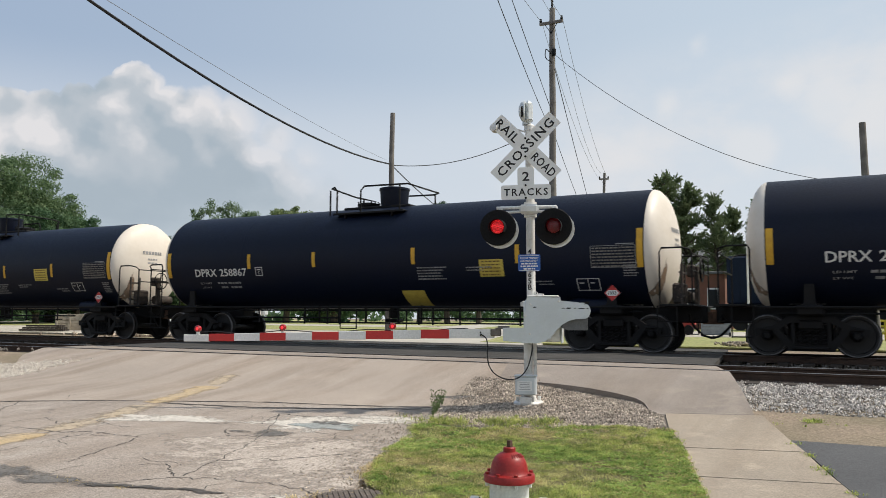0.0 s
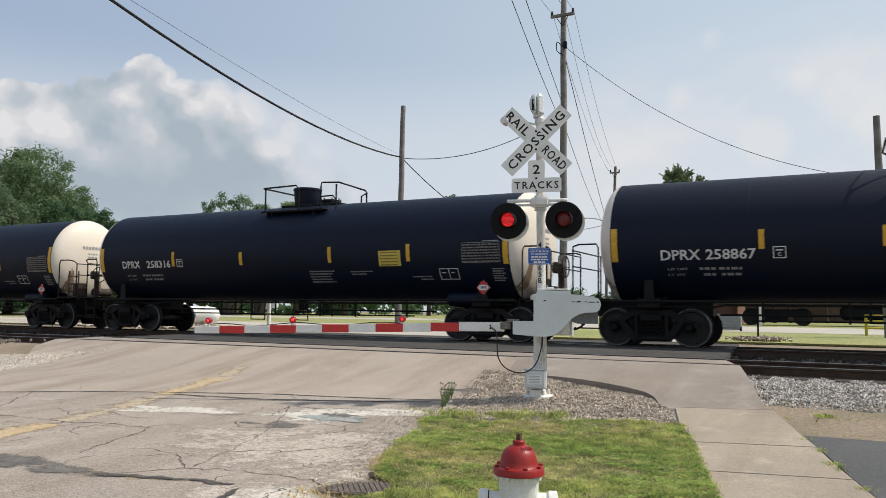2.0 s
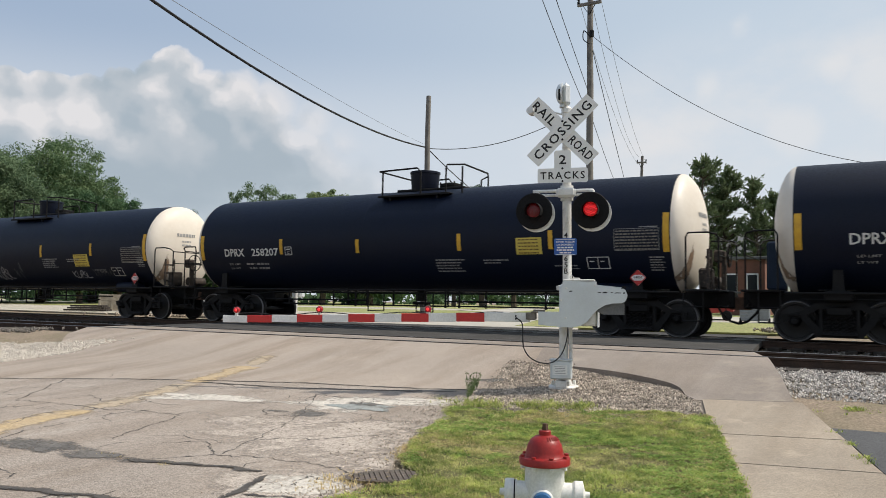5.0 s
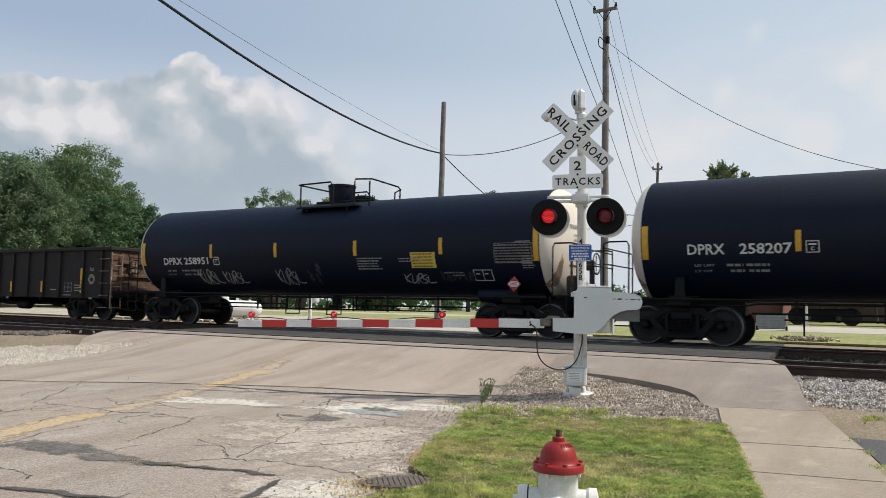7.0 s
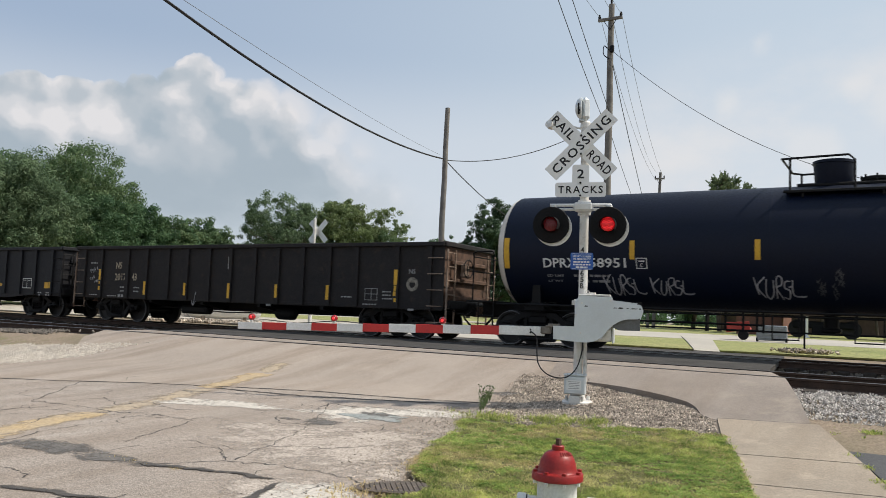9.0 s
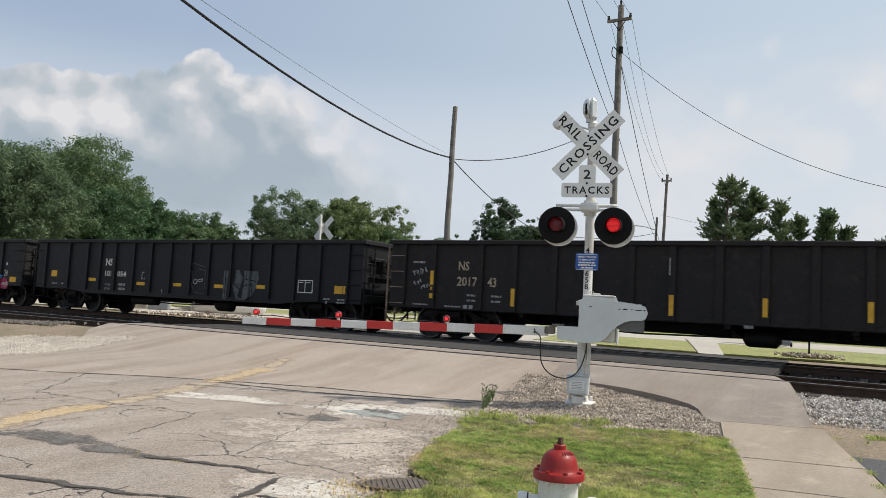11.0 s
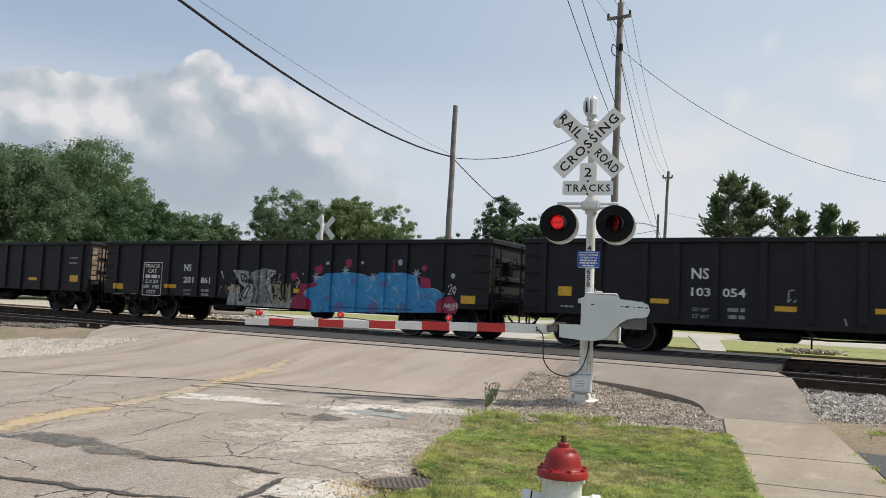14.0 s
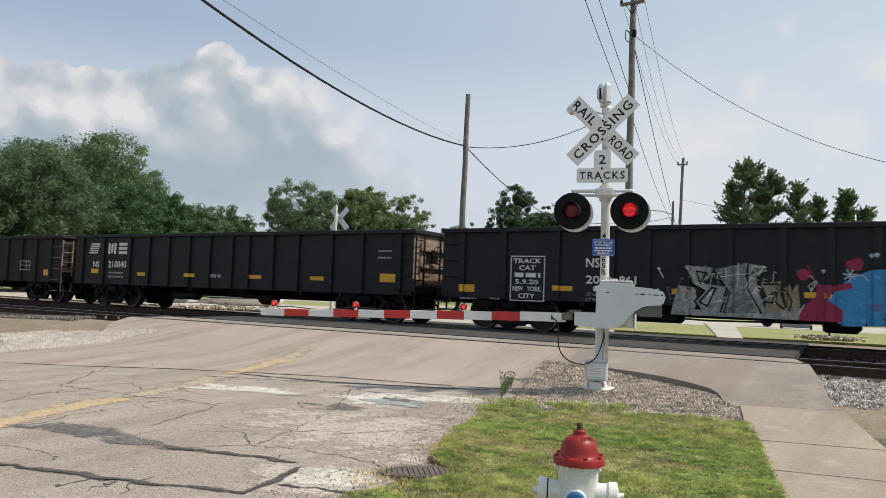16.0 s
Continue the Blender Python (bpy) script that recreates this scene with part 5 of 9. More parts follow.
    for xx, zz, ln, hh in ((tx, tz, 1.1, 0.012), (tx, tz - 0.52, 1.1, 0.012), (tx, tz - 0.52, 0.012, 0.53), (tx + 1.09, tz - 0.52, 0.012, 0.53), (tx + 0.62, tz + 0.03, 0.45, 0.025)):
        q = on_tank(xx, xx + ln, zz, zz + hh, 6, 0.009)
        rule.add(q.v, q.f)
    part("table_rule", rule, "worn_letter", car)
    part("test_table", bars([(tx + 0.03, tz - 0.068 - 0.073 * k, 1.04, 0.036) for k in range(7)], 9), "table_print", car, "rows of small faded white stencilling")
    sx, sz = sheet_["notes"]
    part("small_print", bars([(sx, sz - 0.075 * k, (0.92, 0.8, 0.72, 0.76, 0.86)[k], 0.036) for k in range(5)] + [(sx + 1.48, sz - 0.02, 0.75, 0.032), (sx + 1.5, sz - 0.09, 0.5, 0.03), (4.75, 1.72, 0.62, 0.032), (5.0, 1.65, 0.4, 0.03)]
                             + [(7.2, sz - 0.06 * k, 0.36 - 0.06 * (k % 2), 0.03) for k in range(6)] + [(6.6, 1.13, 0.9, 0.04), (-7.3, 1.15, 0.75, 0.03)], 11), "worn_letter", car)
    # hazard diamond on its bracket
    d = Geo().slab([(0, -0.2), (0.2, 0), (0, 0.2), (-0.2, 0)], 0.01)
    dia = part("hazard_placard", d, "sign_white", car, "white and red diamond hazard placard", m=pose(6.88, -1.23, 1.43))
    for up in (-1, 1):
        part("placard_border", Geo().slab([(0.17, up * 0.012), (0.0, up * 0.18), (-0.17, up * 0.012), (-0.1, up * 0.07), (0.1, up * 0.07)][::up], 0.003, Matrix.Translation((0, -0.004, 0))), "arm_red", dia)
        part("placard_border", Geo().slab([(0.17, 0.0), (0.2, 0.0), (0.0, up * 0.2), (-0.2, 0.0), (-0.17, 0.0), (0.0, up * 0.17)][::up], 0.003, Matrix.Translation((0, -0.007, 0))), "arm_red", dia)
    word_on(dia, "1993", 0.0, 0.0, 0.085, 0.2, -0.009, "iron_black", name="lettering")
    # draft sills, end platforms, bolsters and saddles
    for s in (-1, 1):
        g = Geo().box((s * 7.25, 0, 0.93), (3.4, 0.5, 0.42), 0.03)
        part("draft_sill", g, "iron_black", car)
        g = Geo().box((s * 6.86, 0, 1.02), (0.55, 2.7, 0.22), 0.03)
        for q in (-1, 1):
            g.slab([(-0.25, 0.9), (0.25, 0.9), (0.12, 1.2), (0.1, 1.6), (-0.1, 1.6), (-0.12, 1.2)], 0.05, Matrix.Translation((s * 6.86, q * 1.2 - 0.025, 0)))
        part("saddle", g, "iron_black", car)
        deck_ = Geo().box((s * 8.45, 0, 1.13), (0.75, 2.9, 0.05), 0.01)
        part("end_platform", deck_, "iron_black", car)
        for q in (-1, 1):
            hoop = [(s * 8.05, q * 1.38, 1.1), (s * 8.05, q * 1.38, 2.38), (s * 8.1, q * 1.38, 2.48), (s * 8.55, q * 1.38, 2.48), (s * 8.72, q * 1.3, 2.44), (s * 8.76, q * 1.2, 2.36), (s * 8.76, q * 1.2, 1.12)]
            part("handrail", Geo().tube(hoop, 0.021, 8), "iron_black", car)
            step = Geo()
            for z in (0.42, 0.75):
                step.tube([(s * 8.0, q * 1.43, z), (s * 8.45, q * 1.43, z)], 0.018, 6)
            for xx in (8.0, 8.45):
                step.rod((s * xx, q * 1.43, 0.4), (s * xx, q * 1.43, 1.12), 0.018, n=6)
            part("stirrup_step", step, "iron_black", car)
        bar_ = Geo().tube([(s * 8.77, -1.2, 1.95), (s * 8.77, 1.2, 1.95)], 0.018, 6)
        bar_.tube([(s * 8.77, -1.2, 2.35), (s * 8.77, 1.2, 2.35)], 0.018, 6)
        part("end_rail", bar_, "iron_black", car)
        coupler(car, s * 9.05, s)
    lad = Geo()
    for z in (1.35, 1.62, 1.9):
        lad.box((8.52, -1.15, z), (0.06, 0.4, 0.06), 0.01)
    lad.box((8.55, -1.33, 1.62), (0.06, 0.05, 0.95), 0.01).box((8.55, -0.95, 1.62), (0.05, 0.04, 0.95), 0.01)
    part("end_ladder", lad, "old_iron", car)
    # brake stand on the leading end, with its wheel, chain box and cylinder
    stand = part("brake_stand", Geo().box((8.72, -0.3, 1.62), (0.1, 0.18, 0.95), 0.02).box((8.6, -0.3, 1.98), (0.2, 0.3, 0.3), 0.04), "old_iron", car)
    ring = [(8.84, -0.3 + 0.28 * math.cos(a), 2.0 + 0.28 * math.sin(a)) for a in spread(0, 2 * math.pi, 25)]
    wheel = Geo().tube(ring, 0.018, 6)
    for k in range(4):
        wheel.rod((8.82, -0.3, 2.0), (8.84, -0.3 + 0.28 * math.cos(k * 1.571), 2.0 + 0.28 * math.sin(k * 1.571)), 0.014, n=6)
    part("brake_wheel", wheel, "iron_black", stand)
    part("valve_box", Geo().box((8.4, -0.75, 1.42), (0.3, 0.45, 0.5), 0.05).rod((8.45, -0.2, 1.35), (8.45, 0.5, 1.35), 0.15, n=14), "old_iron", car)
    # air tank and pipework below, running rail along the side, outlet at the middle
    part("air_reservoir", Geo().lathe([(0.0, -0.62), (0.13, -0.6), (0.19, -0.52), (0.19, 0.52), (0.13, 0.6), (0.0, 0.62)], 18, Matrix.Translation((6.3, -0.95, 1.12)) @ LIE), "tank_black", car)
    part("brake_pipe", Geo().tube([(-7.6, -0.9, 0.95), (-5.5, -0.9, 0.95), (-5.2, -0.75, 1.0), (5.2, -0.75, 1.0), (7.5, -0.8, 0.98)], 0.025, 6), "iron_black", car)
    for q in (-1, 1):
        g = Geo().tube([(-7.9, q * 1.42, 1.08), (7.9, q * 1.42, 1.08)], 0.03, 6)
        part("side_rail", g, "iron_black", car)
    g = Geo().rod((0, 0, 0.78), (0, 0, 1.1), 0.16, n=14).box((0, 0, 0.72), (0.42, 0.42, 0.1), 0.03)
    for xx in (-2.2, -1.5, -0.55, 0.55, 1.3):
        g.rod((xx, -0.7, 0.62), (xx, -0.7, 1.15), 0.03, n=8)
    g.tube([(-2.2, -0.7, 0.64), (1.3, -0.7, 0.64)], 0.025, 6)
    part("bottom_outlet", g, "iron_black", car)
    for s in (-1, 1):
        # hung pipes and a looped step under the shell
        g = Geo().tube([(s * 1.3, -0.9, 0.78), (s * 5.3, -0.9, 0.78)], 0.028, 6).tube([(s * 1.3, -0.9, 0.65), (s * 4.6, -0.9, 0.65)], 0.022, 6)
        for xx in (1.33, 1.77, 2.6, 4.35):
            g.box((s * xx, -0.9, 0.85), (0.05, 0.04, 0.5), 0.006)
        part("hung_pipe", g, "iron_black", car)
        part("step_loop", Geo().tube([(s * 0.55, -1.2, 1.0), (s * 0.55, -1.2, 0.48), (s * 1.1, -1.2, 0.48), (s * 1.1, -1.2, 1.0)], 0.022, 6), "iron_black", car)
    # valve housing and manway on the dome, between side gratings with wrap-round rails
    top, f = AXIS_Z + TANK_R, -1 if turned else 1
    foot, zt = 3.82, 4.6
    plat = part("dome_platform", Geo().box((0.45 * f, 0, top - 0.02), (2.3, 0.8, 0.08), 0.02), "iron_black", car)
    for q in (-1, 1):
        g = Geo().box((0.3 * f, q * 1.1, foot), (2.4, 0.05, 0.06), 0.01).box((0.3 * f, q * 0.95, foot + 0.02), (2.35, 0.3, 0.03), 0.005)
        for xx in (-0.5, 1.1):
            g.box((xx * f, q * 1.03, foot - 0.06), (0.05, 0.12, 0.14), 0.01)
        part("grating", g, "iron_black", plat)
    part("valve_housing", Geo().lathe([(0.38, 0), (0.40, 0.04), (0.44, 0.56), (0.46, 0.57), (0.46, 0.63), (0.42, 0.645), (0.0, 0.65)], 24, Matrix.Translation((0.05 * f, 0, top - 0.07))), "tank_black", plat)
    man = Geo().lathe([(0.30, 0), (0.30, 0.1), (0.34, 0.1), (0.34, 0.16), (0.2, 0.2), (0.0, 0.21)], 20, Matrix.Translation((0.95 * f, 0, top - 0.02)))
    for k in range(8):
        an = k * math.pi / 4
        man.rod((0.95 * f + 0.33 * math.cos(an), 0.33 * math.sin(an), top), (0.95 * f + 0.33 * math.cos(an), 0.33 * math.sin(an), top + 0.2), 0.022, n=6)
    part("manway", man, "iron_black", plat)
    hoop = [(0.55, -1.08, foot), (0.55, -1.08, zt - 0.12), (0.43, -1.08, zt), (-0.72, -1.08, zt - 0.02), (-0.95, -0.95, zt), (-0.95, 0.95, zt), (-0.72, 1.08, zt - 0.02), (0.26, 1.08, zt), (0.36, 1.08, zt - 0.12), (0.36, 1.08, foot)]
    part("platform_rail", Geo().tube([(x * f, y, z) for x, y, z in hoop], 0.026, 8), "iron_black", plat)
    hoop = [(1.38, -1.08, foot), (1.38, -1.08, zt - 0.08), (1.44, -1.13, zt + 0.02), (1.8, -0.75, zt + 0.06), (1.85, 0.6, zt), (1.7, 0.95, zt - 0.03), (1.4, 1.08, zt - 0.1), (1.38, 1.08, foot)]
    part("platform_rail", Geo().tube([(x * f, y, z) for x, y, z in hoop], 0.026, 8), "iron_black", plat)
    for x, y in ((-0.76, -1.08), (-0.76, 1.08), (1.78, -0.85), (1.72, 0.9)):
        part("rail_post", Geo().rod((x * f, y, foot if abs(y) > 1 else top - 0.25), (x * f, y, zt - 0.01), 0.026, n=8), "iron_black", plat)
    running_gear(car, 6.86)
    for k, (xx, zz, w, h, mat) in enumerate(tags):
        rr = random.Random(number + k)
        lean = rr.uniform(-0.05, 0.12)
        for letter in TAG_LETTERS:
            part("spray_stroke", tag_stroke([(xx + w * (u + lean * v + rr.uniform(-0.012, 0.012)), zz + h * (v * 0.9 + 0.12 - 0.12 * u + rr.uniform(-0.04, 0.04))) for u, v in letter]), mat, car)
    return car


tank_car(5.98, 258401, ())
car_b = tank_car(-12.12, 258867, (), turned=True)
part("yellow_placard", on_tank(0.9, 1.62, 1.14, 1.55), "yellow_panel", car_b, "loose tilted yellow placard")
tank_car(-30.22, 258316, (), layout="wide")
tank_car(-48.32, 258207, (), layout="wide")
car_e = tank_car(-66.42, 258951, ((-5.0, 1.36, 0.98, 0.5, "spray_white"), (-3.88, 1.38, 0.98, 0.42, "spray_white"), (-1.5, 1.35, 1.02, 0.5, "spray_white"), (3.31, 1.42, 1.0, 0.28, "spray_white")),
                 ", sprayed with tags", layout="late")
FAINT = random.Random(41)
for x0, x1, z0, z1 in ((-0.16, -0.05, 1.4, 1.95), (0.15, 0.32, 1.36, 2.02), (4.63, 5.7, 1.5, 1.8)):
    x = x0
    while x < x1:
        z = z0 if x1 - x0 > 0.5 else FAINT.uniform(z0, z1 - 0.2)
        n = 1 if x1 - x0 > 0.5 else 4
        for k in range(n):
            pts = [(x + FAINT.uniform(-0.03, 0.1), z + (z1 - z0) * (0.12 * k + q)) for q in ((0, 0.9, 0.5, 0.1) if n == 1 else (0, 0.12, 0.05, 0.2))]
            part("spray_stroke", tag_stroke(pts, 0.022), "spray_faint", car_e)
        x += 0.14 if n == 1 else 0.06


def post_places(ribs):
    return ribs if isinstance(ribs, tuple) else spread(-7.5, 7.5, ribs)


RIBS_NOW = [14]
POSTS_G = (-7.7, -6.7, -5.2, -4.18, -3.05, -2.1, -1.03, -0.03, 1.05, 2.05, 3.07, 4.12, 5.15, 6.6, 7.7)
POSTS_I = (-7.6, -6.1, -4.95, -4.18, -3.3, -2.25, -1.29, -0.27, 0.76, 1.65, 2.69, 3.55, 4.45, 5.5, 6.5, 7.6)
POSTS_K = (-7.7, -6.35, -4.75, -3.65, -2.55, -1.45, -0.4, 0.7, 1.5, 2.6, 3.7, 5.1, 6.3, 7.7)
POSTS_J = (-7.5, -6.2, -4.65, -3.17, -2.27, -1.34, -0.36, 0.79, 1.75, 2.65, 3.62, 4.65, 5.43, 6.65)


def gondola(x, paint, label, ribs=14, belly=0.0, ladder="iron_black", end_paint=None):
    car = thing("gondola_car", label, "gondola", pose(x, TRACK_Y, RAIL_Z), "cars of the train")
    CARS.append(car)
    RIBS_NOW[0] = ribs
    half, top, low, w = 8.16, 2.75, 0.84, 1.42
    for q in (-1, 1):
        out = [(-half, low), (-6.1, low), (-4.8, low - belly), (4.8, low - belly), (6.1, low), (half, low), (half, top - 0.1), (-half, top - 0.1)]
        part("side_wall", Geo().slab(out, 0.03, Matrix.Translation((0, q * w - (0.03 if q > 0 else 0), 0))), paint, car)
        part("top_chord", Geo().box((0, q * (w + 0.02), top - 0.06), (2 * half + 0.04, 0.16, 0.12), 0.015), paint, car)
        part("side_sill", Geo().box((0, q * (w - 0.046), low - belly + 0.05), (9.4 if belly else 2 * half, 0.1, 0.1), 0.01), paint, car)
        rib = Geo().slab([(-0.09, low + 0.02), (0.09, low + 0.02), (0.08, top - 0.12), (-0.08, top - 0.12)], 0.085, Matrix.Translation((0, -0.042, 0)))
        me = rib.mesh("side_post", paint)
        for xx in post_places(ribs):
            part("side_post", me, None, car, m=pose(xx, q * (w + 0.035), 0))
    for s in (-1, 1):
        part("end_wall", Geo().box((s * (half - 0.04), 0, (top + low) / 2 + 0.05), (0.06, 2 * w - 0.06, top - low - 0.1), 0.01), end_paint or paint, car)
        part("end_chord", Geo().box((s * half, 0, top - 0.05), (0.16, 2 * w + 0.1, 0.14), 0.02), paint, car)
        for z in (1.2, 1.7, 2.2):
            part("end_rib", Geo().box((s * (half + 0.04), 0, z), (0.1, 2 * w - 0.7, 0.12), 0.02), end_paint or paint, car)
        for q in (-1, 1):
            g = Geo()
            for z in spread(0.5, 2.45, 6):
                g.tube([(s * (half + 0.12), q * 1.42, z), (s * (half + 0.12), q * 0.98, z)], 0.017, 6)
            for yy in (1.42, 0.98):
                g.box((s * (half + 0.1), q * yy, 1.5), (0.04, 0.05, 2.1), 0.005)
            part("ladder", g, ladder, car)
            for z in spread(0.5, 2.3, 5):
                part("grab_iron", Geo().tube([(s * (half - 0.05), q * 1.44, z), (s * (half - 0.06), q * 1.5, z), (s * (half - 0.49), q * 1.5, z), (s * (half - 0.5), q * 1.44, z)], 0.015, 6), ladder, car)
        part("draft_sill", Geo().box((s * 7.8, 0, 0.9), (1.5, 0.45, 0.36), 0.03).box((s * 8.25, 0, 1.0), (0.12, 2.7, 0.25), 0.02), "iron_black", car)
        coupler(car, s * 8.67, s)
    part("floor", Geo().box((0, 0, low + 0.02), (2 * half - 0.1, 2 * w - 0.08, 0.06), 0.0), paint, car)
    part("centre_sill", Geo().box((0, 0, 0.72), (14.5, 0.4, 0.34), 0.02), "iron_black", car)
    for xx in (-3.9, -1.3, 1.3, 3.9):
        part("cross_bearer", Geo().slab([(-1.38, low), (1.38, low), (1.38, low - 0.1), (0.3, 0.56), (-0.3, 0.56), (-1.38, low - 0.1)], 0.12, Matrix.Translation((xx, 0, 0)) @ Matrix.Rotation(radians(90), 4, "Z")), "iron_black", car)
    part("brake_cylinder", Geo().lathe([(0.0, -0.4), (0.16, -0.38), (0.2, -0.3), (0.2, 0.3), (0.1, 0.4), (0.0, 0.4)], 16, Matrix.Translation((1.9, -0.75, 0.55)) @ LIE)
         .box((-2.2, -0.8, 0.55), (1.3, 0.4, 0.3), 0.08).tube([(-4, -0.6, 0.6), (-1, -0.6, 0.5), (1.5, -0.6, 0.55), (4.2, -0.6, 0.62)], 0.025, 6), "iron_black", car)
    stand = part("brake_housing", Geo().box((half + 0.14, -0.5, 2.0), (0.14, 0.3, 0.4), 0.04), ladder, car)
    ring = [(half + 0.26, -0.5 + 0.26 * math.cos(a), 2.05 + 0.26 * math.sin(a)) for a in spread(0, 2 * math.pi, 25)]
    wheel = Geo().tube(ring, 0.016, 6)
    for k in range(4):
        wheel.rod((half + 0.22, -0.5, 2.05), (half + 0.26, -0.5 + 0.26 * math.cos(k * 1.571), 2.05 + 0.26 * math.sin(k * 1.571)), 0.013, n=6)
    part("brake_wheel", wheel, "iron_black", stand)
    running_gear(car, 6.2)
    return car


def on_side(x, ribs=None):
    """How far out the painted side stands at x: the sheet, or a post of it."""
    post = min(abs(x - p) for p in post_places(ribs or RIBS_NOW[0]))
    return -1.505 if post < 0.092 else -1.426


def drape(me, x0, ribs=None):
    for v in me.vertices:
        v.co.y = on_side(x0 + v.co.x, ribs)
    return me


def side_words(car, text, x, z, h, width=None, mat="white_letter", ribs=None):
    words = text.split(" ")
    total = width or 0.7 * h * len(text)
    at = x
    for w in words:
        ln = total * len(w) / len(text)
        part("lettering", drape(lettering(w, h, mat, width=ln * 0.96), at, ribs), None, car, m=pose(at, 0, z))
        at += ln + total / len(text)


def panel(x0, x1, z0, z1, y=None, ribs=None):
    """A painted patch that follows sheet and posts."""
    n = max(2, int((x1 - x0) / 0.04) + 1)
    return Geo().sheet([[(x, on_side(x, ribs), z) for x in spread(x0, x1, n)] for z in (z0, z1)])


def marks(car, rows, mat="yellow_mark", name="yellow_mark"):
    for x0, x1, z0, z1 in rows:
        part(name, panel(x0, x1, z0, z1), mat, car, smooth=0)


def frame_box(x0, x1, z0, z1, w=0.025, cross=True):
    g = Geo()
    for a in ((x0, x1, z0, z0 + w), (x0, x1, z1 - w, z1), (x0, x0 + w, z0, z1), (x1 - w, x1, z0, z1)) + (((x0, x1, (z0 + z1) / 2, (z0 + z1) / 2 + w), ((x0 + x1) / 2, (x0 + x1) / 2 + w, z0, z1)) if cross else ()):
        q = panel(*a)
        g.add(q.v, q.f)
    return g


def side_mark(car, word, x0, x1, z, h, mat="white_letter", ribs=None):
    return part("lettering", drape(lettering(word, h, mat, width=x1 - x0), x0, ribs), None, car, m=pose(x0, 0, z))


def chalk(mat, width, pts, car, ribs=None):
    """A hand-drawn line along pts on a side."""
    g = Geo()
    for (xa, za), (xb, zb) in zip(pts, pts[1:]):
        d = math.hypot(xb - xa, zb - za) or 1
        nx, nz = -(zb - za) / d * width / 2, (xb - xa) / d * width / 2
        n = max(2, int(d / 0.05))
        g.sheet([[(xa + (xb - xa) * k / n + q * nx, on_side(xa + (xb - xa) * k / n, ribs) - 0.009, za + (zb - za) * k / n + q * nz) for k in range(n + 1)] for q in (-1, 1)])
    return part("chalk_line", g, mat, car)


def spray(mat, label, out, outline, name="spray_painting", car=None):
    """A sprayed shape within an outline, laid on sheet and posts in upright slices."""
    g, seen = Geo(), {}
    lo, hi = min(p[0] for p in outline), max(p[0] for p in outline)
    creases = {p + q for p in post_places(RIBS_NOW[0]) for q in (-0.0925, -0.0905, 0.0905, 0.0925) if lo < p + q < hi}
    xs = sorted({round(p[0], 3) for p in outline} | set(spread(lo, hi, 60)) | creases)

    def cuts(x):
        zs = []
        for (xa, za), (xb, zb) in zip(outline, outline[1:] + outline[:1]):
            if (xa <= x) != (xb <= x):
                zs.append(za + (zb - za) * (x - xa) / (xb - xa))
        return sorted(zs)

    for a, b in zip(xs, xs[1:]):
        if b - a < 0.0012:
            continue
        la, lb = cuts(a + 0.0005), cuts(b - 0.0005)
        for k in range(0, min(len(la), len(lb)) - 1, 2):
            ids = []
            for x, z in ((a, la[k]), (b, lb[k]), (b, lb[k + 1]), (a, la[k + 1])):
                key = (round(x, 4), round(z, 2))
                if key not in seen:
                    seen[key] = len(g.v)
                    g.v.append((x, on_side(x) - out, z))
                ids.append(seen[key])
            if len(set(ids)) > 2:
                g.f.append(tuple(dict.fromkeys(ids)))
                g.s.append(0)
    return part(name, g, mat, car or gon_j, label)


def stroke(mat, width, pts, car=None):
    """A sprayed line along pts."""
    g = Geo()
    for (xa, za), (xb, zb) in zip(pts, pts[1:]):
        d = math.hypot(xb - xa, zb - za) or 1
        nx, nz = -(zb - za) / d * width / 2, (xb - xa) / d * width / 2
        n = max(2, int(d / 0.05))
        ex, ez = (xb - xa) / d * width * 0.3, (zb - za) / d * width * 0.3
        g.sheet([[(xa - ex + (xb - xa + 2 * ex) * k / n + s * nx, on_side(xa + (xb - xa) * k / n) - 0.011, za - ez + (zb - za + 2 * ez) * k / n + s * nz) for k in range(n + 1)] for s in (-1, 1)])
    return part("spray_stroke", g, mat, car or gon_j)


M["cream_letter"] = material("cream_letter", (0.5, 0.42, 0.31), (0.3, 0.24, 0.18), 0.7, scale=9, fine=60, bump=0.0)
M["cream_worn"] = material("cream_worn", (0.33, 0.3, 0.25), (0.13, 0.12, 0.1), 0.7, scale=9, fine=60, bump=0.0)
gon_g = gondola(-84.15, "gondola_brown", "dark brown rusty gondola car with yellow upright marks", POSTS_G, 0.0, "rusty_light", "rust")
for word, x0, x1 in (("2017", -5.93, -5.3), ("43", -4.98, -4.72)):
    side_mark(gon_g, word, x0, x1, 1.49, 0.26, "cream_letter")
side_mark(gon_g, "NS", -5.9, -5.57, 1.92, 0.25, "cream_letter")
marks(gon_g, [(x - 0.055, x + 0.055, z0, z1) for x, z0, z1 in ((-4.18, 1.0, 1.47), (-2.12, 1.02, 1.45), (-0.03, 0.97, 1.46), (2.05, 1.04, 1.46), (4.12, 1.03, 1.47))]
      + [(-6.76, -6.65, 1.5, 1.89), (-6.74, -6.68, 1.35, 1.44), (-6.76, -6.66, 1.12, 1.26), (6.54, 6.66, 1.52, 1.96), (6.55, 6.63, 1.35, 1.5), (6.53, 6.62, 1.2, 1.33), (6.56, 6.64, 1.03, 1.14)])
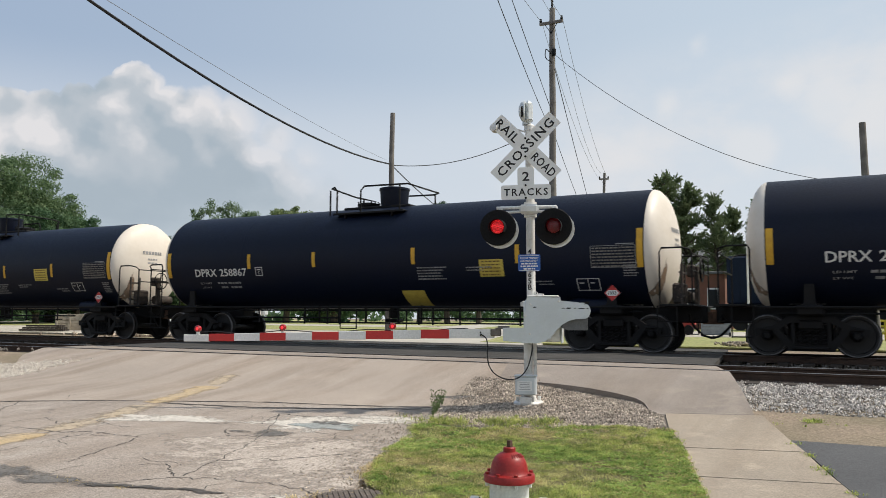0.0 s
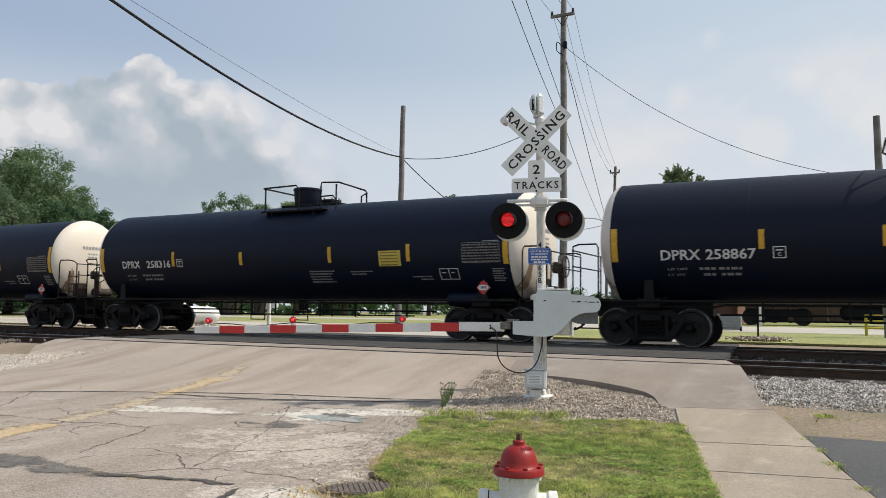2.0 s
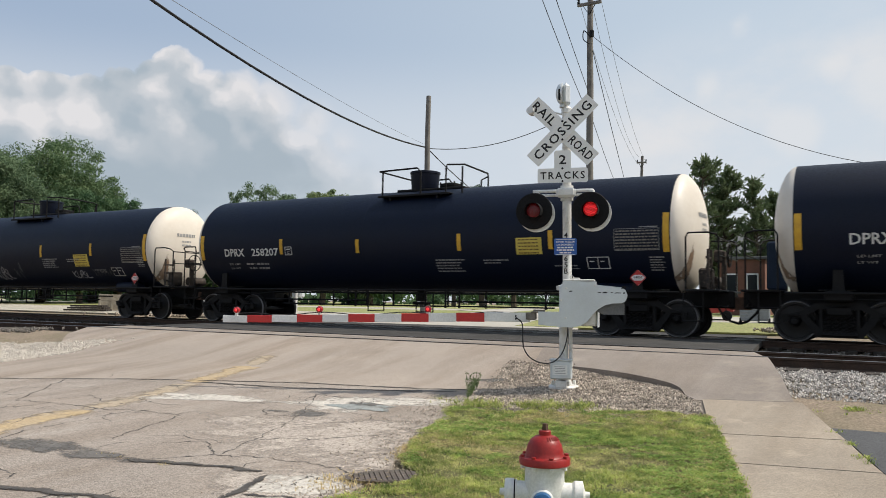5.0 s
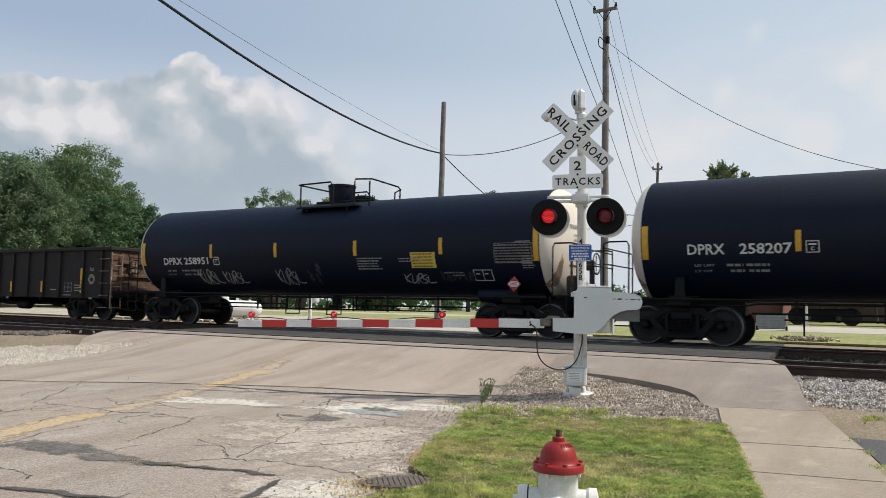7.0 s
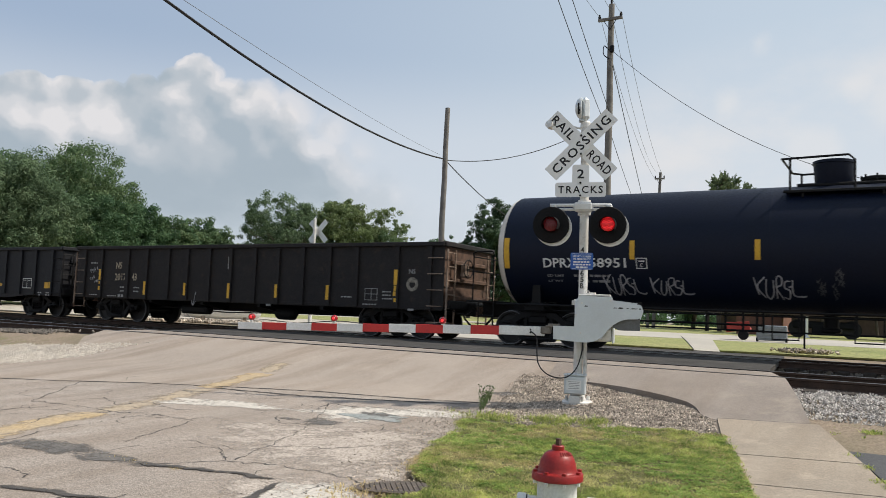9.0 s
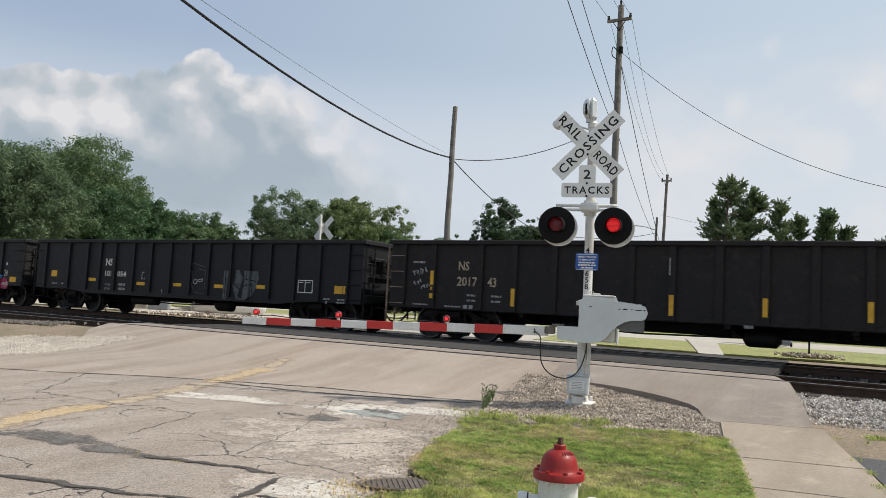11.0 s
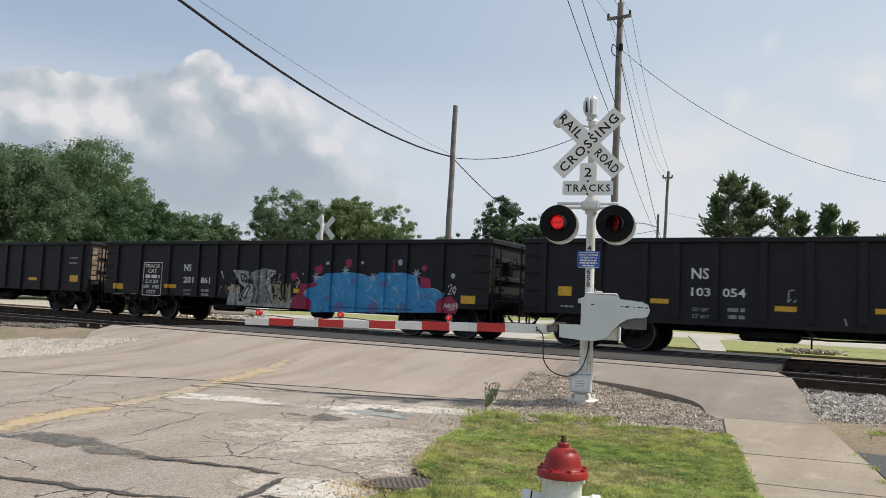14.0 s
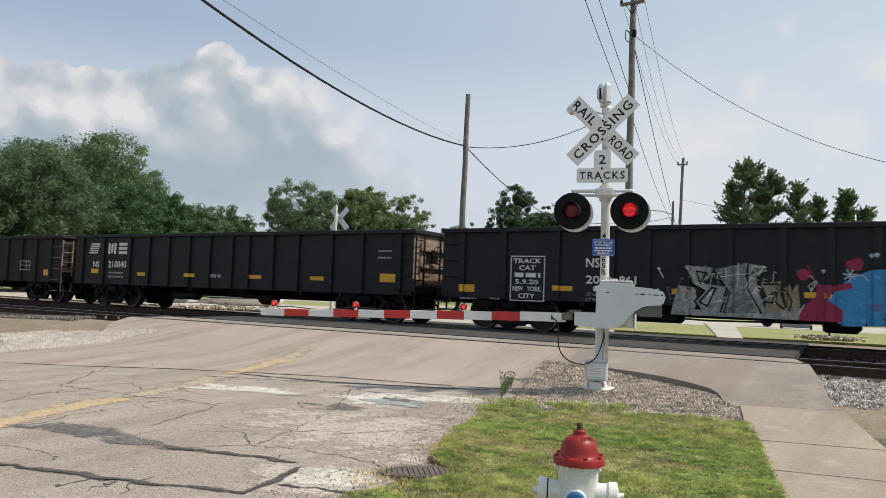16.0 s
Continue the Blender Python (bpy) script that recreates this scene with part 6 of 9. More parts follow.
marks(gon_g, [(-0.1, -0.07, 1.93, 2.34), (1.6, 1.8, 0.77, 0.84), (7.0, 7.2, 0.8, 0.86)], "worn_letter", "paint_mark")
part("stencil_box", frame_box(5.47, 5.93, 1.06, 1.41, 0.018), "worn_letter", gon_g)
part("round_mark", Geo().lathe([(0.1, 0.0), (0.2, 0.0)], 24, Matrix.Translation((7.13, -1.435, 1.55)) @ CROSS, closed=True), "cream_worn", gon_g, "worn cream round emblem")
part("mark_bar", panel(6.98, 7.28, 1.6, 1.68), "cream_worn", gon_g)
side_mark(gon_g, "NS", 7.0, 7.22, 1.85, 0.13, "worn_letter")
part("small_print", bars(((-5.6, 1.22, 0.3, 0.05), (-5.6, 1.08, 0.3, 0.05), (-4.85, 1.22, 0.3, 0.05), (-4.85, 1.08, 0.3, 0.05), (-7.4, 2.1, 0.4, 0.06), (-7.35, 0.92, 0.5, 0.04), (-6.3, 0.9, 0.5, 0.04), (-5.7, 0.88, 0.3, 0.1),
                          (4.6, 1.12, 0.4, 0.04), (6.1, 1.3, 0.3, 0.04), (6.1, 1.2, 0.3, 0.04), (6.1, 1.1, 0.36, 0.04), (5.4, 0.92, 0.5, 0.04)), 3, curved=False), "worn_letter", gon_g)
for pts in ([(-1.62, 1.15), (-1.72, 0.7)], [(-1.8, 0.86), (-1.73, 0.68), (-1.6, 0.84)]):
    chalk("spray_white", 0.022, pts, gon_g)
hand = random.Random(5)
for x0, z0, n, w, h in ((-7.4, 1.74, 4, 0.13, 0.16), (-7.35, 1.48, 3, 0.1, 0.12), (-7.1, 1.36, 4, 0.09, 0.1)):
    # handwriting that cannot be read
    for k in range(n):
        pts = [(x0 + w * (k + hand.uniform(0.0, 0.8)), z0 + 0.03 * k + h * q + hand.uniform(-0.02, 0.02)) for q in (0.0, 0.95, 0.5, 0.9, 0.05)]
        chalk("spray_white", 0.016, pts, gon_g)
gon_i = gondola(-101.5, "gondola_black", "black gondola car with deep belly sides and yellow marks", POSTS_I, 0.13)
for word, x0, x1 in (("103", -3.84, -3.4), ("054", -3.13, -2.63)):
    side_mark(gon_i, word, x0, x1, 1.38, 0.2)
side_mark(gon_i, "NS", -3.84, -3.44, 1.78, 0.26)
for text, x0, x1, z in (("LD LMT", -3.8, -3.42, 1.03), ("LT WT", -3.8, -3.42, 0.87)):
    side_mark(gon_i, text, x0, x1, z, 0.085, "worn_letter")
part("small_print", bars(((-3.02, 1.05, 0.38, 0.085), (-3.0, 0.89, 0.36, 0.085), (-7.1, 1.0, 0.36, 0.05), (-6.5, 1.0, 0.18, 0.05), (6.73, 0.92, 0.25, 0.05), (6.82, 0.8, 0.06, 0.09), (7.27, 0.92, 0.33, 0.045), (7.24, 0.83, 0.4, 0.05)), 6, curved=False), "worn_letter", gon_i)
marks(gon_i, [(-7.19, -6.82, 1.29, 1.53), (7.14, 7.62, 1.12, 1.36)] + [(x0, x1, z, z + 0.115) for x0, x1, z in ((-4.8, -4.36, 1.18), (-2.01, -1.56, 1.1), (-0.05, 0.36, 1.12), (1.98, 2.4, 1.13), (3.92, 4.3, 1.17))])
part("stencil_box", frame_box(5.68, 6.28, 1.1, 1.5, cross=False), "white_letter", gon_i)
chalk("white_letter", 0.02, [(5.98, 1.1), (5.98, 1.5)], gon_i)
chalk("white_letter", 0.02, [(5.72, 1.42), (5.9, 1.42)], gon_i)
chalk("white_letter", 0.02, [(6.03, 1.42), (6.2, 1.42)], gon_i)
for pts in ([(-1.6, 1.58), (-1.72, 1.56), (-1.74, 1.3), (-1.68, 1.38)], [(-1.62, 1.3), (-1.58, 1.36)], [(0.97, 1.3), (1.05, 1.4), (1.15, 1.36), (1.13, 1.26), (1.03, 1.23), (0.97, 1.3)], [(1.15, 1.36), (1.42, 1.42), (1.4, 1.34), (1.15, 1.3)],
            [(1.02, 0.62), (1.15, 0.58)], [(-0.62, 1.0), (-0.58, 0.85)]):
    chalk("spray_white", 0.026, pts, gon_i)
for pts in ([(0.85, 1.7), (0.95, 1.45), (0.88, 1.2), (1.05, 0.95), (1.45, 0.9), (1.62, 1.1), (1.6, 1.72)], [(1.2, 1.75), (1.55, 1.68)], [(0.9, 1.95), (1.5, 1.82)]):
    chalk("spray_faint", 0.03, pts, gon_i)
for outline in ([(2.42, 0.78), (2.4, 1.7), (2.5, 1.74), (2.55, 1.3), (2.62, 1.74), (2.7, 1.68), (2.64, 0.76)], [(2.84, 1.2), (2.95, 1.74), (3.12, 1.76), (3.18, 1.62), (3.3, 1.5), (3.1, 0.9), (3.28, 0.78), (3.05, 0.76)],
                [(3.3, 1.74), (3.95, 1.72), (4.0, 1.5), (3.9, 1.2), (3.75, 0.95), (3.5, 0.76), (3.28, 0.78), (3.32, 1.2)]):
    spray("graffiti_faint", "dull grey sprayed shape", 0.002, outline, "spray_painting", gon_i)
for pts in ([(2.95, 1.7), (2.9, 1.3), (3.2, 1.1), (3.15, 0.75)], [(3.3, 1.72), (3.35, 1.2), (3.7, 1.3), (3.75, 1.0)], [(3.55, 1.7), (3.5, 1.45), (3.9, 1.4)], [(2.5, 1.7), (2.52, 0.8)]):
    chalk("lamp_black", 0.03, pts, gon_i)
gon_j = gondola(-118.85, "gondola_black", "black gondola car with a large blue, pink and silver spray painting", POSTS_J, 0.0, "iron_black", "gondola_brown")
for word, x0, x1 in (("201", -3.86, -3.36), ("861", -2.99, -2.55)):
    side_mark(gon_j, word, x0, x1, 1.3, 0.21)
side_mark(gon_j, "NS", -3.86, -3.50, 1.71, 0.24)
for text, x0, x1, z in (("LD LMT", -3.84, -3.46, 1.0), ("LT WT", -3.84, -3.46, 0.86)):
    side_mark(gon_j, text, x0, x1, z, 0.08, "worn_letter")
part("small_print", bars(((-2.95, 1.02, 0.36, 0.08), (-2.92, 0.88, 0.34, 0.08), (-7.5, 0.8, 0.45, 0.04), (-6.6, 0.82, 0.3, 0.04)), 8, curved=False), "worn_letter", gon_j)
marks(gon_j, [(7.3, 7.75, 0.98, 1.2)])
marks(gon_j, [(-7.55, -7.1, 1.0, 1.2)] + [(x - 0.28, x + 0.28, 1.1, 1.23) for x in (-4.5, -1.4, 1.5)])
part("chalk_frame", frame_box(-6.0, -5.0, 0.8, 2.0, 0.025, False), "white_letter", gon_j)
for k, (word, ln) in enumerate((("TRACK", 0.85), ("CAT", 0.5), (None, 0.75), ("5.9.20", 0.7), ("NEW YORK", 0.85), ("CITY", 0.5))):
    z = 1.80 - 0.185 * k
    if word:
        side_words(gon_j, word, -5.5 - ln / 2, z, 0.13, ln)
    else:
        part("chalk_bar", bars(((-5.5 - ln / 2, z, ln, 0.12),), 12, curved=False), "white_letter", gon_j)


spray("graffiti_blue", "large blue sprayed lettering shape", 0.0, [(1.95, 0.52), (2.0, 1.47), (2.29, 1.62), (2.49, 1.72), (3.32, 1.78), (3.77, 1.75), (4.21, 1.64), (4.53, 1.78), (5.36, 1.8), (5.8, 1.72), (5.95, 1.37), (6.4, 1.38), (6.77, 1.25), (6.65, 0.7)])
spray("graffiti_blue", "large blue sprayed lettering shape", 0.0, [(1.89, 0.57), (1.69, 1.07), (1.85, 1.27), (2.16, 1.34), (2.19, 1.62), (2.46, 1.67), (2.77, 1.71), (2.77, 0.61)])
spray("graffiti_pink", "crimson sprayed cloud", 0.003, [(1.11, 0.61), (1.15, 0.86), (1.45, 1.14), (1.48, 1.41), (1.78, 1.39), (1.8, 1.25), (1.69, 1.07), (1.98, 0.86), (1.98, 0.6)])
spray("graffiti_pink", "crimson sprayed cloud", 0.003, [(1.74, 1.33), (1.89, 1.41), (2.14, 1.46), (2.17, 1.34), (1.83, 1.25)])
spray("graffiti_pink", "crimson sprayed cloud", 0.003, [(5.95, 1.7), (6.27, 1.64), (6.33, 1.38), (5.97, 1.36)])
spray("graffiti_pink", "crimson sprayed cloud", 0.003, [(6.52, 0.9), (6.63, 1.08), (6.98, 1.18), (7.25, 0.93), (7.16, 0.68), (6.55, 0.71)])
spray("graffiti_silver", "silver sprayed lettering shape", 0.003, [(-1.69, 0.62), (-1.65, 0.73), (1.15, 0.88), (1.11, 0.61)])
spray("graffiti_silver", "silver sprayed lettering shape", 0.003, [(-1.53, 1.31), (-1.17, 1.28), (-1.06, 0.95), (-1.18, 0.66), (-1.69, 0.64)])
spray("graffiti_steel", "dull grey sprayed lettering shape", 0.005, [(-0.69, 1.7), (0.04, 1.87), (-0.02, 1.59), (0.07, 1.29), (0.38, 0.73), (-0.58, 0.69), (-0.34, 1.21)])
spray("graffiti_silver", "silver sprayed lettering shape", 0.007, [(-1.36, 1.79), (-0.73, 1.74), (-0.8, 1.51), (-1.01, 1.38), (-0.36, 1.29), (-0.52, 0.73), (-1.01, 0.77), (-1.15, 0.95), (-0.93, 1.18), (-1.2, 1.34)])
spray("graffiti_silver", "silver sprayed lettering shape", 0.007, [(0.06, 1.84), (0.36, 1.8), (0.45, 1.68), (0.25, 1.55), (0.25, 1.29), (0.41, 0.83), (0.25, 0.7), (0.05, 1.29)])
spray("graffiti_gold", "dull gold sprayed lettering shape", 0.007, [(0.33, 1.42), (0.76, 1.45), (0.72, 1.22), (0.86, 0.81), (0.4, 0.71), (0.46, 1.09)])
spray("graffiti_gold", "dull gold sprayed lettering shape", 0.007, [(0.82, 1.29), (0.93, 1.39), (0.97, 1.23), (1.09, 1.42), (1.15, 0.9), (0.9, 0.77)])
stroke("lamp_black", 0.045, [(-1.36, 1.78), (-1.18, 1.34), (-0.91, 1.2), (-1.13, 0.95), (-1.0, 0.77)])
stroke("lamp_black", 0.04, [(-1.11, 1.66), (-0.87, 1.61), (-1.01, 1.37), (-1.11, 1.66)])
stroke("lamp_black", 0.04, [(-1.03, 0.94), (-0.74, 1.28), (-0.66, 1.26), (-0.84, 0.85), (-1.03, 0.94)])
stroke("lamp_black", 0.04, [(-0.39, 1.28), (-0.54, 0.73)])
stroke("lamp_black", 0.035, [(0.04, 1.84), (0.05, 1.27), (0.34, 0.73)])
stroke("lamp_black", 0.035, [(0.4, 1.66), (0.25, 1.55), (0.27, 1.23)])
stroke("lamp_black", 0.04, [(0.39, 1.38), (0.72, 1.39), (0.61, 1.01), (0.84, 0.83)])
stroke("lamp_black", 0.035, [(0.53, 1.15), (0.63, 1.24), (0.57, 0.97), (0.46, 0.98), (0.53, 1.15)])
stroke("lamp_black", 0.03, [(0.84, 1.27), (0.98, 1.02), (0.92, 0.81)])
stroke("lamp_black", 0.03, [(-0.32, 1.19), (-0.44, 0.71)])
stroke("white_letter", 0.02, [(-0.93, 0.93), (-0.75, 1.2), (-0.86, 0.89), (-0.93, 0.93)])
stroke("white_letter", 0.016, [(-0.56, 1.53), (-0.29, 1.57), (0.04, 1.61)])
stroke("white_letter", 0.016, [(-0.17, 1.86), (-0.18, 1.28)])
stroke("white_letter", 0.014, [(-0.43, 1.73), (-0.41, 1.49)])
stroke("white_letter", 0.014, [(0.12, 1.78), (0.4, 1.76)])
stroke("white_letter", 0.014, [(-1.33, 1.25), (-1.21, 1.04), (-1.34, 0.94)])
stroke("white_letter", 0.02, [(1.11, 0.74), (1.22, 0.95)])
stroke("white_letter", 0.014, [(1.33, 1.59), (1.48, 1.45), (1.37, 1.26), (1.3, 1.36), (1.44, 1.49), (1.35, 1.24)])
stroke("graffiti_pale", 0.022, [(2.11, 1.57), (2.35, 1.62), (2.47, 1.49)])
stroke("graffiti_pale", 0.022, [(2.82, 1.33), (3.01, 1.0)])
stroke("graffiti_pale", 0.022, [(3.35, 1.58), (3.56, 1.35)])
stroke("graffiti_pale", 0.02, [(3.19, 1.22), (3.21, 0.99)])
stroke("graffiti_pale", 0.022, [(3.77, 1.73), (4.02, 1.69)])
stroke("graffiti_pale", 0.022, [(4.26, 1.43), (4.21, 1.3), (4.07, 1.24)])
stroke("graffiti_pale", 0.018, [(4.17, 1.07), (4.55, 0.88)])
stroke("graffiti_pale", 0.022, [(4.79, 1.7), (4.92, 1.56), (4.84, 1.46)])
stroke("graffiti_pale", 0.022, [(4.98, 1.38), (5.18, 1.28), (5.29, 1.06), (5.24, 0.75)])
stroke("graffiti_pale", 0.022, [(5.03, 1.74), (5.36, 1.76)])
stroke("graffiti_pale", 0.022, [(5.81, 1.67), (5.88, 1.32), (5.94, 1.02)])
stroke("graffiti_pale", 0.022, [(6.33, 1.37), (6.56, 1.34), (6.75, 1.23)])
stroke("graffiti_pale", 0.02, [(6.34, 1.03), (6.53, 0.83)])
stroke("graffiti_blue_dark", 0.02, [(5.98, 0.85), (6.23, 0.84), (6.24, 0.98)])
stroke("graffiti_blue_dark", 0.02, [(2.74, 0.71), (3.84, 0.72), (5.72, 0.75)])
stroke("graffiti_pink", 0.03, [(2.27, 2.0), (2.32, 1.74)])
stroke("graffiti_pink", 0.03, [(5.02, 2.17), (5.03, 1.81)])
stroke("graffiti_pink", 0.02, [(1.28, 1.81), (1.43, 1.48)])
stroke("white_letter", 0.02, [(6.89, 1.42), (6.98, 1.5), (7.0, 1.4), (6.9, 1.21), (7.01, 1.24)])
stroke("white_letter", 0.02, [(7.09, 1.45), (7.04, 1.33), (7.09, 1.23), (7.14, 1.36), (7.09, 1.45)])
stroke("white_letter", 0.022, [(6.77, 0.82), (6.81, 0.96), (6.87, 0.85), (6.92, 0.96), (6.94, 0.83)])
stroke("white_letter", 0.022, [(6.97, 0.95), (6.99, 0.83)])
stroke("white_letter", 0.022, [(7.07, 0.97), (7.03, 0.91), (7.08, 0.87), (7.05, 0.82)])
stroke("white_letter", 0.022, [(7.11, 0.98), (7.12, 0.83)])
stroke("white_letter", 0.022, [(7.11, 0.9), (7.18, 0.92), (7.18, 0.98), (7.19, 0.84)])
stroke("white_letter", 0.018, [(6.87, 0.78), (7.1, 0.8)])
for mat, x, z, r in (("graffiti_pink", 1.2, 1.61, 0.13), ("graffiti_pink", 2.24, 1.84, 0.13), ("graffiti_pink", 2.15, 1.83, 0.12), ("graffiti_pink", 3.37, 2.05, 0.14), ("graffiti_pink", 6.07, 1.93, 0.09), ("graffiti_pale", 5.24, 2.09, 0.09), ("graffiti_pale", 7.02, 1.73, 0.07), ("graffiti_pale", 1.6, 1.69, 0.045), ("graffiti_pale", 2.62, 2.04, 0.05), ("graffiti_pale", 2.52, 2.03, 0.05), ("graffiti_pale", 3.87, 2.07, 0.05)):
    spray(mat, "", 0.002, [(x + r * math.cos(a) * (1 + 0.15 * math.sin(3 * a)), z + r * math.sin(a)) for a in spread(0, 6.28, 15)[:-1]], "spray_dot")
for x, z in ((2.11, 1.61), (3.26, 1.83), (4.28, 1.63), (5.81, 1.77)):
    for k in range(7):
        a = 0.2 + k * 0.9
        stroke("graffiti_pale", 0.03, [(x - 0.03 * math.cos(a), z - 0.03 * math.sin(a)), (x + 0.13 * math.cos(a), z + 0.13 * math.sin(a))])
for x, z, r in ((3.05, 0.72, 0.2), (3.6, 1.5, 0.12), (4.35, 0.75, 0.22), (4.7, 1.45, 0.13), (5.35, 0.8, 0.18), (2.62, 0.95, 0.12), (6.2, 1.15, 0.1)):
    spray("graffiti_mauve", "", 0.004, [(x + r * math.cos(a) * (1 + 0.25 * math.sin(2 * a)), z + r * 0.8 * math.sin(a)) for a in spread(0, 6.28, 15)[:-1]], "spray_dot")
loose = random.Random(77)
for k in range(46):
    x, z, a, ln = loose.uniform(-2.1, 0.8), loose.uniform(0.92, 1.6), loose.gauss(1.3, 0.5), loose.uniform(0.1, 0.34)
    stroke(("white_letter", "lamp_black", "graffiti_steel")[k % 3], loose.uniform(0.01, 0.024), [(x, z), (x + ln * math.cos(a), z + ln * math.sin(a)), (x + ln * math.cos(a) + 0.06, z + ln * math.sin(a) - 0.03)])
gon_k = gondola(-136.2, "gondola_black", "clean black gondola car with a white emblem and yellow marks", POSTS_K, 0.0, "iron_black", "rusty_light")
side_mark(gon_k, "NS", -7.0, -6.6, 1.48, 0.24)
side_words(gon_k, "210840", -6.05, 1.48, 0.26, 1.15)
for k in range(5):
    part("emblem_bar", panel(-7.3 + 0.03 * k, -6.75 + 0.03 * k, 2.02 + 0.085 * k, 2.075 + 0.085 * k), "white_letter", gon_k)
for a in ((-6.1, -5.98, 2.0, 2.42), (-5.92, -5.8, 2.05, 2.4), (-5.74, -5.62, 2.0, 2.42), (-5.45, -4.95, 2.0, 2.11), (-5.45, -4.95, 2.16, 2.27), (-5.45, -4.95, 2.32, 2.43)):
    part("emblem_block", panel(*a), "white_letter", gon_k)
marks(gon_k, [(-7.1, -6.65, 1.25, 1.42), (7.0, 7.6, 1.2, 1.45)] + [(x - 0.28, x + 0.28, 1.2, 1.32) for x in (-4.0, -1.4, 1.84, 4.54)])
part("small_print", bars(((-6.0, 1.25, 0.9, 0.07), (-6.0, 1.1, 0.9, 0.07), (6.9, 2.1, 0.5, 0.05), (6.9, 1.9, 0.5, 0.05), (-0.3, 1.2, 0.5, 0.12)), 9, curved=False), "worn_letter", gon_k)
gon_l = gondola(-153.55, "gondola_brown", "dark brown gondola car with small yellow marks", 15, 0.0, "rusty_light")
marks(gon_l, [(7.0, 7.45, 1.1, 1.35), (-7.4, -6.9, 1.1, 1.3)])
part("stencil_box", frame_box(5.4, 6.0, 1.3, 1.7), "white_letter", gon_l)


# ---- poles and wires ----
def wood_pole(x, y, top, r, lean, label, arms=()):
    z = land_z(x, y)
    p = thing("utility_pole", label, "utility pole", pose(x, y, z, lean[0], lean[1], 0), "utility poles")
    h = top - z
    part("shaft", Geo().tube([(0.01 * math.sin(k * 2.1), 0.01 * math.cos(k * 1.7), -0.4 + (h + 0.4) * k / 10) for k in range(11)], [r * (1.15 - 0.35 * k / 10) for k in range(11)], 14), "pole_wood", p)
    for dz, w in arms:
        a = part("crossarm", Geo().box((0, -r * 0.9, h - dz), (w, 0.1, 0.12), 0.01), "pole_wood", p)
        for s in (-1, 1):
            part("brace", Geo().rod((s * w * 0.3, -r, h - dz), (0, -r, h - dz - 0.45), 0.015, n=6), "iron_black", a)
            part("insulator", Geo().lathe([(0.03, 0.0), (0.06, 0.03), (0.06, 0.08), (0.04, 0.1), (0.045, 0.16), (0.0, 0.18)], 10, Matrix.Translation((s * w * 0.45, -r * 0.9, h - dz + 0.06))), "iron_black", a)
    return p


wood_pole(-15.5, 25.7, 9.37, 0.115, (0.0, 0.5), "weathered grey wooden pole cut off above its cable")
up = wood_pole(-10.53, 30.2, 14.3, 0.145, (0.0, 0.0), "tall weathered wooden power pole with a short crossarm", ((0.65, 1.0),))
part("insulator", Geo().lathe([(0.035, 0.0), (0.05, 0.2), (0.03, 0.25), (0.06, 0.3), (0.03, 0.4), (0.0, 0.42)], 10, Matrix.Translation((0, 0, 13.5))), "iron_black", up)
part("cable_bracket", Geo().tube(smooth_line([(0, -0.15, 11.55), (-0.2, -0.2, 11.75), (-0.22, -0.2, 11.4), (0, -0.15, 11.2)], 5), 0.02, 6).box((0.12, -0.15, 11.6), (0.16, 0.12, 0.3), 0.03), "iron_black", up)
wood_pole(-16.95, 59.65, 12.9, 0.125, (0, 1.6), "distant leaning wooden power pole with a crossarm", ((0.5, 0.75),))
stub = wood_pole(-17.35, 59.5, 9.6, 0.1, (0, 0.6), "short grey wooden pole with a street lamp on an arm")
lamp_arm = part("lamp_arm", Geo().tube([(0, 0, 7.6), (-0.8, -0.1, 7.85), (-1.6, -0.2, 7.95)], 0.035, 8), "bare_metal", stub)
part("lamp_head", Geo().box((-1.85, -0.2, 7.93), (0.6, 0.26, 0.12), 0.05), "bare_metal", lamp_arm)
wood_pole(0.76, 30.0, 8.25, 0.135, (0, -1.4), "brown wooden pole cut off short beyond the tracks")


def wire(a, b, sag, r, mat="wire", label="black overhead wire", n=28):
    a, b = Vector(a), Vector(b)
    pts = [a.lerp(b, t) - Vector((0, 0, sag * 4 * t * (1 - t))) for t in spread(0, 1, n)]
    tagged(part("overhead_wire", Geo().tube(pts, r, 6), mat), label, "wire", "overhead wires")


LINE = ("thin grey power wire overhead", "black telephone wire between poles", "black service wire across the tracks")
wire((-6.88, -9.0, 10.04), (-15.53, 25.66, 7.39), 1.85, 0.028, "wire", "thick black overhead cable slung to a wooden pole")
wire((-3.0, -9.0, 5.1), (-15.6, 25.6, 7.53), 0.45, 0.0045, "wire_grey", "thin grey overhead wire beside the cable")
wire((-15.5, 25.7, 7.35), (-10.5, 30.1, 9.6), 0.62, 0.016, "wire", LINE[2])
wire((-15.5, 25.7, 7.4), (-18.5, 41.0, 6.3), 0.35, 0.02, "wire", LINE[2])
wire((-18.5, 41.0, 6.3), (-17.2, 59.4, 8.4), 0.4, 0.02, "wire", LINE[2])
wire((-10.4, 30.2, 12.3), (0.6, 30.0, 6.1), 1.08, 0.011, "wire", "black wire that sags from the power pole")
wire((0.66, 30.0, 6.1), (30.0, 32.0, 7.0), 0.8, 0.016, "wire", LINE[2])
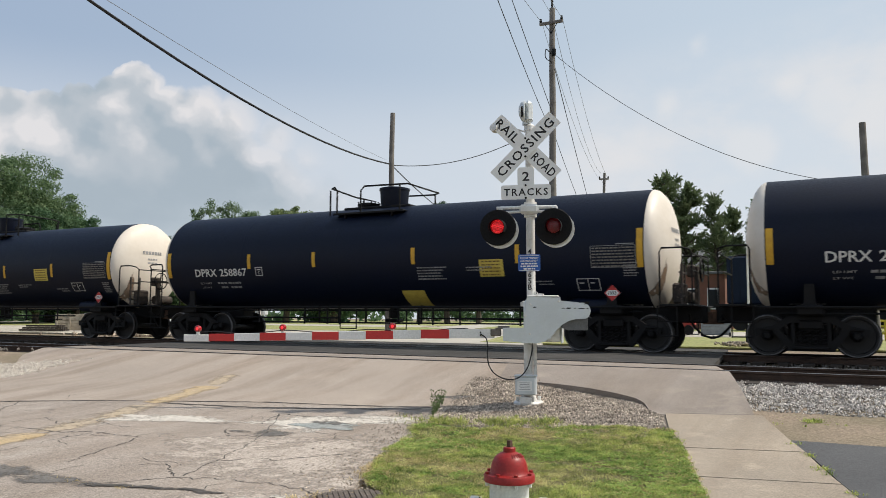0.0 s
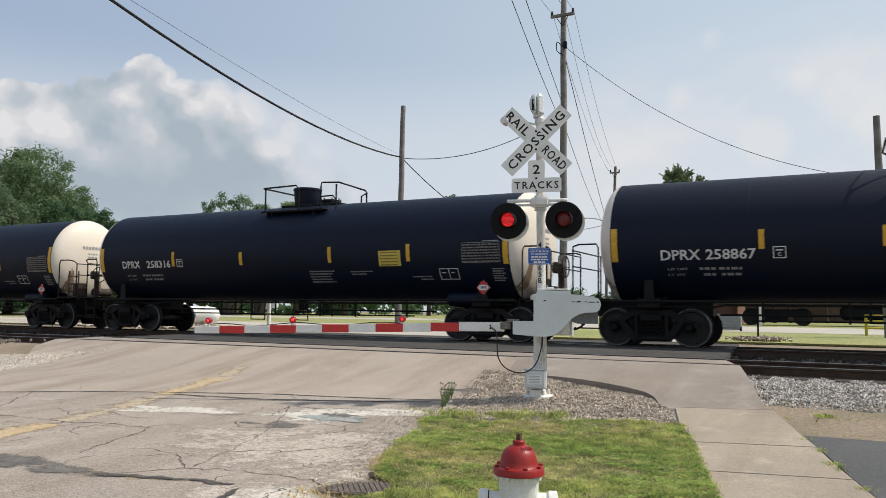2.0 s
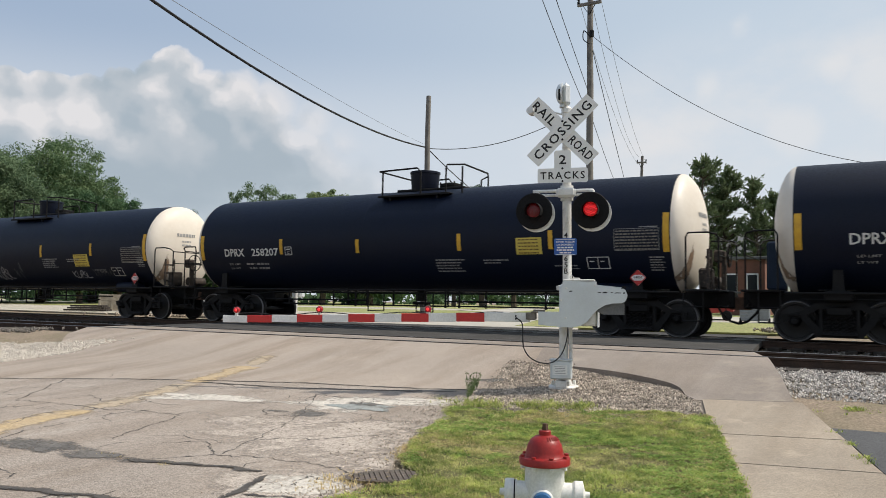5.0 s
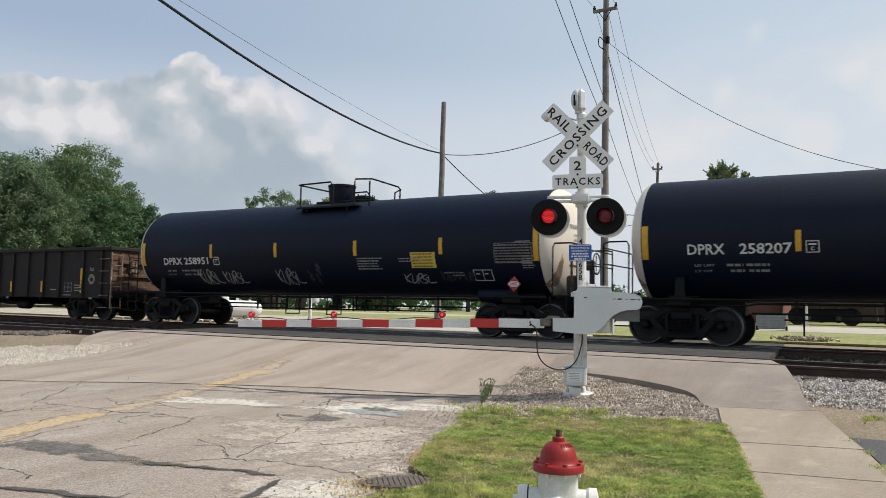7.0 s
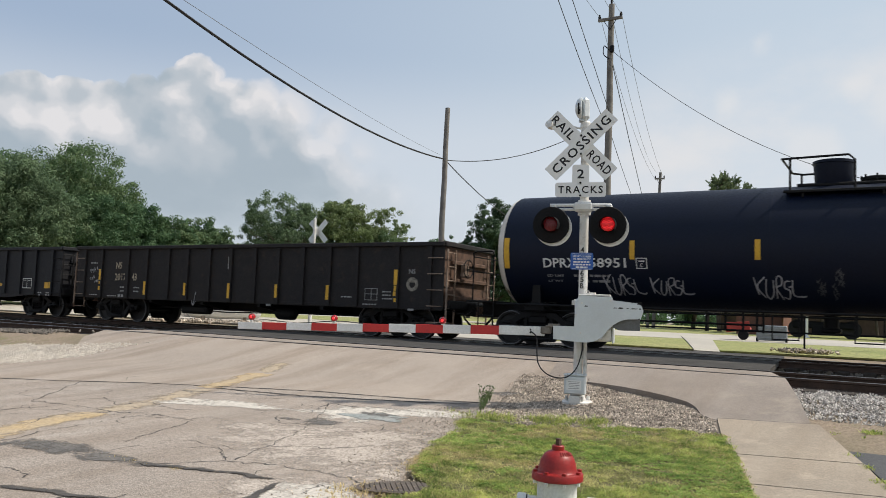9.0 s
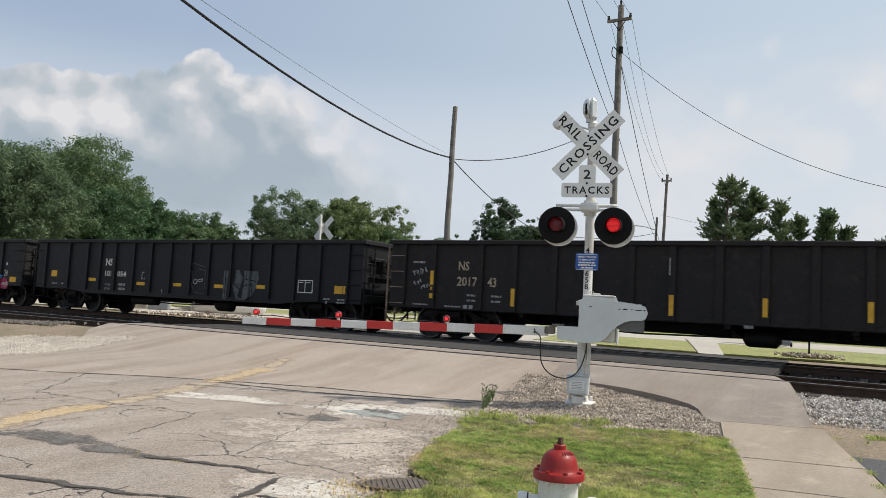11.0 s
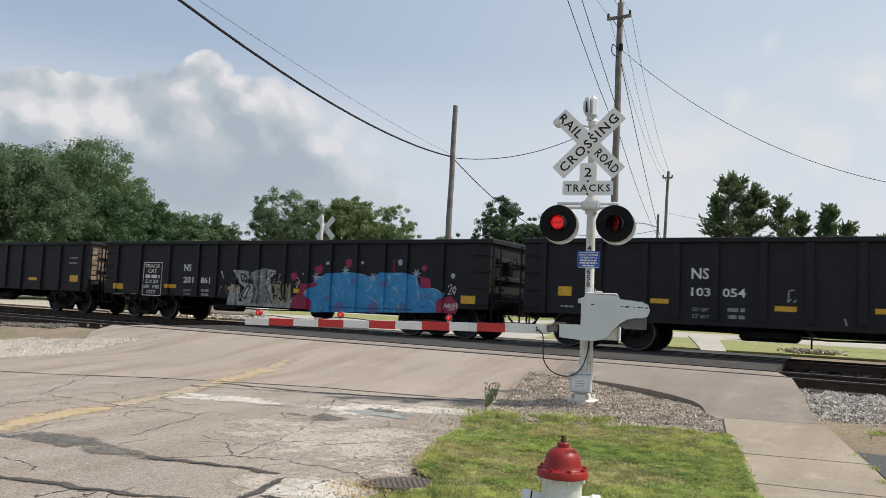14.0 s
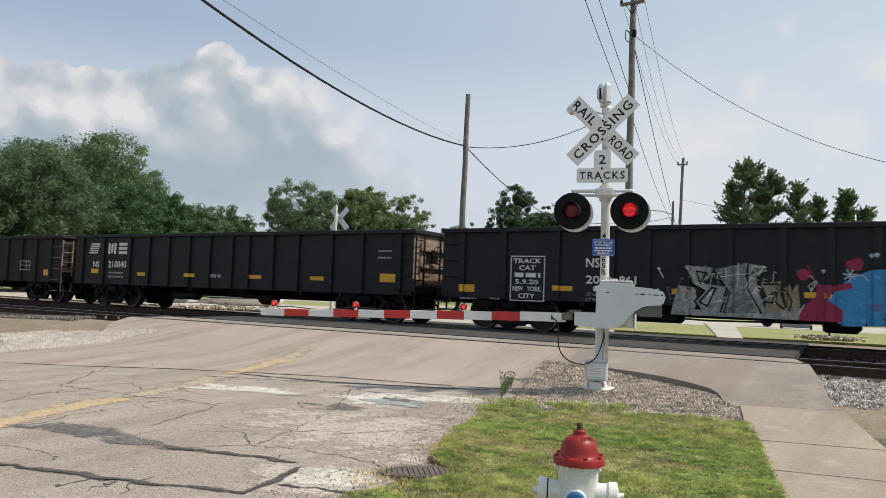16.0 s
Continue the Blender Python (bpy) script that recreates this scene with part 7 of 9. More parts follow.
for s in (-0.45, 0.45):
    wire((-10.53 + s, 30.2, 13.78), (-16.6 + s * 0.75, 59.65, 12.3), 0.9, 0.009, "wire_grey", LINE[0])
    wire((-10.53 + s, 30.2, 13.78), (-2.7 + s, -8.0, 12.6), 1.6, 0.009, "wire_grey", LINE[0])
wire((-10.53, 30.2, 14.0), (-16.9, 59.65, 12.9), 1.2, 0.009, "wire_grey", LINE[0])
wire((-10.53, 30.2, 14.0), (-2.4, -8.0, 13.2), 1.5, 0.009, "wire_grey", LINE[0])
wire((-10.6, 30.1, 9.2), (-2.03, -9.0, 15.7), 1.18, 0.012, "wire", LINE[1])
wire((-10.45, 30.1, 9.7), (-2.2, -9.0, 15.3), 0.3, 0.012, "wire", LINE[1])
wire((-10.4, 30.15, 11.7), (-17.0, 59.6, 7.6), 0.25, 0.016, "wire", LINE[1])
wire((-10.5, 30.1, 9.2), (-16.9, 59.6, 7.4), 0.6, 0.012, "wire", LINE[1])
wire((-16.95, 59.65, 9.8), (8.0, 75.0, 8.5), 1.0, 0.012, "wire_grey", LINE[0])


# ---- trees ----
def leaf_material(name, a, b, patch=0.55, depth=1.7, through=0.38):
    m = bpy.data.materials.new(name)
    m.use_nodes = True
    nt = m.node_tree
    N = nt.nodes.new
    p, out = nt.nodes["Principled BSDF"], nt.nodes["Material Output"]
    geo, mix, ramp = N("ShaderNodeNewGeometry"), N("ShaderNodeMixShader"), N("ShaderNodeMix")
    tr, co, nz = N("ShaderNodeBsdfTranslucent"), N("ShaderNodeTexCoord"), N("ShaderNodeTexNoise")
    nz.inputs["Scale"].default_value, nz.inputs["Detail"].default_value = patch, 4.0
    link(nt, co.outputs["Object"], nz.inputs["Vector"])
    add = N("ShaderNodeMath")
    add.operation = "MULTIPLY_ADD"
    link(nt, geo.outputs["Random Per Island"], add.inputs[0])
    add.inputs[1].default_value = 0.6
    sub = N("ShaderNodeMath")
    sub.operation, sub.inputs[1].default_value, sub.inputs[2].default_value = "MULTIPLY_ADD", depth, 0.2 - 0.5 * depth
    link(nt, nz.outputs["Fac"], sub.inputs[0])
    link(nt, sub.outputs[0], add.inputs[2])
    ramp.data_type = "RGBA"
    ramp.inputs[6].default_value, ramp.inputs[7].default_value = (*a, 1), (*b, 1)
    link(nt, add.outputs[0], ramp.inputs[0])
    link(nt, ramp.outputs[2], p.inputs["Base Color"])
    link(nt, ramp.outputs[2], tr.inputs["Color"])
    p.inputs["Roughness"].default_value = 0.6
    p.inputs["Specular IOR Level"].default_value = 0.25
    mix.inputs[0].default_value = through
    link(nt, p.outputs[0], mix.inputs[1])
    link(nt, tr.outputs[0], mix.inputs[2])
    link(nt, mix.outputs[0], out.inputs[0])
    return m


M["leaf_willow"] = leaf_material("leaf_willow", (0.056, 0.102, 0.052), (0.16, 0.222, 0.12))
M["leaf_deep"] = leaf_material("leaf_deep", (0.028, 0.06, 0.03), (0.075, 0.12, 0.058), through=0.3)
M["leaf_dark"] = leaf_material("leaf_dark", (0.04, 0.094, 0.045), (0.115, 0.185, 0.085))
M["leaf_mid"] = leaf_material("leaf_mid", (0.055, 0.112, 0.05), (0.16, 0.222, 0.102))
M["leaf_spire"] = leaf_material("leaf_spire", (0.075, 0.12, 0.06), (0.19, 0.235, 0.12), through=0.4)
M["leaf_light"] = leaf_material("leaf_light", (0.1, 0.15, 0.06), (0.21, 0.26, 0.115))
M["bark"] = material("bark", (0.1, 0.08, 0.06), (0.06, 0.05, 0.04), 0.95, scale=4, fine=30, bump=0.5)


def leaves(centres, radii, per, size, rnd, stretch=1.0, upright=0.0, droop=0.0):
    """Leaf cards strewn round clump centres; stretch: length over width; upright: how far they follow the up axis."""
    n = len(centres) * per
    c = np.repeat(centres, per, 0)
    r = np.repeat(radii, per)[:, None]
    d = rnd.normal(size=(n, 3))
    d /= np.linalg.norm(d, axis=1)[:, None] + 1e-9
    off = d * (rnd.random((n, 1)) ** 0.45) * r
    off[:, 2] *= 0.75
    off[:, 2] -= droop * rnd.random(n) * np.repeat(radii, per)
    pos = c + off
    # each leaf lies across the way out of its clump, a little upward
    out = d * 0.9 + rnd.normal(size=(n, 3)) * 0.42 + np.array([0, 0, 0.35])
    out /= np.linalg.norm(out, axis=1)[:, None] + 1e-9
    u = rnd.normal(size=(n, 3))
    if upright:
        u = u * (1 - upright) + np.array([0, 0, 1.0]) * upright * 2
    u -= out * (u * out).sum(1)[:, None]
    u /= np.linalg.norm(u, axis=1)[:, None] + 1e-9
    v = np.cross(out, u)
    s = size * (0.6 + 0.8 * rnd.random((n, 1)))
    a, b = u * s * stretch / 2, v * s / 2
    return np.stack([pos - a, pos + b, pos + a - b * 0.3], 1).reshape(-1, 3)


def tree(x, y, top, width, name, label, leaf="leaf_mid", seed=1, shape="round", clumps=130, per=45, size=0.34, low=0.25, gaps=0.0, stems=1, lean=0.0):
    rnd, rr = np.random.default_rng(seed), random.Random(seed)
    clumps, per, size = int(clumps * 3.0), int(per * 2.2), size * 0.42
    z0 = land_z(x, y) - 0.05
    h = top - z0
    t = thing(name, label, "tree", pose(x, y, z0), "trees")
    trunk = Geo()
    ends, boughs = [], []
    for s in range(stems):
        bx = (s - (stems - 1) / 2) * 0.5
        hk = h * (0.62 if shape != "spire" else 0.93)
        path = [(bx * (1 + 2.2 * k / 6) + lean * k / 6 + 0.12 * math.sin(k + seed), 0.12 * math.cos(k * 1.3 + seed), hk * k / 6) for k in range(7)]
        trunk.tube(path, [max(0.04, (0.028 if shape != "spire" else 0.014) * h * (1 - 0.14 * k)) for k in range(7)], 8)
        for q in range(11 if shape != "spire" else 84):
            f = rr.uniform(low + 0.08, 0.98)
            k = f * 6
            i = min(int(k), 5)
            p = Vector(path[i]).lerp(Vector(path[i + 1]), k - i)
            a = rr.uniform(0, 2 * math.pi)
            reach = width / 2 * rr.uniform(0.5, 0.95) * (min(1.0, 1.5 * (1.04 - f) ** (0.5 if width > 3.6 else 1.0)) if shape == "spire" else 1)
            e = p + Vector((math.cos(a) * reach, math.sin(a) * reach, reach * (rr.uniform(0.1, 0.6) if shape == "spire" else rr.uniform(0.25, 0.9))))
            mid = p.lerp(e, 0.5) + Vector((0, 0, 0.1 * reach))
            trunk.tube([p, mid, e], [0.011 * h * (1.15 - f) + 0.02, 0.007 * h * (1.15 - f) + 0.015, 0.015], 6)
            ends += [e, mid]
            boughs.append((p, mid, e, f))
    part("trunk", trunk, "bark", t)
    pts, rad = [], []
    if shape == "spire":
        clumps = int(clumps * 2.2)
    lobes = []
    for k in range(0 if shape == "spire" else max(14, min(40, clumps // 15))):
        d = Vector((rr.gauss(0, 1), rr.gauss(0, 1), rr.gauss(0.25, 0.9))).normalized()
        q = rr.uniform(0.6, 0.86) * (0.94 + 0.35 * noise.noise((d.x * 1.7 + seed, d.y * 1.7, d.z * 1.7)))
        lobes.append((Vector((d.x * width / 2 * q + lean * 0.7, d.y * width / 2 * q, h * (low + 1) / 2 + d.z * h * (1 - low) / 2 * q)), width * rr.uniform(0.15, 0.25)))
    while len(pts) < clumps:
        if shape == "spire" or rr.random() < 0.35:
            # along a bough, thinner towards its tip
            a, b, c, f = rr.choice(boughs)
            t_ = rr.uniform(0.2, 1.08)
            p = a.lerp(b, t_ * 2) if t_ < 0.5 else b.lerp(c, t_ * 2 - 1)
            k = width * (0.035 if shape == "spire" else 0.06)
            p = p + Vector((rr.gauss(0, k), rr.gauss(0, k), rr.gauss(0.3 * k, k)))
            r_ = rr.uniform(0.5, 1.0) * width * (0.055 if shape == "spire" else 0.085) * (1.25 - 0.5 * t_)
        else:
            # on the outside of one of the crown's lobes
            c, size_ = rr.choice(lobes)
            d = Vector((rr.gauss(0, 1), rr.gauss(0, 1), rr.gauss(0.2, 1))).normalized()
            p = c + Vector((d.x, d.y, d.z * 0.85)) * size_ * rr.uniform(0.6, 1.05)
            if rr.random() < 0.3:
                # the inside of the crown, between the lobes
                q = rr.uniform(0.35, 0.95) ** 0.5
                p = Vector((d.x * width / 2 * q + lean * 0.7, d.y * width / 2 * q, h * (low + 1) / 2 + d.z * h * (1 - low) / 2 * q))
            if gaps and noise.noise((p.x * 0.5 + seed, p.y * 0.5, p.z * 0.5)) < gaps - 0.3:
                continue
            r_ = rr.uniform(0.45, 1.0) * width * 0.078
        if p.z > h or p.z < h * low * 0.6:
            continue
        pts.append(tuple(p))
        rad.append(r_)
    if shape == "spire":
        # leafy shoots that point up and out from every bough
        cen, axes = [], []
        for a, b, c, f in boughs:
            for q in range(11 if width > 3.6 else 7):
                t_ = rr.uniform(0.15, 1.0)
                p = a.lerp(b, t_ * 2) if t_ < 0.5 else b.lerp(c, t_ * 2 - 1)
                out = Vector((c.x - a.x, c.y - a.y, 0)).normalized()
                d = (out * rr.uniform(0.4, 1.0) + Vector((rr.gauss(0, 0.45), rr.gauss(0, 0.45), rr.uniform(0.1, 1.2)))).normalized()
                ln = rr.uniform(0.3, 0.95) * (0.5 + 0.08 * width)
                for k in range(24):
                    g_ = 0.09 * (1.1 - k / 24)
                    p_ = p + d * ln * (k + 1) / 24 + Vector((0, 0, 0.15 * ln * (k / 24) ** 2))
                    cen.append(p_ + Vector((rr.gauss(0, g_), rr.gauss(0, g_), rr.gauss(0, g_))))
                    axes.append(d + Vector((rr.gauss(0, 0.35), rr.gauss(0, 0.35), rr.gauss(0, 0.35))))
        cen = np.array([tuple(v) for v in cen])
        keep = cen[:, 2] < h
        cen, u = cen[keep], np.array([tuple(v) for v in axes])[keep]
        u /= np.linalg.norm(u, axis=1)[:, None]
        v = np.cross(u, rnd.normal(size=u.shape))
        v /= np.linalg.norm(v, axis=1)[:, None]
        s = 0.135 * (0.7 + 0.6 * rnd.random((len(u), 1)))
        quads = np.stack([cen - u * s * 0.7, cen + v * s * 0.45, cen + u * s * 0.8 - v * s * 0.2], 1).reshape(-1, 3)
    elif shape == "willow":
        quads = leaves(np.array(pts), np.array(rad), int(per * 1.1), size * 0.78, rnd, 1.7, 0.25, 1.1)
    else:
        quads = leaves(np.array(pts), np.array(rad) * 1.25, int(per * 0.8), size * 0.98, rnd, 1.4)
    me = bpy.data.meshes.new("crown")
    me.from_pydata(quads.tolist(), [], np.arange(len(quads)).reshape(-1, 3).tolist())
    me.materials.append(M[leaf])
    part("crown", me, None, t)
    return t


tree(-55.5, 32.0, 12.0, 10.5, "willow_tree", "grey-green willow with drooping boughs", "leaf_willow", 3, "willow", 260, 60, 0.42, 0.05)
tree(-62.0, 29.5, 11.6, 10.0, "willow_tree", "grey-green willow with drooping boughs", "leaf_willow", 13, "willow", 200, 50, 0.42, 0.05)
tree(-60.6, 39.9, 14.5, 12.0, "broadleaf_tree", "large dense green broadleaf tree", "leaf_mid", 5, "round", 300, 60, 0.4, 0.12)
tree(-63.5, 36.0, 13.3, 10.0, "broadleaf_tree", "large dense green broadleaf tree", "leaf_dark", 9, "round", 220, 60, 0.4, 0.12)
tree(-55.3, 39.6, 10.0, 8.5, "broadleaf_tree", "dense dark green broadleaf tree", "leaf_dark", 6, "round", 200, 55, 0.38, 0.05)
tree(-61.0, 44.9, 13.3, 4.6, "broadleaf_tree", "slender open green broadleaf tree", "leaf_mid", 7, "round", 80, 40, 0.36, 0.3, 0.1)
tree(-57.4, 44.9, 10.9, 2.4, "bare_tree", "half-dead sparse tree with few leaves", "leaf_dark", 8, "round", 20, 12, 0.3, 0.45, 0.2)
for k, (x, y, top, w) in enumerate(((-55.6, 43.6, 9.3, 7.0), (-57.0, 47.0, 9.5, 6.6), (-58.0, 50.3, 9.1, 6.0), (-57.6, 52.3, 9.9, 6.4), (-60.5, 56.5, 9.2, 5.4))):
    tree(x, y, top, w, "broadleaf_tree", "rounded green tree in a distant row", ("leaf_dark", "leaf_mid")[k % 2], 20 + k, "round", 150, 50, 0.42, 0.03)
tree(-62.0, 61.0, 7.9, 6.0, "broadleaf_tree", "low round bush at the end of the row", "leaf_light", 26, "round", 110, 50, 0.42, 0.03)
tree(-49.6, 53.4, 11.9, 6.4, "broadleaf_tree", "open-crowned tree with bare limbs showing", "leaf_willow", 30, "round", 120, 42, 0.34, 0.48, 0.12, 3)
tree(-48.9, 56.5, 11.5, 5.0, "broadleaf_tree", "open-crowned tree with bare limbs showing", "leaf_willow", 36, "round", 90, 42, 0.34, 0.45, 0.12, 2)
tree(-47.2, 59.6, 12.3, 6.6, "broadleaf_tree", "dense yellow-green broadleaf tree", "leaf_light", 31, "round", 230, 55, 0.38, 0.1)
tree(-45.5, 65.0, 12.2, 5.4, "broadleaf_tree", "pale green tree with a thin crown", "leaf_light", 32, "round", 110, 42, 0.36, 0.3, 0.2)
tree(-45.0, 64.0, 9.6, 6.4, "broadleaf_tree", "low grey-green tree in front of a taller one", "leaf_mid", 37, "round", 110, 45, 0.36, 0.05)
tree(-62.0, 103.0, 13.3, 9.0, "broadleaf_tree", "low dark tree far away", "leaf_dark", 33, "round", 150, 45, 0.5, 0.05)
tree(-40.6, 80.2, 14.7, 7.0, "broadleaf_tree", "dark rounded tree beyond the railway", "leaf_deep", 34, "round", 255, 50, 0.45, 0.1, 0.1)
tree(-37.4, 82.0, 13.7, 5.5, "broadleaf_tree", "dark rounded tree beyond the railway", "leaf_deep", 35, "round", 195, 50, 0.45, 0.1, 0.1)
tree(-43.5, 78.6, 11.2, 5.0, "broadleaf_tree", "dark rounded tree beyond the railway", "leaf_deep", 38, "round", 165, 50, 0.45, 0.1, 0.1)
for k, (x, y, top, w, lab) in enumerate(((-11.8, 57.6, 12.6, 4.3, "tall green tree with spiky upturned shoots"), (-10.6, 59.5, 12.1, 3.7, "tall green tree with spiky upturned shoots"), (-12.7, 58.8, 11.4, 3.0, "green tree with spiky upturned shoots"),
                                         (-8.35, 58.6, 11.2, 3.5, "pointed green tree with level boughs"), (-7.2, 59.6, 10.1, 3.0, "slender spiky green tree"),
                                         (-5.6, 60.2, 10.6, 3.4, "pointed green tree with spiky open crown"), (-4.6, 60.9, 9.3, 3.4, "low spiky green tree"), (-2.2, 62.5, 8.6, 3.6, "low spiky green tree"))):
    tree(x, y, top, w, "spire_tree", lab, "leaf_mid" if k % 3 == 2 else "leaf_spire", 40 + k, "spire", 10, 10, 0.27, 0.12, 0, 1)
tree(-14.5, 62.0, 7.8, 5.0, "broadleaf_tree", "low green tree behind the poles", "leaf_dark", 49, "round", 110, 40, 0.4, 0.05)


def far_woods():
    """A low ragged belt of bushes along the far edge of the fields."""
    rnd, rr = np.random.default_rng(9), random.Random(9)
    pts, rad = [], []
    for k in range(900):
        a = rr.uniform(-0.75, 1.35)
        d = rr.uniform(118, 150) if a < 0.55 else rr.uniform(78, 110)
        x, y = -math.sin(a) * d, math.cos(a) * d
        hmax = 4.5 + 3.0 * noise.noise((a * 9, 2, 0))
        pts.append((x, y, 1.0 + rr.uniform(0.2, hmax)))
        rad.append(rr.uniform(0.9, 1.9))
    quads = leaves(np.array(pts), np.array(rad), 45, 0.75, rnd, 1.4)
    me = bpy.data.meshes.new("far_woods")
    me.from_pydata(quads.tolist(), [], np.arange(len(quads)).reshape(-1, 3).tolist())
    me.materials.append(M["leaf_dark"])
    tagged(part("far_woods", me, None), "dark green bushes along the far field edge", "woods", kind="stuff")


far_woods()


# ---- things beyond the tracks ----
def far_signal():
    ob = thing("crossing_signal", "back of the white crossing signal across the tracks", "crossing signal", pose(-21.3, 25.2, 0.72, 0, 0, 182), "crossing signals")
    part("pole", Geo().lathe([(0.2, 0), (0.2, 0.1), (0.08, 0.14), (0.07, 1.2), (0.062, 4.45), (0.0, 4.5)], 18), "mast_white", ob)
    for turn, y in ((45, -0.24), (-45, -0.26)):
        part("crossbuck_blade", board(1.19, 0.235, r=0.012), "mech_grey", ob, m=Matrix.Translation((0, y, 3.95)) @ Matrix.Rotation(radians(turn), 4, "Y"))
    part("tracks_board", board(0.70, 0.2), "bare_metal", ob, m=pose(0, -0.1, 3.35))
    part("sign_bracket", Geo().box((0, -0.14, 3.95), (0.08, 0.2, 0.3), 0.01), "mast_white", ob)
    part("cross_arm", Geo().tube([(-0.42, -0.06, 2.9), (0.42, -0.06, 2.9)], 0.03, 8), "mast_white", ob)
    for lx in (-0.385, 0.385):
        part("flasher_lamp", Geo().lathe([(0.0, 0.0), (0.25, 0.0), (0.25, -0.02), (0.15, -0.08), (0.09, -0.16), (0.0, -0.17)], 28, Matrix.Translation((lx, -0.12, 2.62)) @ CROSS), "lamp_black", ob)
    part("gate_mechanism", Geo().box((0.1, -0.3, 1.15), (0.5, 0.3, 0.6), 0.05).box((0.6, -0.3, 1.3), (0.7, 0.08, 0.2), 0.03), "mech_grey", ob)


far_signal()


def gas_tank():
    ob = thing("gas_tank", "white horizontal gas tank on rubble beyond the tracks", "gas tank", pose(-26.6, 25.6, 0.75, 0, 0, 45))
    m = Matrix.Translation((0, 0, 0.47)) @ LIE
    part("shell", Geo().lathe([(0.0, -1.65), (0.2, -1.6), (0.34, -1.45), (0.385, -1.2), (0.385, 1.2), (0.34, 1.45), (0.2, 1.6), (0.0, 1.65)], 28, m), "sign_white", ob)
    part("dome_cover", Geo().lathe([(0.18, 0.8), (0.18, 0.98), (0.1, 1.05), (0.0, 1.06)], 16), "sign_white", ob)
    for x in (-0.9, 0.9):
        part("saddle", Geo().box((x, 0, 0.06), (0.15, 0.6, 0.24), 0.02), "concrete", ob)


gas_tank()


def bench_box(x, y):
    ob = thing("utility_cabinet", "grey ribbed metal cabinet on the far lawn", "cabinet", pose(x, y, land_z(x, y), 0, 0, 5))
    part("body", Geo().box((0, 0, 0.4), (1.15, 0.5, 0.62), 0.03), "far_metal", ob)
    for k in range(4):
        part("rib", Geo().box((0, -0.26, 0.2 + 0.13 * k), (1.05, 0.03, 0.05), 0.01), "far_metal", ob)
    for q in (-0.55, 0.55):
        part("leg", Geo().box((q, 0, 0.1), (0.07, 0.5, 0.22), 0.01), "iron_black", ob)


M["far_metal"] = material("far_metal", (0.3, 0.32, 0.34), (0.22, 0.24, 0.26), 0.5, 0.3, scale=3, fine=30, bump=0.1)
M["yellow_pipe"] = material("yellow_pipe", (0.6, 0.5, 0.05), (0.5, 0.4, 0.05), 0.5, scale=3, fine=30, bump=0.1)
M["red_paint"] = material("red_paint", (0.4, 0.04, 0.03), (0.3, 0.04, 0.03), 0.6, scale=3, fine=30, bump=0.1)
bench_box(-5.0, 34.7)


def yard_clutter():
    """What lies about in the bare yard beside the gas tank."""
    z = land_z(-33, 27) + 0.02
    cab = thing("equipment_cabinet", "grey steel equipment cabinet in the bare yard", "cabinet", pose(-33.0, 27.0, z, 0, 0, 40))
    part("body", Geo().box((0, 0, 0.42), (1.0, 0.6, 0.84), 0.03), "far_metal", cab)
    part("door", Geo().box((0.02, -0.305, 0.42), (0.86, 0.03, 0.72), 0.01), "far_metal", cab)
    part("lid", Geo().box((0, 0, 0.86), (1.08, 0.68, 0.05), 0.02), "far_metal", cab)
    crate = thing("wooden_crate", "pale weathered wooden crate standing in the yard", "crate", pose(-35.1, 27.2, z, 0, 0, 38))
    for k in range(5):
        part("board", Geo().box((0, -0.3, 0.1 + 0.165 * k), (1.35, 0.03, 0.15), 0.008), "pale_board", crate)
    for q in (-0.6, 0, 0.6):
        part("batten", Geo().box((q, -0.33, 0.42), (0.1, 0.03, 0.86), 0.006), "pale_board", crate)
    part("body", Geo().box((0, 0.02, 0.41), (1.3, 0.58, 0.8), 0.01), "pale_board", crate)
    pallet = thing("pallet_stack", "low stack of dark scrap timber in the yard", "timber", pose(-34.4, 25.2, z, 0, 0, 35))
    for k in range(3):
        for q in range(4):
            part("timber", Geo().box((0.03 * k, -0.36 + 0.24 * q, 0.06 + 0.1 * k), (2.0 - 0.25 * k, 0.18, 0.08), 0.01), "tie_wood", pallet)
    heap = thing("plank_pile", "loose grey planks lying on rubble beside the tank", "planks", pose(-28.6, 25.4, z + 0.02, 0, 0, 22))
    for k in range(5):
        part("plank", Geo().box((0.2 * (k % 3), -0.1 + 0.13 * (k % 4), 0.1 + 0.045 * k), (2.4 - 0.3 * (k % 2), 0.14, 0.035), 0.005, m=Matrix.Rotation(radians(4 * k - 8), 4, "Z")), "pole_wood", heap)


M["pale_board"] = material("pale_board", (0.5, 0.45, 0.36), (0.36, 0.31, 0.24), 0.85, scale=4, fine=40, bump=0.2)
yard_clutter()
ramp_ = thing("red_trailer", "small red box trailer on the far lawn", "trailer", pose(-6.4, 35.6, land_z(-6.4, 35.6), 0, -5, 5))
part("bed", Geo().box((0, 0, 0.5), (0.95, 0.8, 0.1), 0.02), "red_paint", ramp_)
part("side", Geo().box((0, -0.4, 0.6), (0.95, 0.04, 0.4), 0.01), "red_paint", ramp_)
part("wheel", Geo().lathe([(0.0, -0.06), (0.2, -0.06), (0.22, 0.0), (0.2, 0.06), (0.0, 0.06)], 16, Matrix.Translation((0.2, -0.45, 0.25)) @ CROSS), "iron_black", ramp_)
rack = thing("pipe_barrier", "yellow pipe barrier on the far lawn", "barrier", pose(0.1, 32.0, land_z(0, 32)))
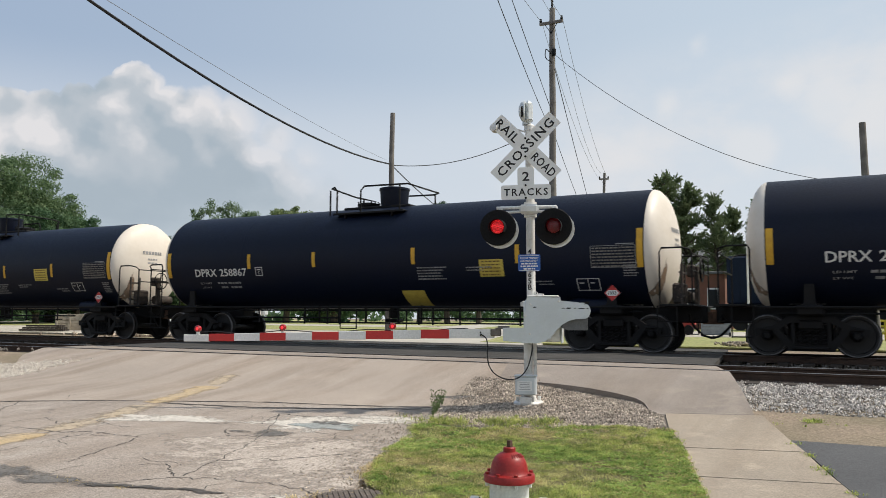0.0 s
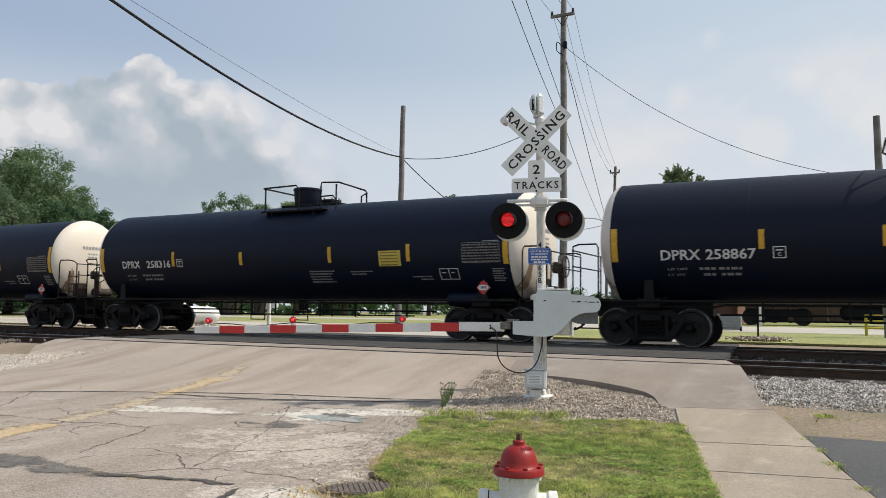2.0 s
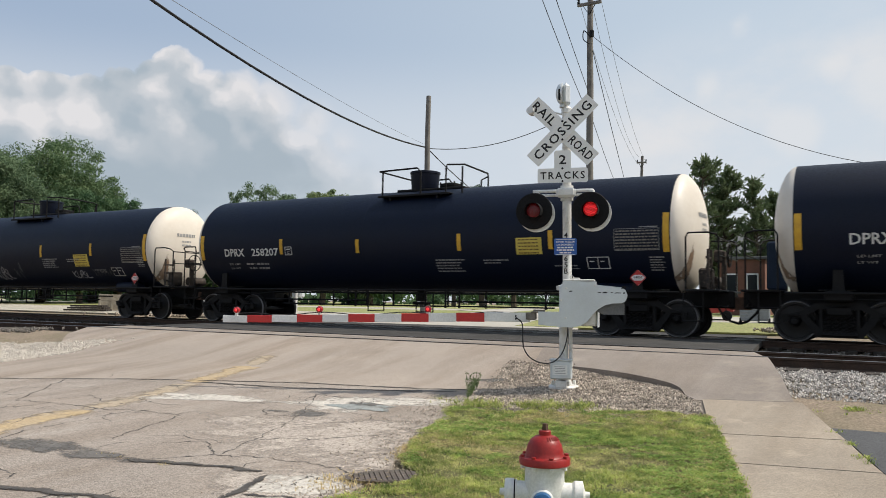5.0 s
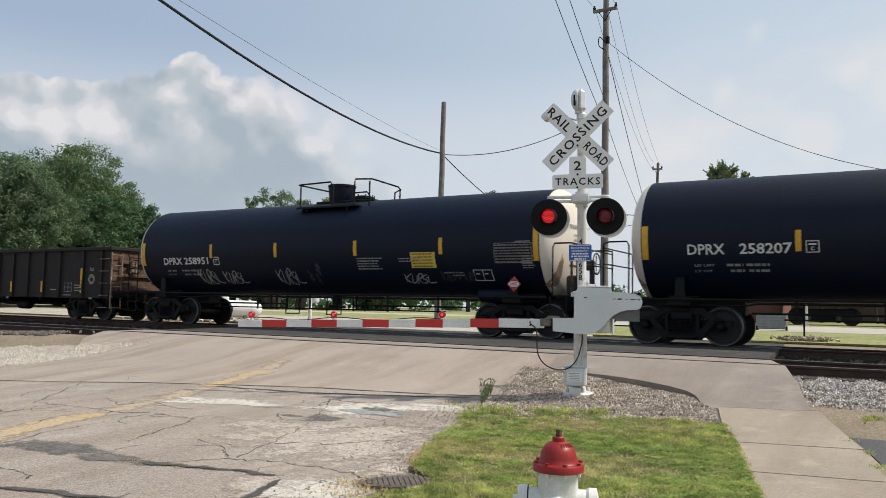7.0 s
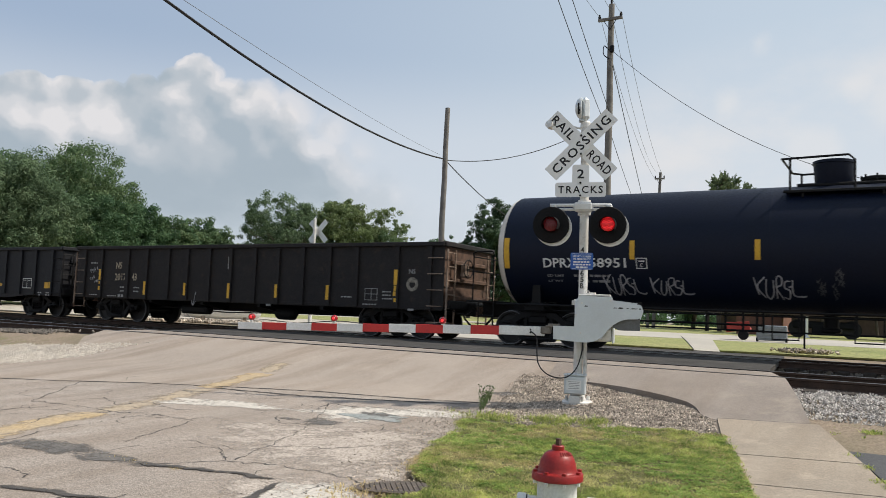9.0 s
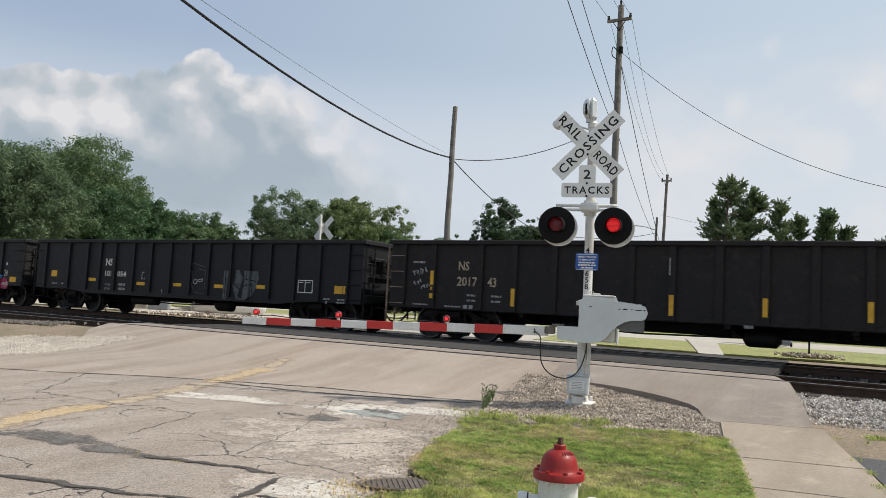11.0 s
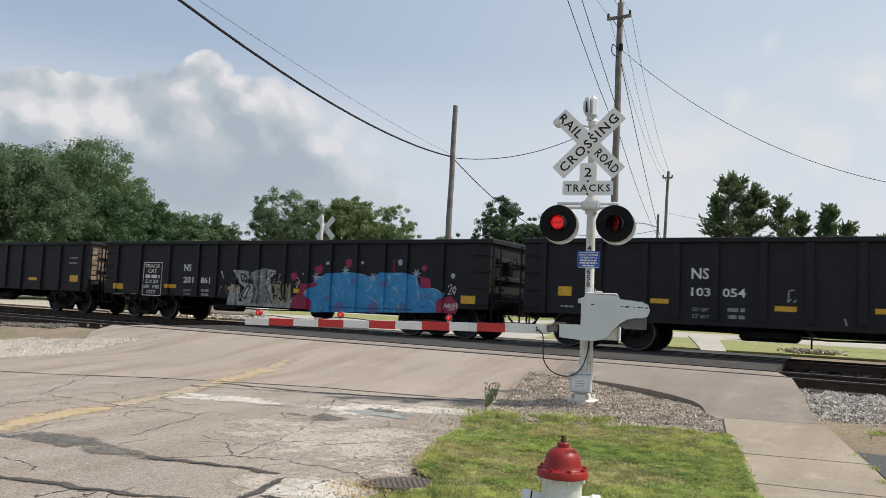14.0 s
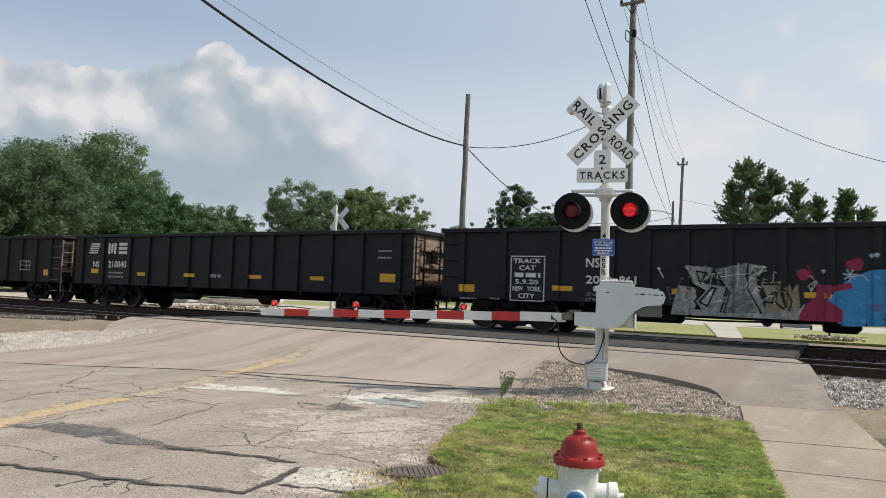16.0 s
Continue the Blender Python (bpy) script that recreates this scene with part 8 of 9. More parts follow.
for q in (0.0, 1.0):
    part("post", Geo().rod((q, 0, 0), (q, 0, 0.78), 0.05, n=10), "yellow_pipe", rack)
for z in (0.3, 0.55, 0.74):
    part("rail", Geo().rod((0, 0, z), (1.0, 0, z), 0.04, n=10), "yellow_pipe", rack)
stake = thing("marker_post", "thin dark marker post in a heap of stones", "post", pose(-2.75, 25.2, land_z(-2.75, 25.2)))
part("post", Geo().box((0, 0, 0.6), (0.05, 0.03, 1.5), 0.005), "iron_black", stake)


def parked_locomotive():
    z = land_z(-3, 48) + 0.02
    ob = thing("parked_locomotive", "dark blue diesel locomotive with pale cab roof parked beyond the lawn", "locomotive", pose(0, 48.0, z))
    part("underframe", Geo().box((0.4, 1.5, 1.32), (14.6, 3.0, 0.34), 0.05), "loco_black", ob)
    part("short_hood", Geo().box((-5.2, 1.5, 2.9), (2.3, 1.9, 2.82), 0.12), "loco_blue", ob)
    cab = part("cab", Geo().box((-3.1, 1.45, 2.9), (2.0, 2.9, 2.84), 0.06), "loco_blue", ob)
    roof = [(-1.6 + 3.2 * k / 10, 4.28 + 0.22 * math.sin(math.pi * k / 10)) for k in range(11)]
    part("cab_roof", Geo().slab([(y, q) for y, q in roof] + [(1.6, 4.14), (-1.6, 4.14)], 2.2, Matrix.Translation((-2.0, 1.45, 0)) @ Matrix.Rotation(radians(90), 4, "Z")), "loco_roof", cab, "pale grey curved cab roof")
    for x in (-3.55, -2.65):
        win = part("cab_window", Geo().box((x, -0.02, 3.65), (0.72, 0.06, 0.78), 0.03), "loco_black", cab)
        part("pane", Geo().box((x, -0.055, 3.65), (0.6, 0.02, 0.66), 0.01), "dark_glass", win)
    part("emblem_disc", Geo().lathe([(0.0, 0.0), (0.27, 0.0), (0.27, 0.012), (0.0, 0.014)], 28, Matrix.Translation((-3.2, -0.005, 2.72)) @ CROSS), "emblem_yellow", cab, "round yellow emblem")
    word_on(cab, "2343", -3.15, 2.1, 0.3, 1.15, -0.012, "white_letter", name="lettering")
    hood = part("long_hood", Geo().box((2.9, 1.5, 2.88), (9.9, 1.9, 2.78), 0.1), "loco_blue", ob)
    for k in range(12):
        part("hood_door", Geo().box((-1.55 + 0.8 * k, 0.535, 2.75), (0.7, 0.04, 2.2), 0.015), "loco_blue", hood)
    part("short_hood_door", Geo().box((-5.2, 0.535, 2.75), (0.8, 0.04, 2.1), 0.015), "loco_blue", ob)
    part("radiator", Geo().box((6.3, 0.54, 3.7), (2.2, 0.06, 0.7), 0.02), "loco_black", hood)
    for x in [-6.9] + spread(-1.7, 7.6, 8):
        part("rail_post", Geo().rod((x, 0.06, 1.48), (x, 0.06, 2.5), 0.02, n=6), "loco_black", ob)
    part("handrail", Geo().tube([(-1.7, 0.06, 2.5), (7.6, 0.06, 2.5)], 0.02, 6), "loco_black", ob)
    part("fuel_tank", Geo().box((0.6, 1.5, 0.75), (3.4, 2.6, 0.8), 0.2), "loco_black", ob)
    for c in (-4.3, 5.0):
        truck = part("truck", Geo().box((c, 0.35, 0.72), (3.2, 0.2, 0.4), 0.08).box((c, 0.35, 0.5), (1.2, 0.24, 0.5), 0.05), "loco_black", ob)
        for a_ in (-1.35, 1.35):
            part("wheel", Geo().lathe([(0.0, -0.06), (0.47, -0.06), (0.5, 0.0), (0.47, 0.06), (0.0, 0.06)], 24, Matrix.Translation((c + a_, 0.55, 0.5)) @ CROSS), "wheel_steel", truck)
    post = thing("flag_pole", "slim white steel pole beside the parked locomotive", "pole", pose(-5.0, 46.9, land_z(-5, 47)))
    part("shaft", Geo().lathe([(0.14, 0.0), (0.14, 0.1), (0.07, 0.12), (0.055, 5.35), (0.08, 5.4), (0.0, 5.48)], 14), "sign_white", post)


M["loco_blue"] = material("loco_blue", (0.009, 0.017, 0.036), (0.007, 0.013, 0.028), 0.6, scale=1.5, fine=25, bump=0.05, specular=0.12)
M["loco_black"] = material("loco_black", (0.01, 0.011, 0.013), None, 0.7, scale=2, fine=25, bump=0.1, specular=0.12)
M["loco_roof"] = material("loco_roof", (0.5, 0.54, 0.58), (0.4, 0.43, 0.46), 0.5, scale=2, fine=25, bump=0.05)
M["emblem_yellow"] = material("emblem_yellow", (0.45, 0.3, 0.08), (0.3, 0.2, 0.08), 0.6, scale=5, fine=25, bump=0.0)


def house():
    shed = thing("brick_building", "small red brick building with white window frames", "building", pose(0, 50.5, land_z(-8, 51)))
    part("wall", Geo().box((-8.0, 2.0, 1.7), (2.6, 4.0, 3.4), 0.02), "red_brick", shed)
    part("roof", Geo().box((-8.0, 2.0, 3.48), (3.0, 4.4, 0.16), 0.03), "roof_dark", shed)
    for x in (-8.6, -7.4):
        win = part("window", Geo().box((x, -0.02, 1.9), (0.7, 0.08, 1.3), 0.02), "sign_white", shed)
        part("pane", Geo().box((x, -0.07, 1.9), (0.54, 0.02, 1.12)), "dark_glass", win)
    x0, x1, y0, z = -13.5, 2.5, 66.0, land_z(-7, 66)
    ob = thing("house", "brick house with a low grey roof behind the trees", "house", pose(0, 0, z))
    part("wall", Geo().box(((x0 + x1) / 2, y0 + 4, 2.2), (x1 - x0, 8, 4.4), 0.02), "brick_wall", ob)
    part("roof", Geo().slab([(-0.5, 4.35), (4.4, 6.9), (9.0, 4.35), (9.0, 4.2), (-0.5, 4.2)], x1 - x0 + 0.8, Matrix.Translation((x1 + 0.4, y0, 0)) @ Matrix.Rotation(radians(90), 4, "Z")), "roof_dark", ob)
    for k in range(5):
        win = part("window", Geo().box((x0 + 1.6 + 3.1 * k, y0 - 0.02, 2.2), (1.2, 0.08, 1.5), 0.02), "sign_white", ob)
        part("pane", Geo().box((x0 + 1.6 + 3.1 * k, y0 - 0.07, 2.2), (1.04, 0.02, 1.32)), "dark_glass", win)


M["red_brick"] = material("red_brick", (0.2, 0.09, 0.065), (0.15, 0.075, 0.055), 0.9, scale=2, fine=25, bump=0.2)
M["brick_wall"] = material("brick_wall", (0.17, 0.115, 0.09), (0.12, 0.085, 0.07), 0.9, scale=2, fine=25, bump=0.2)
M["roof_dark"] = material("roof_dark", (0.15, 0.155, 0.16), (0.11, 0.115, 0.12), 0.9, scale=2, fine=25, bump=0.2)
M["dark_glass"] = material("dark_glass", (0.02, 0.025, 0.03), None, 0.1, scale=2, fine=25, bump=0.0)
parked_locomotive()
house()


# ---- wear on the road: seams, cracks, tar and what is left of the paint; a painted gate-arm shadow ----
def stain(pts, mat, name, label="", lift=0.006, seed=1, rough=0.12):
    """A ragged flat patch on the road within an outline."""
    rnd = random.Random(seed)
    cx, cy = sum(p[0] for p in pts) / len(pts), sum(p[1] for p in pts) / len(pts)
    ring = []
    for a, b in zip(pts, pts[1:] + pts[:1]):
        n = max(2, int(math.hypot(b[0] - a[0], b[1] - a[1]) / 0.08))
        for k in range(n):
            x, y = a[0] + (b[0] - a[0]) * k / n, a[1] + (b[1] - a[1]) * k / n
            f = 1 + rough * noise.noise((x * 5, y * 5, seed)) + rnd.uniform(-0.02, 0.02)
            ring.append((cx + (x - cx) * f * 1.12, cy + (y - cy) * f * 1.12))
    rows = [[(cx + (x - cx) * q, cy + (y - cy) * q, road_z(cy + (y - cy) * q) + lift) for x, y in ring + ring[:1]] for q in (0.02, 0.35, 0.7, 1.0)]
    n = len(ring) + 1
    return wear(part(name, Geo().sheet(rows), mat, road, label), [1.0] * n + [1.0] * n + [0.8] * n + [0.0] * n)


stain([(-7.9, 4.5), (-7.65, 4.9), (-7.13, 5.05), (-6.43, 4.95), (-5.94, 4.88), (-5.86, 4.74), (-6.41, 4.62), (-7.09, 4.6)], "old_tar", "tar_patch", "faded tar patch", 0.005, 2)
stain([(-9.0, 7.46), (-8.99, 7.86), (-8.53, 8.08), (-7.75, 8.18), (-7.01, 8.06), (-7.57, 7.82), (-8.2, 7.6), (-8.75, 7.4)], "faded_white", "paint_patch", "worn white stop line", 0.004, 3, 0.3)
stain([(-6.74, 8.1), (-6.72, 8.62), (-5.82, 8.95), (-4.92, 9.25), (-4.8, 8.72), (-5.49, 8.48), (-5.74, 7.9), (-6.24, 7.83)], "faded_white", "paint_patch", "worn white stop line", 0.003, 4, 0.3)
stain([(-6.3, 8.15), (-5.89, 8.5), (-5.45, 8.38), (-5.41, 8.11), (-5.84, 8.0)], "faded_blue", "paint_patch", "blue-grey worn paint", 0.008, 5, 0.3)
stain([(-6.66, 7.47), (-6.43, 7.8), (-5.89, 7.7), (-5.89, 7.42), (-6.3, 7.3)], "old_tar", "tar_patch", "faded tar patch", 0.005, 6, 0.3)
stain([(-6.2, 8.35), (-5.9, 8.52), (-5.6, 8.42), (-5.8, 8.2)], "old_tar", "tar_patch", "", 0.011, 7, 0.4)
joint = [(edge(SW_L, 10.33) + (edge(SW_R, 10.33) - edge(SW_L, 10.33)) * k / 30, 10.335 + 0.22 * k / 30) for k in range(31)]
part("joint", Geo().sheet([[(x, y + side * (0.014 + 0.012 * noise.noise((x * 6, side, 2))), road_z(y) + 0.023) for x, y in joint] for side in (-1, 1)]), "joint_earth", sidewalk, "dark earth-filled joint")
stain([(-4.45, 5.05), (-4.3, 4.5), (-3.7, 4.7), (-3.6, 5.05), (-4.0, 5.3)], "faded_white", "concrete_patch", "pale worn concrete patch", 0.003, 8, 0.2)
TAR = "tar_seam"
ribbon([(-5.92, 4.79), (-5.32, 4.97), (-4.91, 5.04), (-4.46, 5.08)], 0.105, "tar", TAR, road, 0.009, 0.35, seed=1)
ribbon([(-4.46, 5.08), (-4.4, 4.79), (-4.27, 4.45), (-4.27, 4.17), (-4.68, 4.01), (-5.28, 3.82), (-5.75, 3.75), (-6.36, 3.56), (-7.2, 3.3)], 0.10, "tar", TAR, road, 0.009, 0.4, seed=2)
ribbon([(-4.27, 4.45), (-3.92, 4.56), (-3.54, 4.62)], 0.08, "tar", TAR, road, 0.008, 0.4, seed=3)
ribbon([(-13.43, 7.4), (-11.53, 8.21), (-10.6, 8.59), (-9.36, 8.95), (-7.73, 9.4), (-6.74, 9.52), (-5.94, 9.65), (-5.1, 9.85)], 0.062, "tar", "joint_and_arm_shadow", road, 0.006, 0.2, seed=4)
# dark line painted where the lowered gate arm casts its shadow
ribbon([(-9.36, 8.80), (-7.54, 8.98), (-6.57, 9.25), (-5.18, 9.66)], 0.075, "tar", "joint_and_arm_shadow", road, 0.006, 0.3, seed=5)
for k, pts in enumerate(([(-11.61, 8.16), (-10.82, 7.23), (-10.23, 6.43), (-9.52, 6.55), (-8.61, 6.48), (-8.18, 6.74)], [(-9.77, 7.25), (-9.1, 6.93), (-8.91, 7.33), (-8.5, 7.18)],
                         [(-8.14, 6.71), (-7.38, 6.72), (-7.47, 6.93)], [(-7.38, 6.72), (-7.07, 5.91), (-6.83, 5.33)], [(-6.9, 8.65), (-6.07, 7.26), (-5.59, 6.12), (-5.37, 5.39)],
                         [(-5.84, 4.79), (-5.43, 5.34), (-4.99, 5.47), (-4.56, 5.52), (-4.23, 5.5), (-3.8, 5.4)], [(-6.72, 8.02), (-6.9, 8.65), (-6.2, 8.74), (-4.85, 8.95)],
                         [(-7.83, 4.36), (-7.86, 4.72), (-8.01, 5.26), (-8.12, 6.2), (-8.1, 6.68)], [(-4.1, 4.86), (-4.19, 5.15), (-3.95, 5.14)], [(-5.43, 3.46), (-5.46, 3.71), (-5.25, 3.8), (-5.11, 3.52)],
                         [(-9.52, 6.55), (-9.7, 5.9), (-9.4, 5.2)], [(-8.6, 6.5), (-8.9, 5.9), (-8.5, 5.3)], [(-5.6, 6.1), (-5.0, 6.4), (-4.6, 6.9)], [(-6.9, 7.7), (-6.5, 7.2), (-6.1, 7.3)],
                         [(-5.43, 5.34), (-5.9, 5.7), (-6.3, 5.5)], [(-12.5, 6.5), (-11.6, 6.1), (-11.0, 6.3)], [(-7.2, 3.9), (-6.6, 4.1), (-6.2, 3.9)])):
    line = []
    rnd = random.Random(50 + k)
    for a, b in zip(pts, pts[1:]):
        for q in range(6):
            line.append((a[0] + (b[0] - a[0]) * q / 6 + rnd.uniform(-0.05, 0.05), a[1] + (b[1] - a[1]) * q / 6 + rnd.uniform(-0.05, 0.05)))
    line.append(pts[-1])
    ribbon(line, 0.017 if k % 3 else 0.024, "tar", "crack", road, 0.0035, 0.7, 0.035, seed=80 + k)
for y0, y1, wide, mat in ((2.5, 6.4, 0.6, "faded_yellow"), (6.4, 8.7, 0.6, "rubbed_yellow"), (8.7, 10.5, 0.55, "faded_yellow"), (10.5, 11.3, 0.5, "rubbed_yellow")):
    ribbon([(road_mid(y) + 0.03 * math.sin(y * 2), y) for y in spread(y0, y1, 8)], wide, mat, "lane_line", road, 0.0025, 0.04, 0.1, seed=9)
hair = random.Random(17)
for k in range(46):
    x, y = hair.uniform(-11.5, -3.9), hair.uniform(3.2, 8.8)
    if x > edge(VERGE_L, y) - 0.3:
        continue
    a, line = hair.uniform(0, 6.28), [(x, y)]
    for q in range(hair.randint(5, 11)):
        a += hair.gauss(0, 0.55)
        x, y = x + 0.1 * math.cos(a), y + 0.1 * math.sin(a)
        if x > edge(VERGE_L, y) - 0.15:
            break
        line.append((x, y))
    if len(line) > 3:
        ribbon(line, 0.012, "tar", "crack", road, 0.003, 0.5, 0.05, seed=200 + k)
stain([(-5.6, 10.55), (-5.2, 10.75), (-4.98, 10.7), (-5.2, 10.5)], "old_tar", "oil_stain", "", 0.004, 221, 0.5)
# bare pale aggregate along the road edge, and a paler slab by the drain
stain([(-7.0, 6.9), (-6.0, 7.2), (-5.0, 7.9), (-4.5, 7.6), (-4.0, 6.4), (-3.75, 5.6), (-4.4, 5.55), (-5.3, 5.6), (-6.3, 6.1)], "pale_aggregate", "worn_patch", "pale bare aggregate", 0.002, 231, 0.2)
stain([(-4.95, 4.75), (-4.7, 5.35), (-4.0, 5.3), (-3.5, 4.9), (-3.45, 4.5), (-4.3, 4.3)], "pale_aggregate", "worn_patch", "pale bare aggregate", 0.0025, 232, 0.2)
# flangeways along the rails in the crossing
for y in (NEAR_Y - 0.755, NEAR_Y + 0.755, TRACK_Y - 0.755, TRACK_Y + 0.755):
    part("flangeway", Geo().sheet([[(x, y + s, RAIL_Z - 0.008) for x in spread(road_mid(y) - 6.7, edge(APRON_R, y) - 0.05, 30)] for s in (0.045, 0.13)]), "rail_groove", deck)
    part("rail_head", Geo().sheet([[(x, y + s, RAIL_Z + 0.003) for x in spread(road_mid(y) - 6.7, edge(APRON_R, y) - 0.02, 30)] for s in (-0.034, 0.034)]), "rail_bright", deck)


# ---- stones ----
M["ballast_dark"] = material("ballast_dark", (0.2, 0.18, 0.16), (0.1, 0.09, 0.08), 0.95, scale=6, fine=60, bump=0.3, island=0.4)
def stones(name, label, mat, count, place, size, seed):
    """Loose angular stones, one mesh."""
    rnd = np.random.default_rng(seed)
    base = np.array([(1, 0, 0), (-1, 0, 0), (0, 1, 0), (0, -1, 0), (0, 0, 1), (0, 0, -1), (0.62, 0.62, 0.5), (-0.62, -0.62, 0.5)], float)
    tri = np.array([(0, 2, 6), (2, 4, 6), (4, 0, 6), (1, 3, 7), (3, 4, 7), (4, 1, 7), (2, 1, 4), (3, 0, 4), (2, 0, 5), (1, 2, 5), (3, 1, 5), (0, 3, 5)])
    vs, fs, rr, k = [], [], random.Random(seed), 0
    while k < count:
        p = place(rr)
        if p is None:
            continue
        s = size * rr.uniform(0.5, 1.35)
        v = base * (0.75 + 0.5 * rnd.random((8, 3)))
        m = np.array(Euler((rr.uniform(0, 6.3), rr.uniform(0, 6.3), rr.uniform(0, 6.3))).to_matrix())
        v = (v * [1, 0.8, 0.6]) @ m.T * s / 2
        vs.append(v + p)
        fs.append(tri + 8 * k)
        k += 1
    me = bpy.data.meshes.new(name)
    me.from_pydata(np.concatenate(vs).tolist(), [], np.concatenate(fs).tolist())
    me.materials.append(M[mat])
    return tagged(part(name, me, None), label, "stones", kind="stuff")


def in_bed(rr):
    y = rr.uniform(8.6, 11.68)
    x0 = edge(GRAV_L, y) + 0.03
    x1 = edge(GRAVEL_TOP, y) - 0.02 if y > 10.27 else edge(SW_L, y) - 0.04
    x = rr.uniform(x0, x1)
    if y < 8.75 + 0.5 * max(0.0, min(1.0, (x + 3.8) / 1.3)) + 0.25 * noise.noise((x * 2, y * 2, 5)):
        if rr.random() < 0.8:
            return None
    return (x, y, max(bed_z(x, y), -1) + 0.006)


def over_edge(rr):
    x = rr.uniform(-5.45, -4.3)
    y = 11.62 - 0.22 * max(0.0, x + 4.2) + rr.gauss(0, 0.1)
    return (x, y, road_z(y) + 0.012 if y > 11.6 else bed_z(x, y) + 0.01)


stones("gravel_stones", "crushed stones spilled along the ramp", "stone", 450, over_edge, 0.032, 16)
stones("gravel_stones", "small grey and buff crushed stones round the mast", "stone", 15500, in_bed, 0.031, 3)


def by_track(rr):
    y = rr.uniform(11.25, 12.75)
    x = rr.uniform(edge(APRON_R, y) + 0.05, 7.0)
    if y < 11.55 and rr.random() < 0.55:
        return None
    return (x, y, land_z(x, y) - 0.01 + 0.07 * max(0.0, min(1.0, (y - 11.7) / 0.9)))


def by_track_west(rr):
    y = rr.uniform(12.1, 12.75)
    x = rr.uniform(-40, -18.7)
    return (x, y, land_z(x, y) - 0.01)


def between(rr):
    y = rr.uniform(12.6, 22.3)
    x = rr.choice((rr.uniform(edge(APRON_R, y) + 0.1, 9.0), rr.uniform(-45, road_mid(y) - 7.2)))
    if min(abs(y - NEAR_Y), abs(y - TRACK_Y)) < 0.85 and rr.random() < 0.3:
        return None
    return (x, y, land_z(x, y) - 0.02 + (0.02 if min(abs(y - NEAR_Y), abs(y - TRACK_Y)) < 1.2 else 0))


def at_ties(rr):
    y, x = rr.uniform(12.5, 13.1), rr.uniform(-1.6, 7.0)
    if x < edge(APRON_R, y) + 0.05 or (abs((x + 110.26) % 0.52 - 0.26) < 0.09 and rr.random() < 0.6):
        return None
    return (x, y, 0.535 + 0.02 * rr.random())


stones("ballast_stones", "coarse pale limestone ballast beside the track", "ballast", 21000, by_track, 0.04, 5)
stones("ballast_stones", "pale ballast packed round the tie ends", "ballast", 2600, at_ties, 0.044, 15)
stones("ballast_stones", "coarse pale limestone ballast beside the track", "ballast_dark", 4500, by_track_west, 0.07, 6)
stones("ballast_stones", "dark dusty ballast between the rails", "ballast_dark", 9000, between, 0.085, 7)


def west_patch(rr):
    # a tongue of stone that narrows towards the crossing
    x, y = rr.uniform(-18.6, -14.6), rr.uniform(7.6, 12.0)
    wob = 0.35 * noise.noise((x * 1.1, y * 1.1, 1)) + rr.gauss(0, 0.12)
    if x > -14.85 + wob or y < 8.1 + (-14.8 - x) * 0.55 + wob or y > 11.75 - (-14.8 - x) * 0.32 + wob:
        return None
    return (x, y, max(land_z(x, y), road_z(y) if x > along(ROAD_WEST, y) else -1) + 0.004)


stones("gravel_stones", "white crushed stone spilled at the road edge", "white_gravel", 9000, west_patch, 0.04, 8)
stones("gravel_stones", "heap of grey stones round the marker post", "stone", 350, lambda rr: (-2.75 + rr.gauss(0, 0.35), 25.2 + rr.gauss(0, 0.3), land_z(-2.75, 25.2) + 0.06 + 0.08 * rr.random()), 0.12, 9)
stones("gravel_stones", "rubble under the white gas tank", "stone", 700, lambda rr: (-26.6 + rr.gauss(0, 1.6), 25.2 + rr.gauss(0, 1.2), land_z(-26.6, 25.2) + 0.03), 0.16, 10)
stones("road_grit", "loose grit along the road edge", "stone", 2600, lambda rr: (lambda y: (edge(VERGE_L, y) - abs(rr.gauss(0, 0.35)), y, road_z(y) + 0.004))(rr.uniform(3.0, 9.4)), 0.018, 11)


# ---- grass ----
def blades(name, label, count, place, height, mat, seed, width=0.012, per=5):
    rnd = np.random.default_rng(seed)
    rr = random.Random(seed)
    pts = []
    while len(pts) < count:
        p = place(rr)
        if p is not None:
            pts.append(p)
    pts = np.repeat(np.array(pts), per, 0)
    n = len(pts)
    root = pts[:, :3] + np.c_[rnd.normal(0, 0.02, (n, 2)), np.zeros(n)]
    a = rnd.random(n) * 2 * np.pi
    h = height * (0.35 + 1.5 * rnd.random(n) ** 2) * pts[:, 3]
    bend = h * rnd.uniform(0.3, 1.8, n)
    d = np.c_[np.cos(a), np.sin(a), np.zeros(n)]
    s = np.c_[-np.sin(a), np.cos(a), np.zeros(n)] * (width / 2) * (0.7 + 0.6 * rnd.random((n, 1)))
    mid = root + d * (bend * 0.35)[:, None] + np.c_[np.zeros((n, 2)), h * 0.6]
    tip = root + d * bend[:, None] + np.c_[np.zeros((n, 2)), h * rnd.uniform(0.45, 0.95, n)]
    v = np.stack([root - s, root + s, mid + s * 0.8, mid - s * 0.8, tip], 1).reshape(-1, 3)
    k = np.arange(n)[:, None] * 5
    me = bpy.data.meshes.new(name)
    quads, tris = (k + [0, 1, 2, 3]).tolist(), (k + [3, 2, 4]).tolist()
    me.from_pydata(v.tolist(), [], quads + tris)
    me.materials.append(M[mat])
    return tagged(part(name, me, None), label, "grass", kind="stuff")


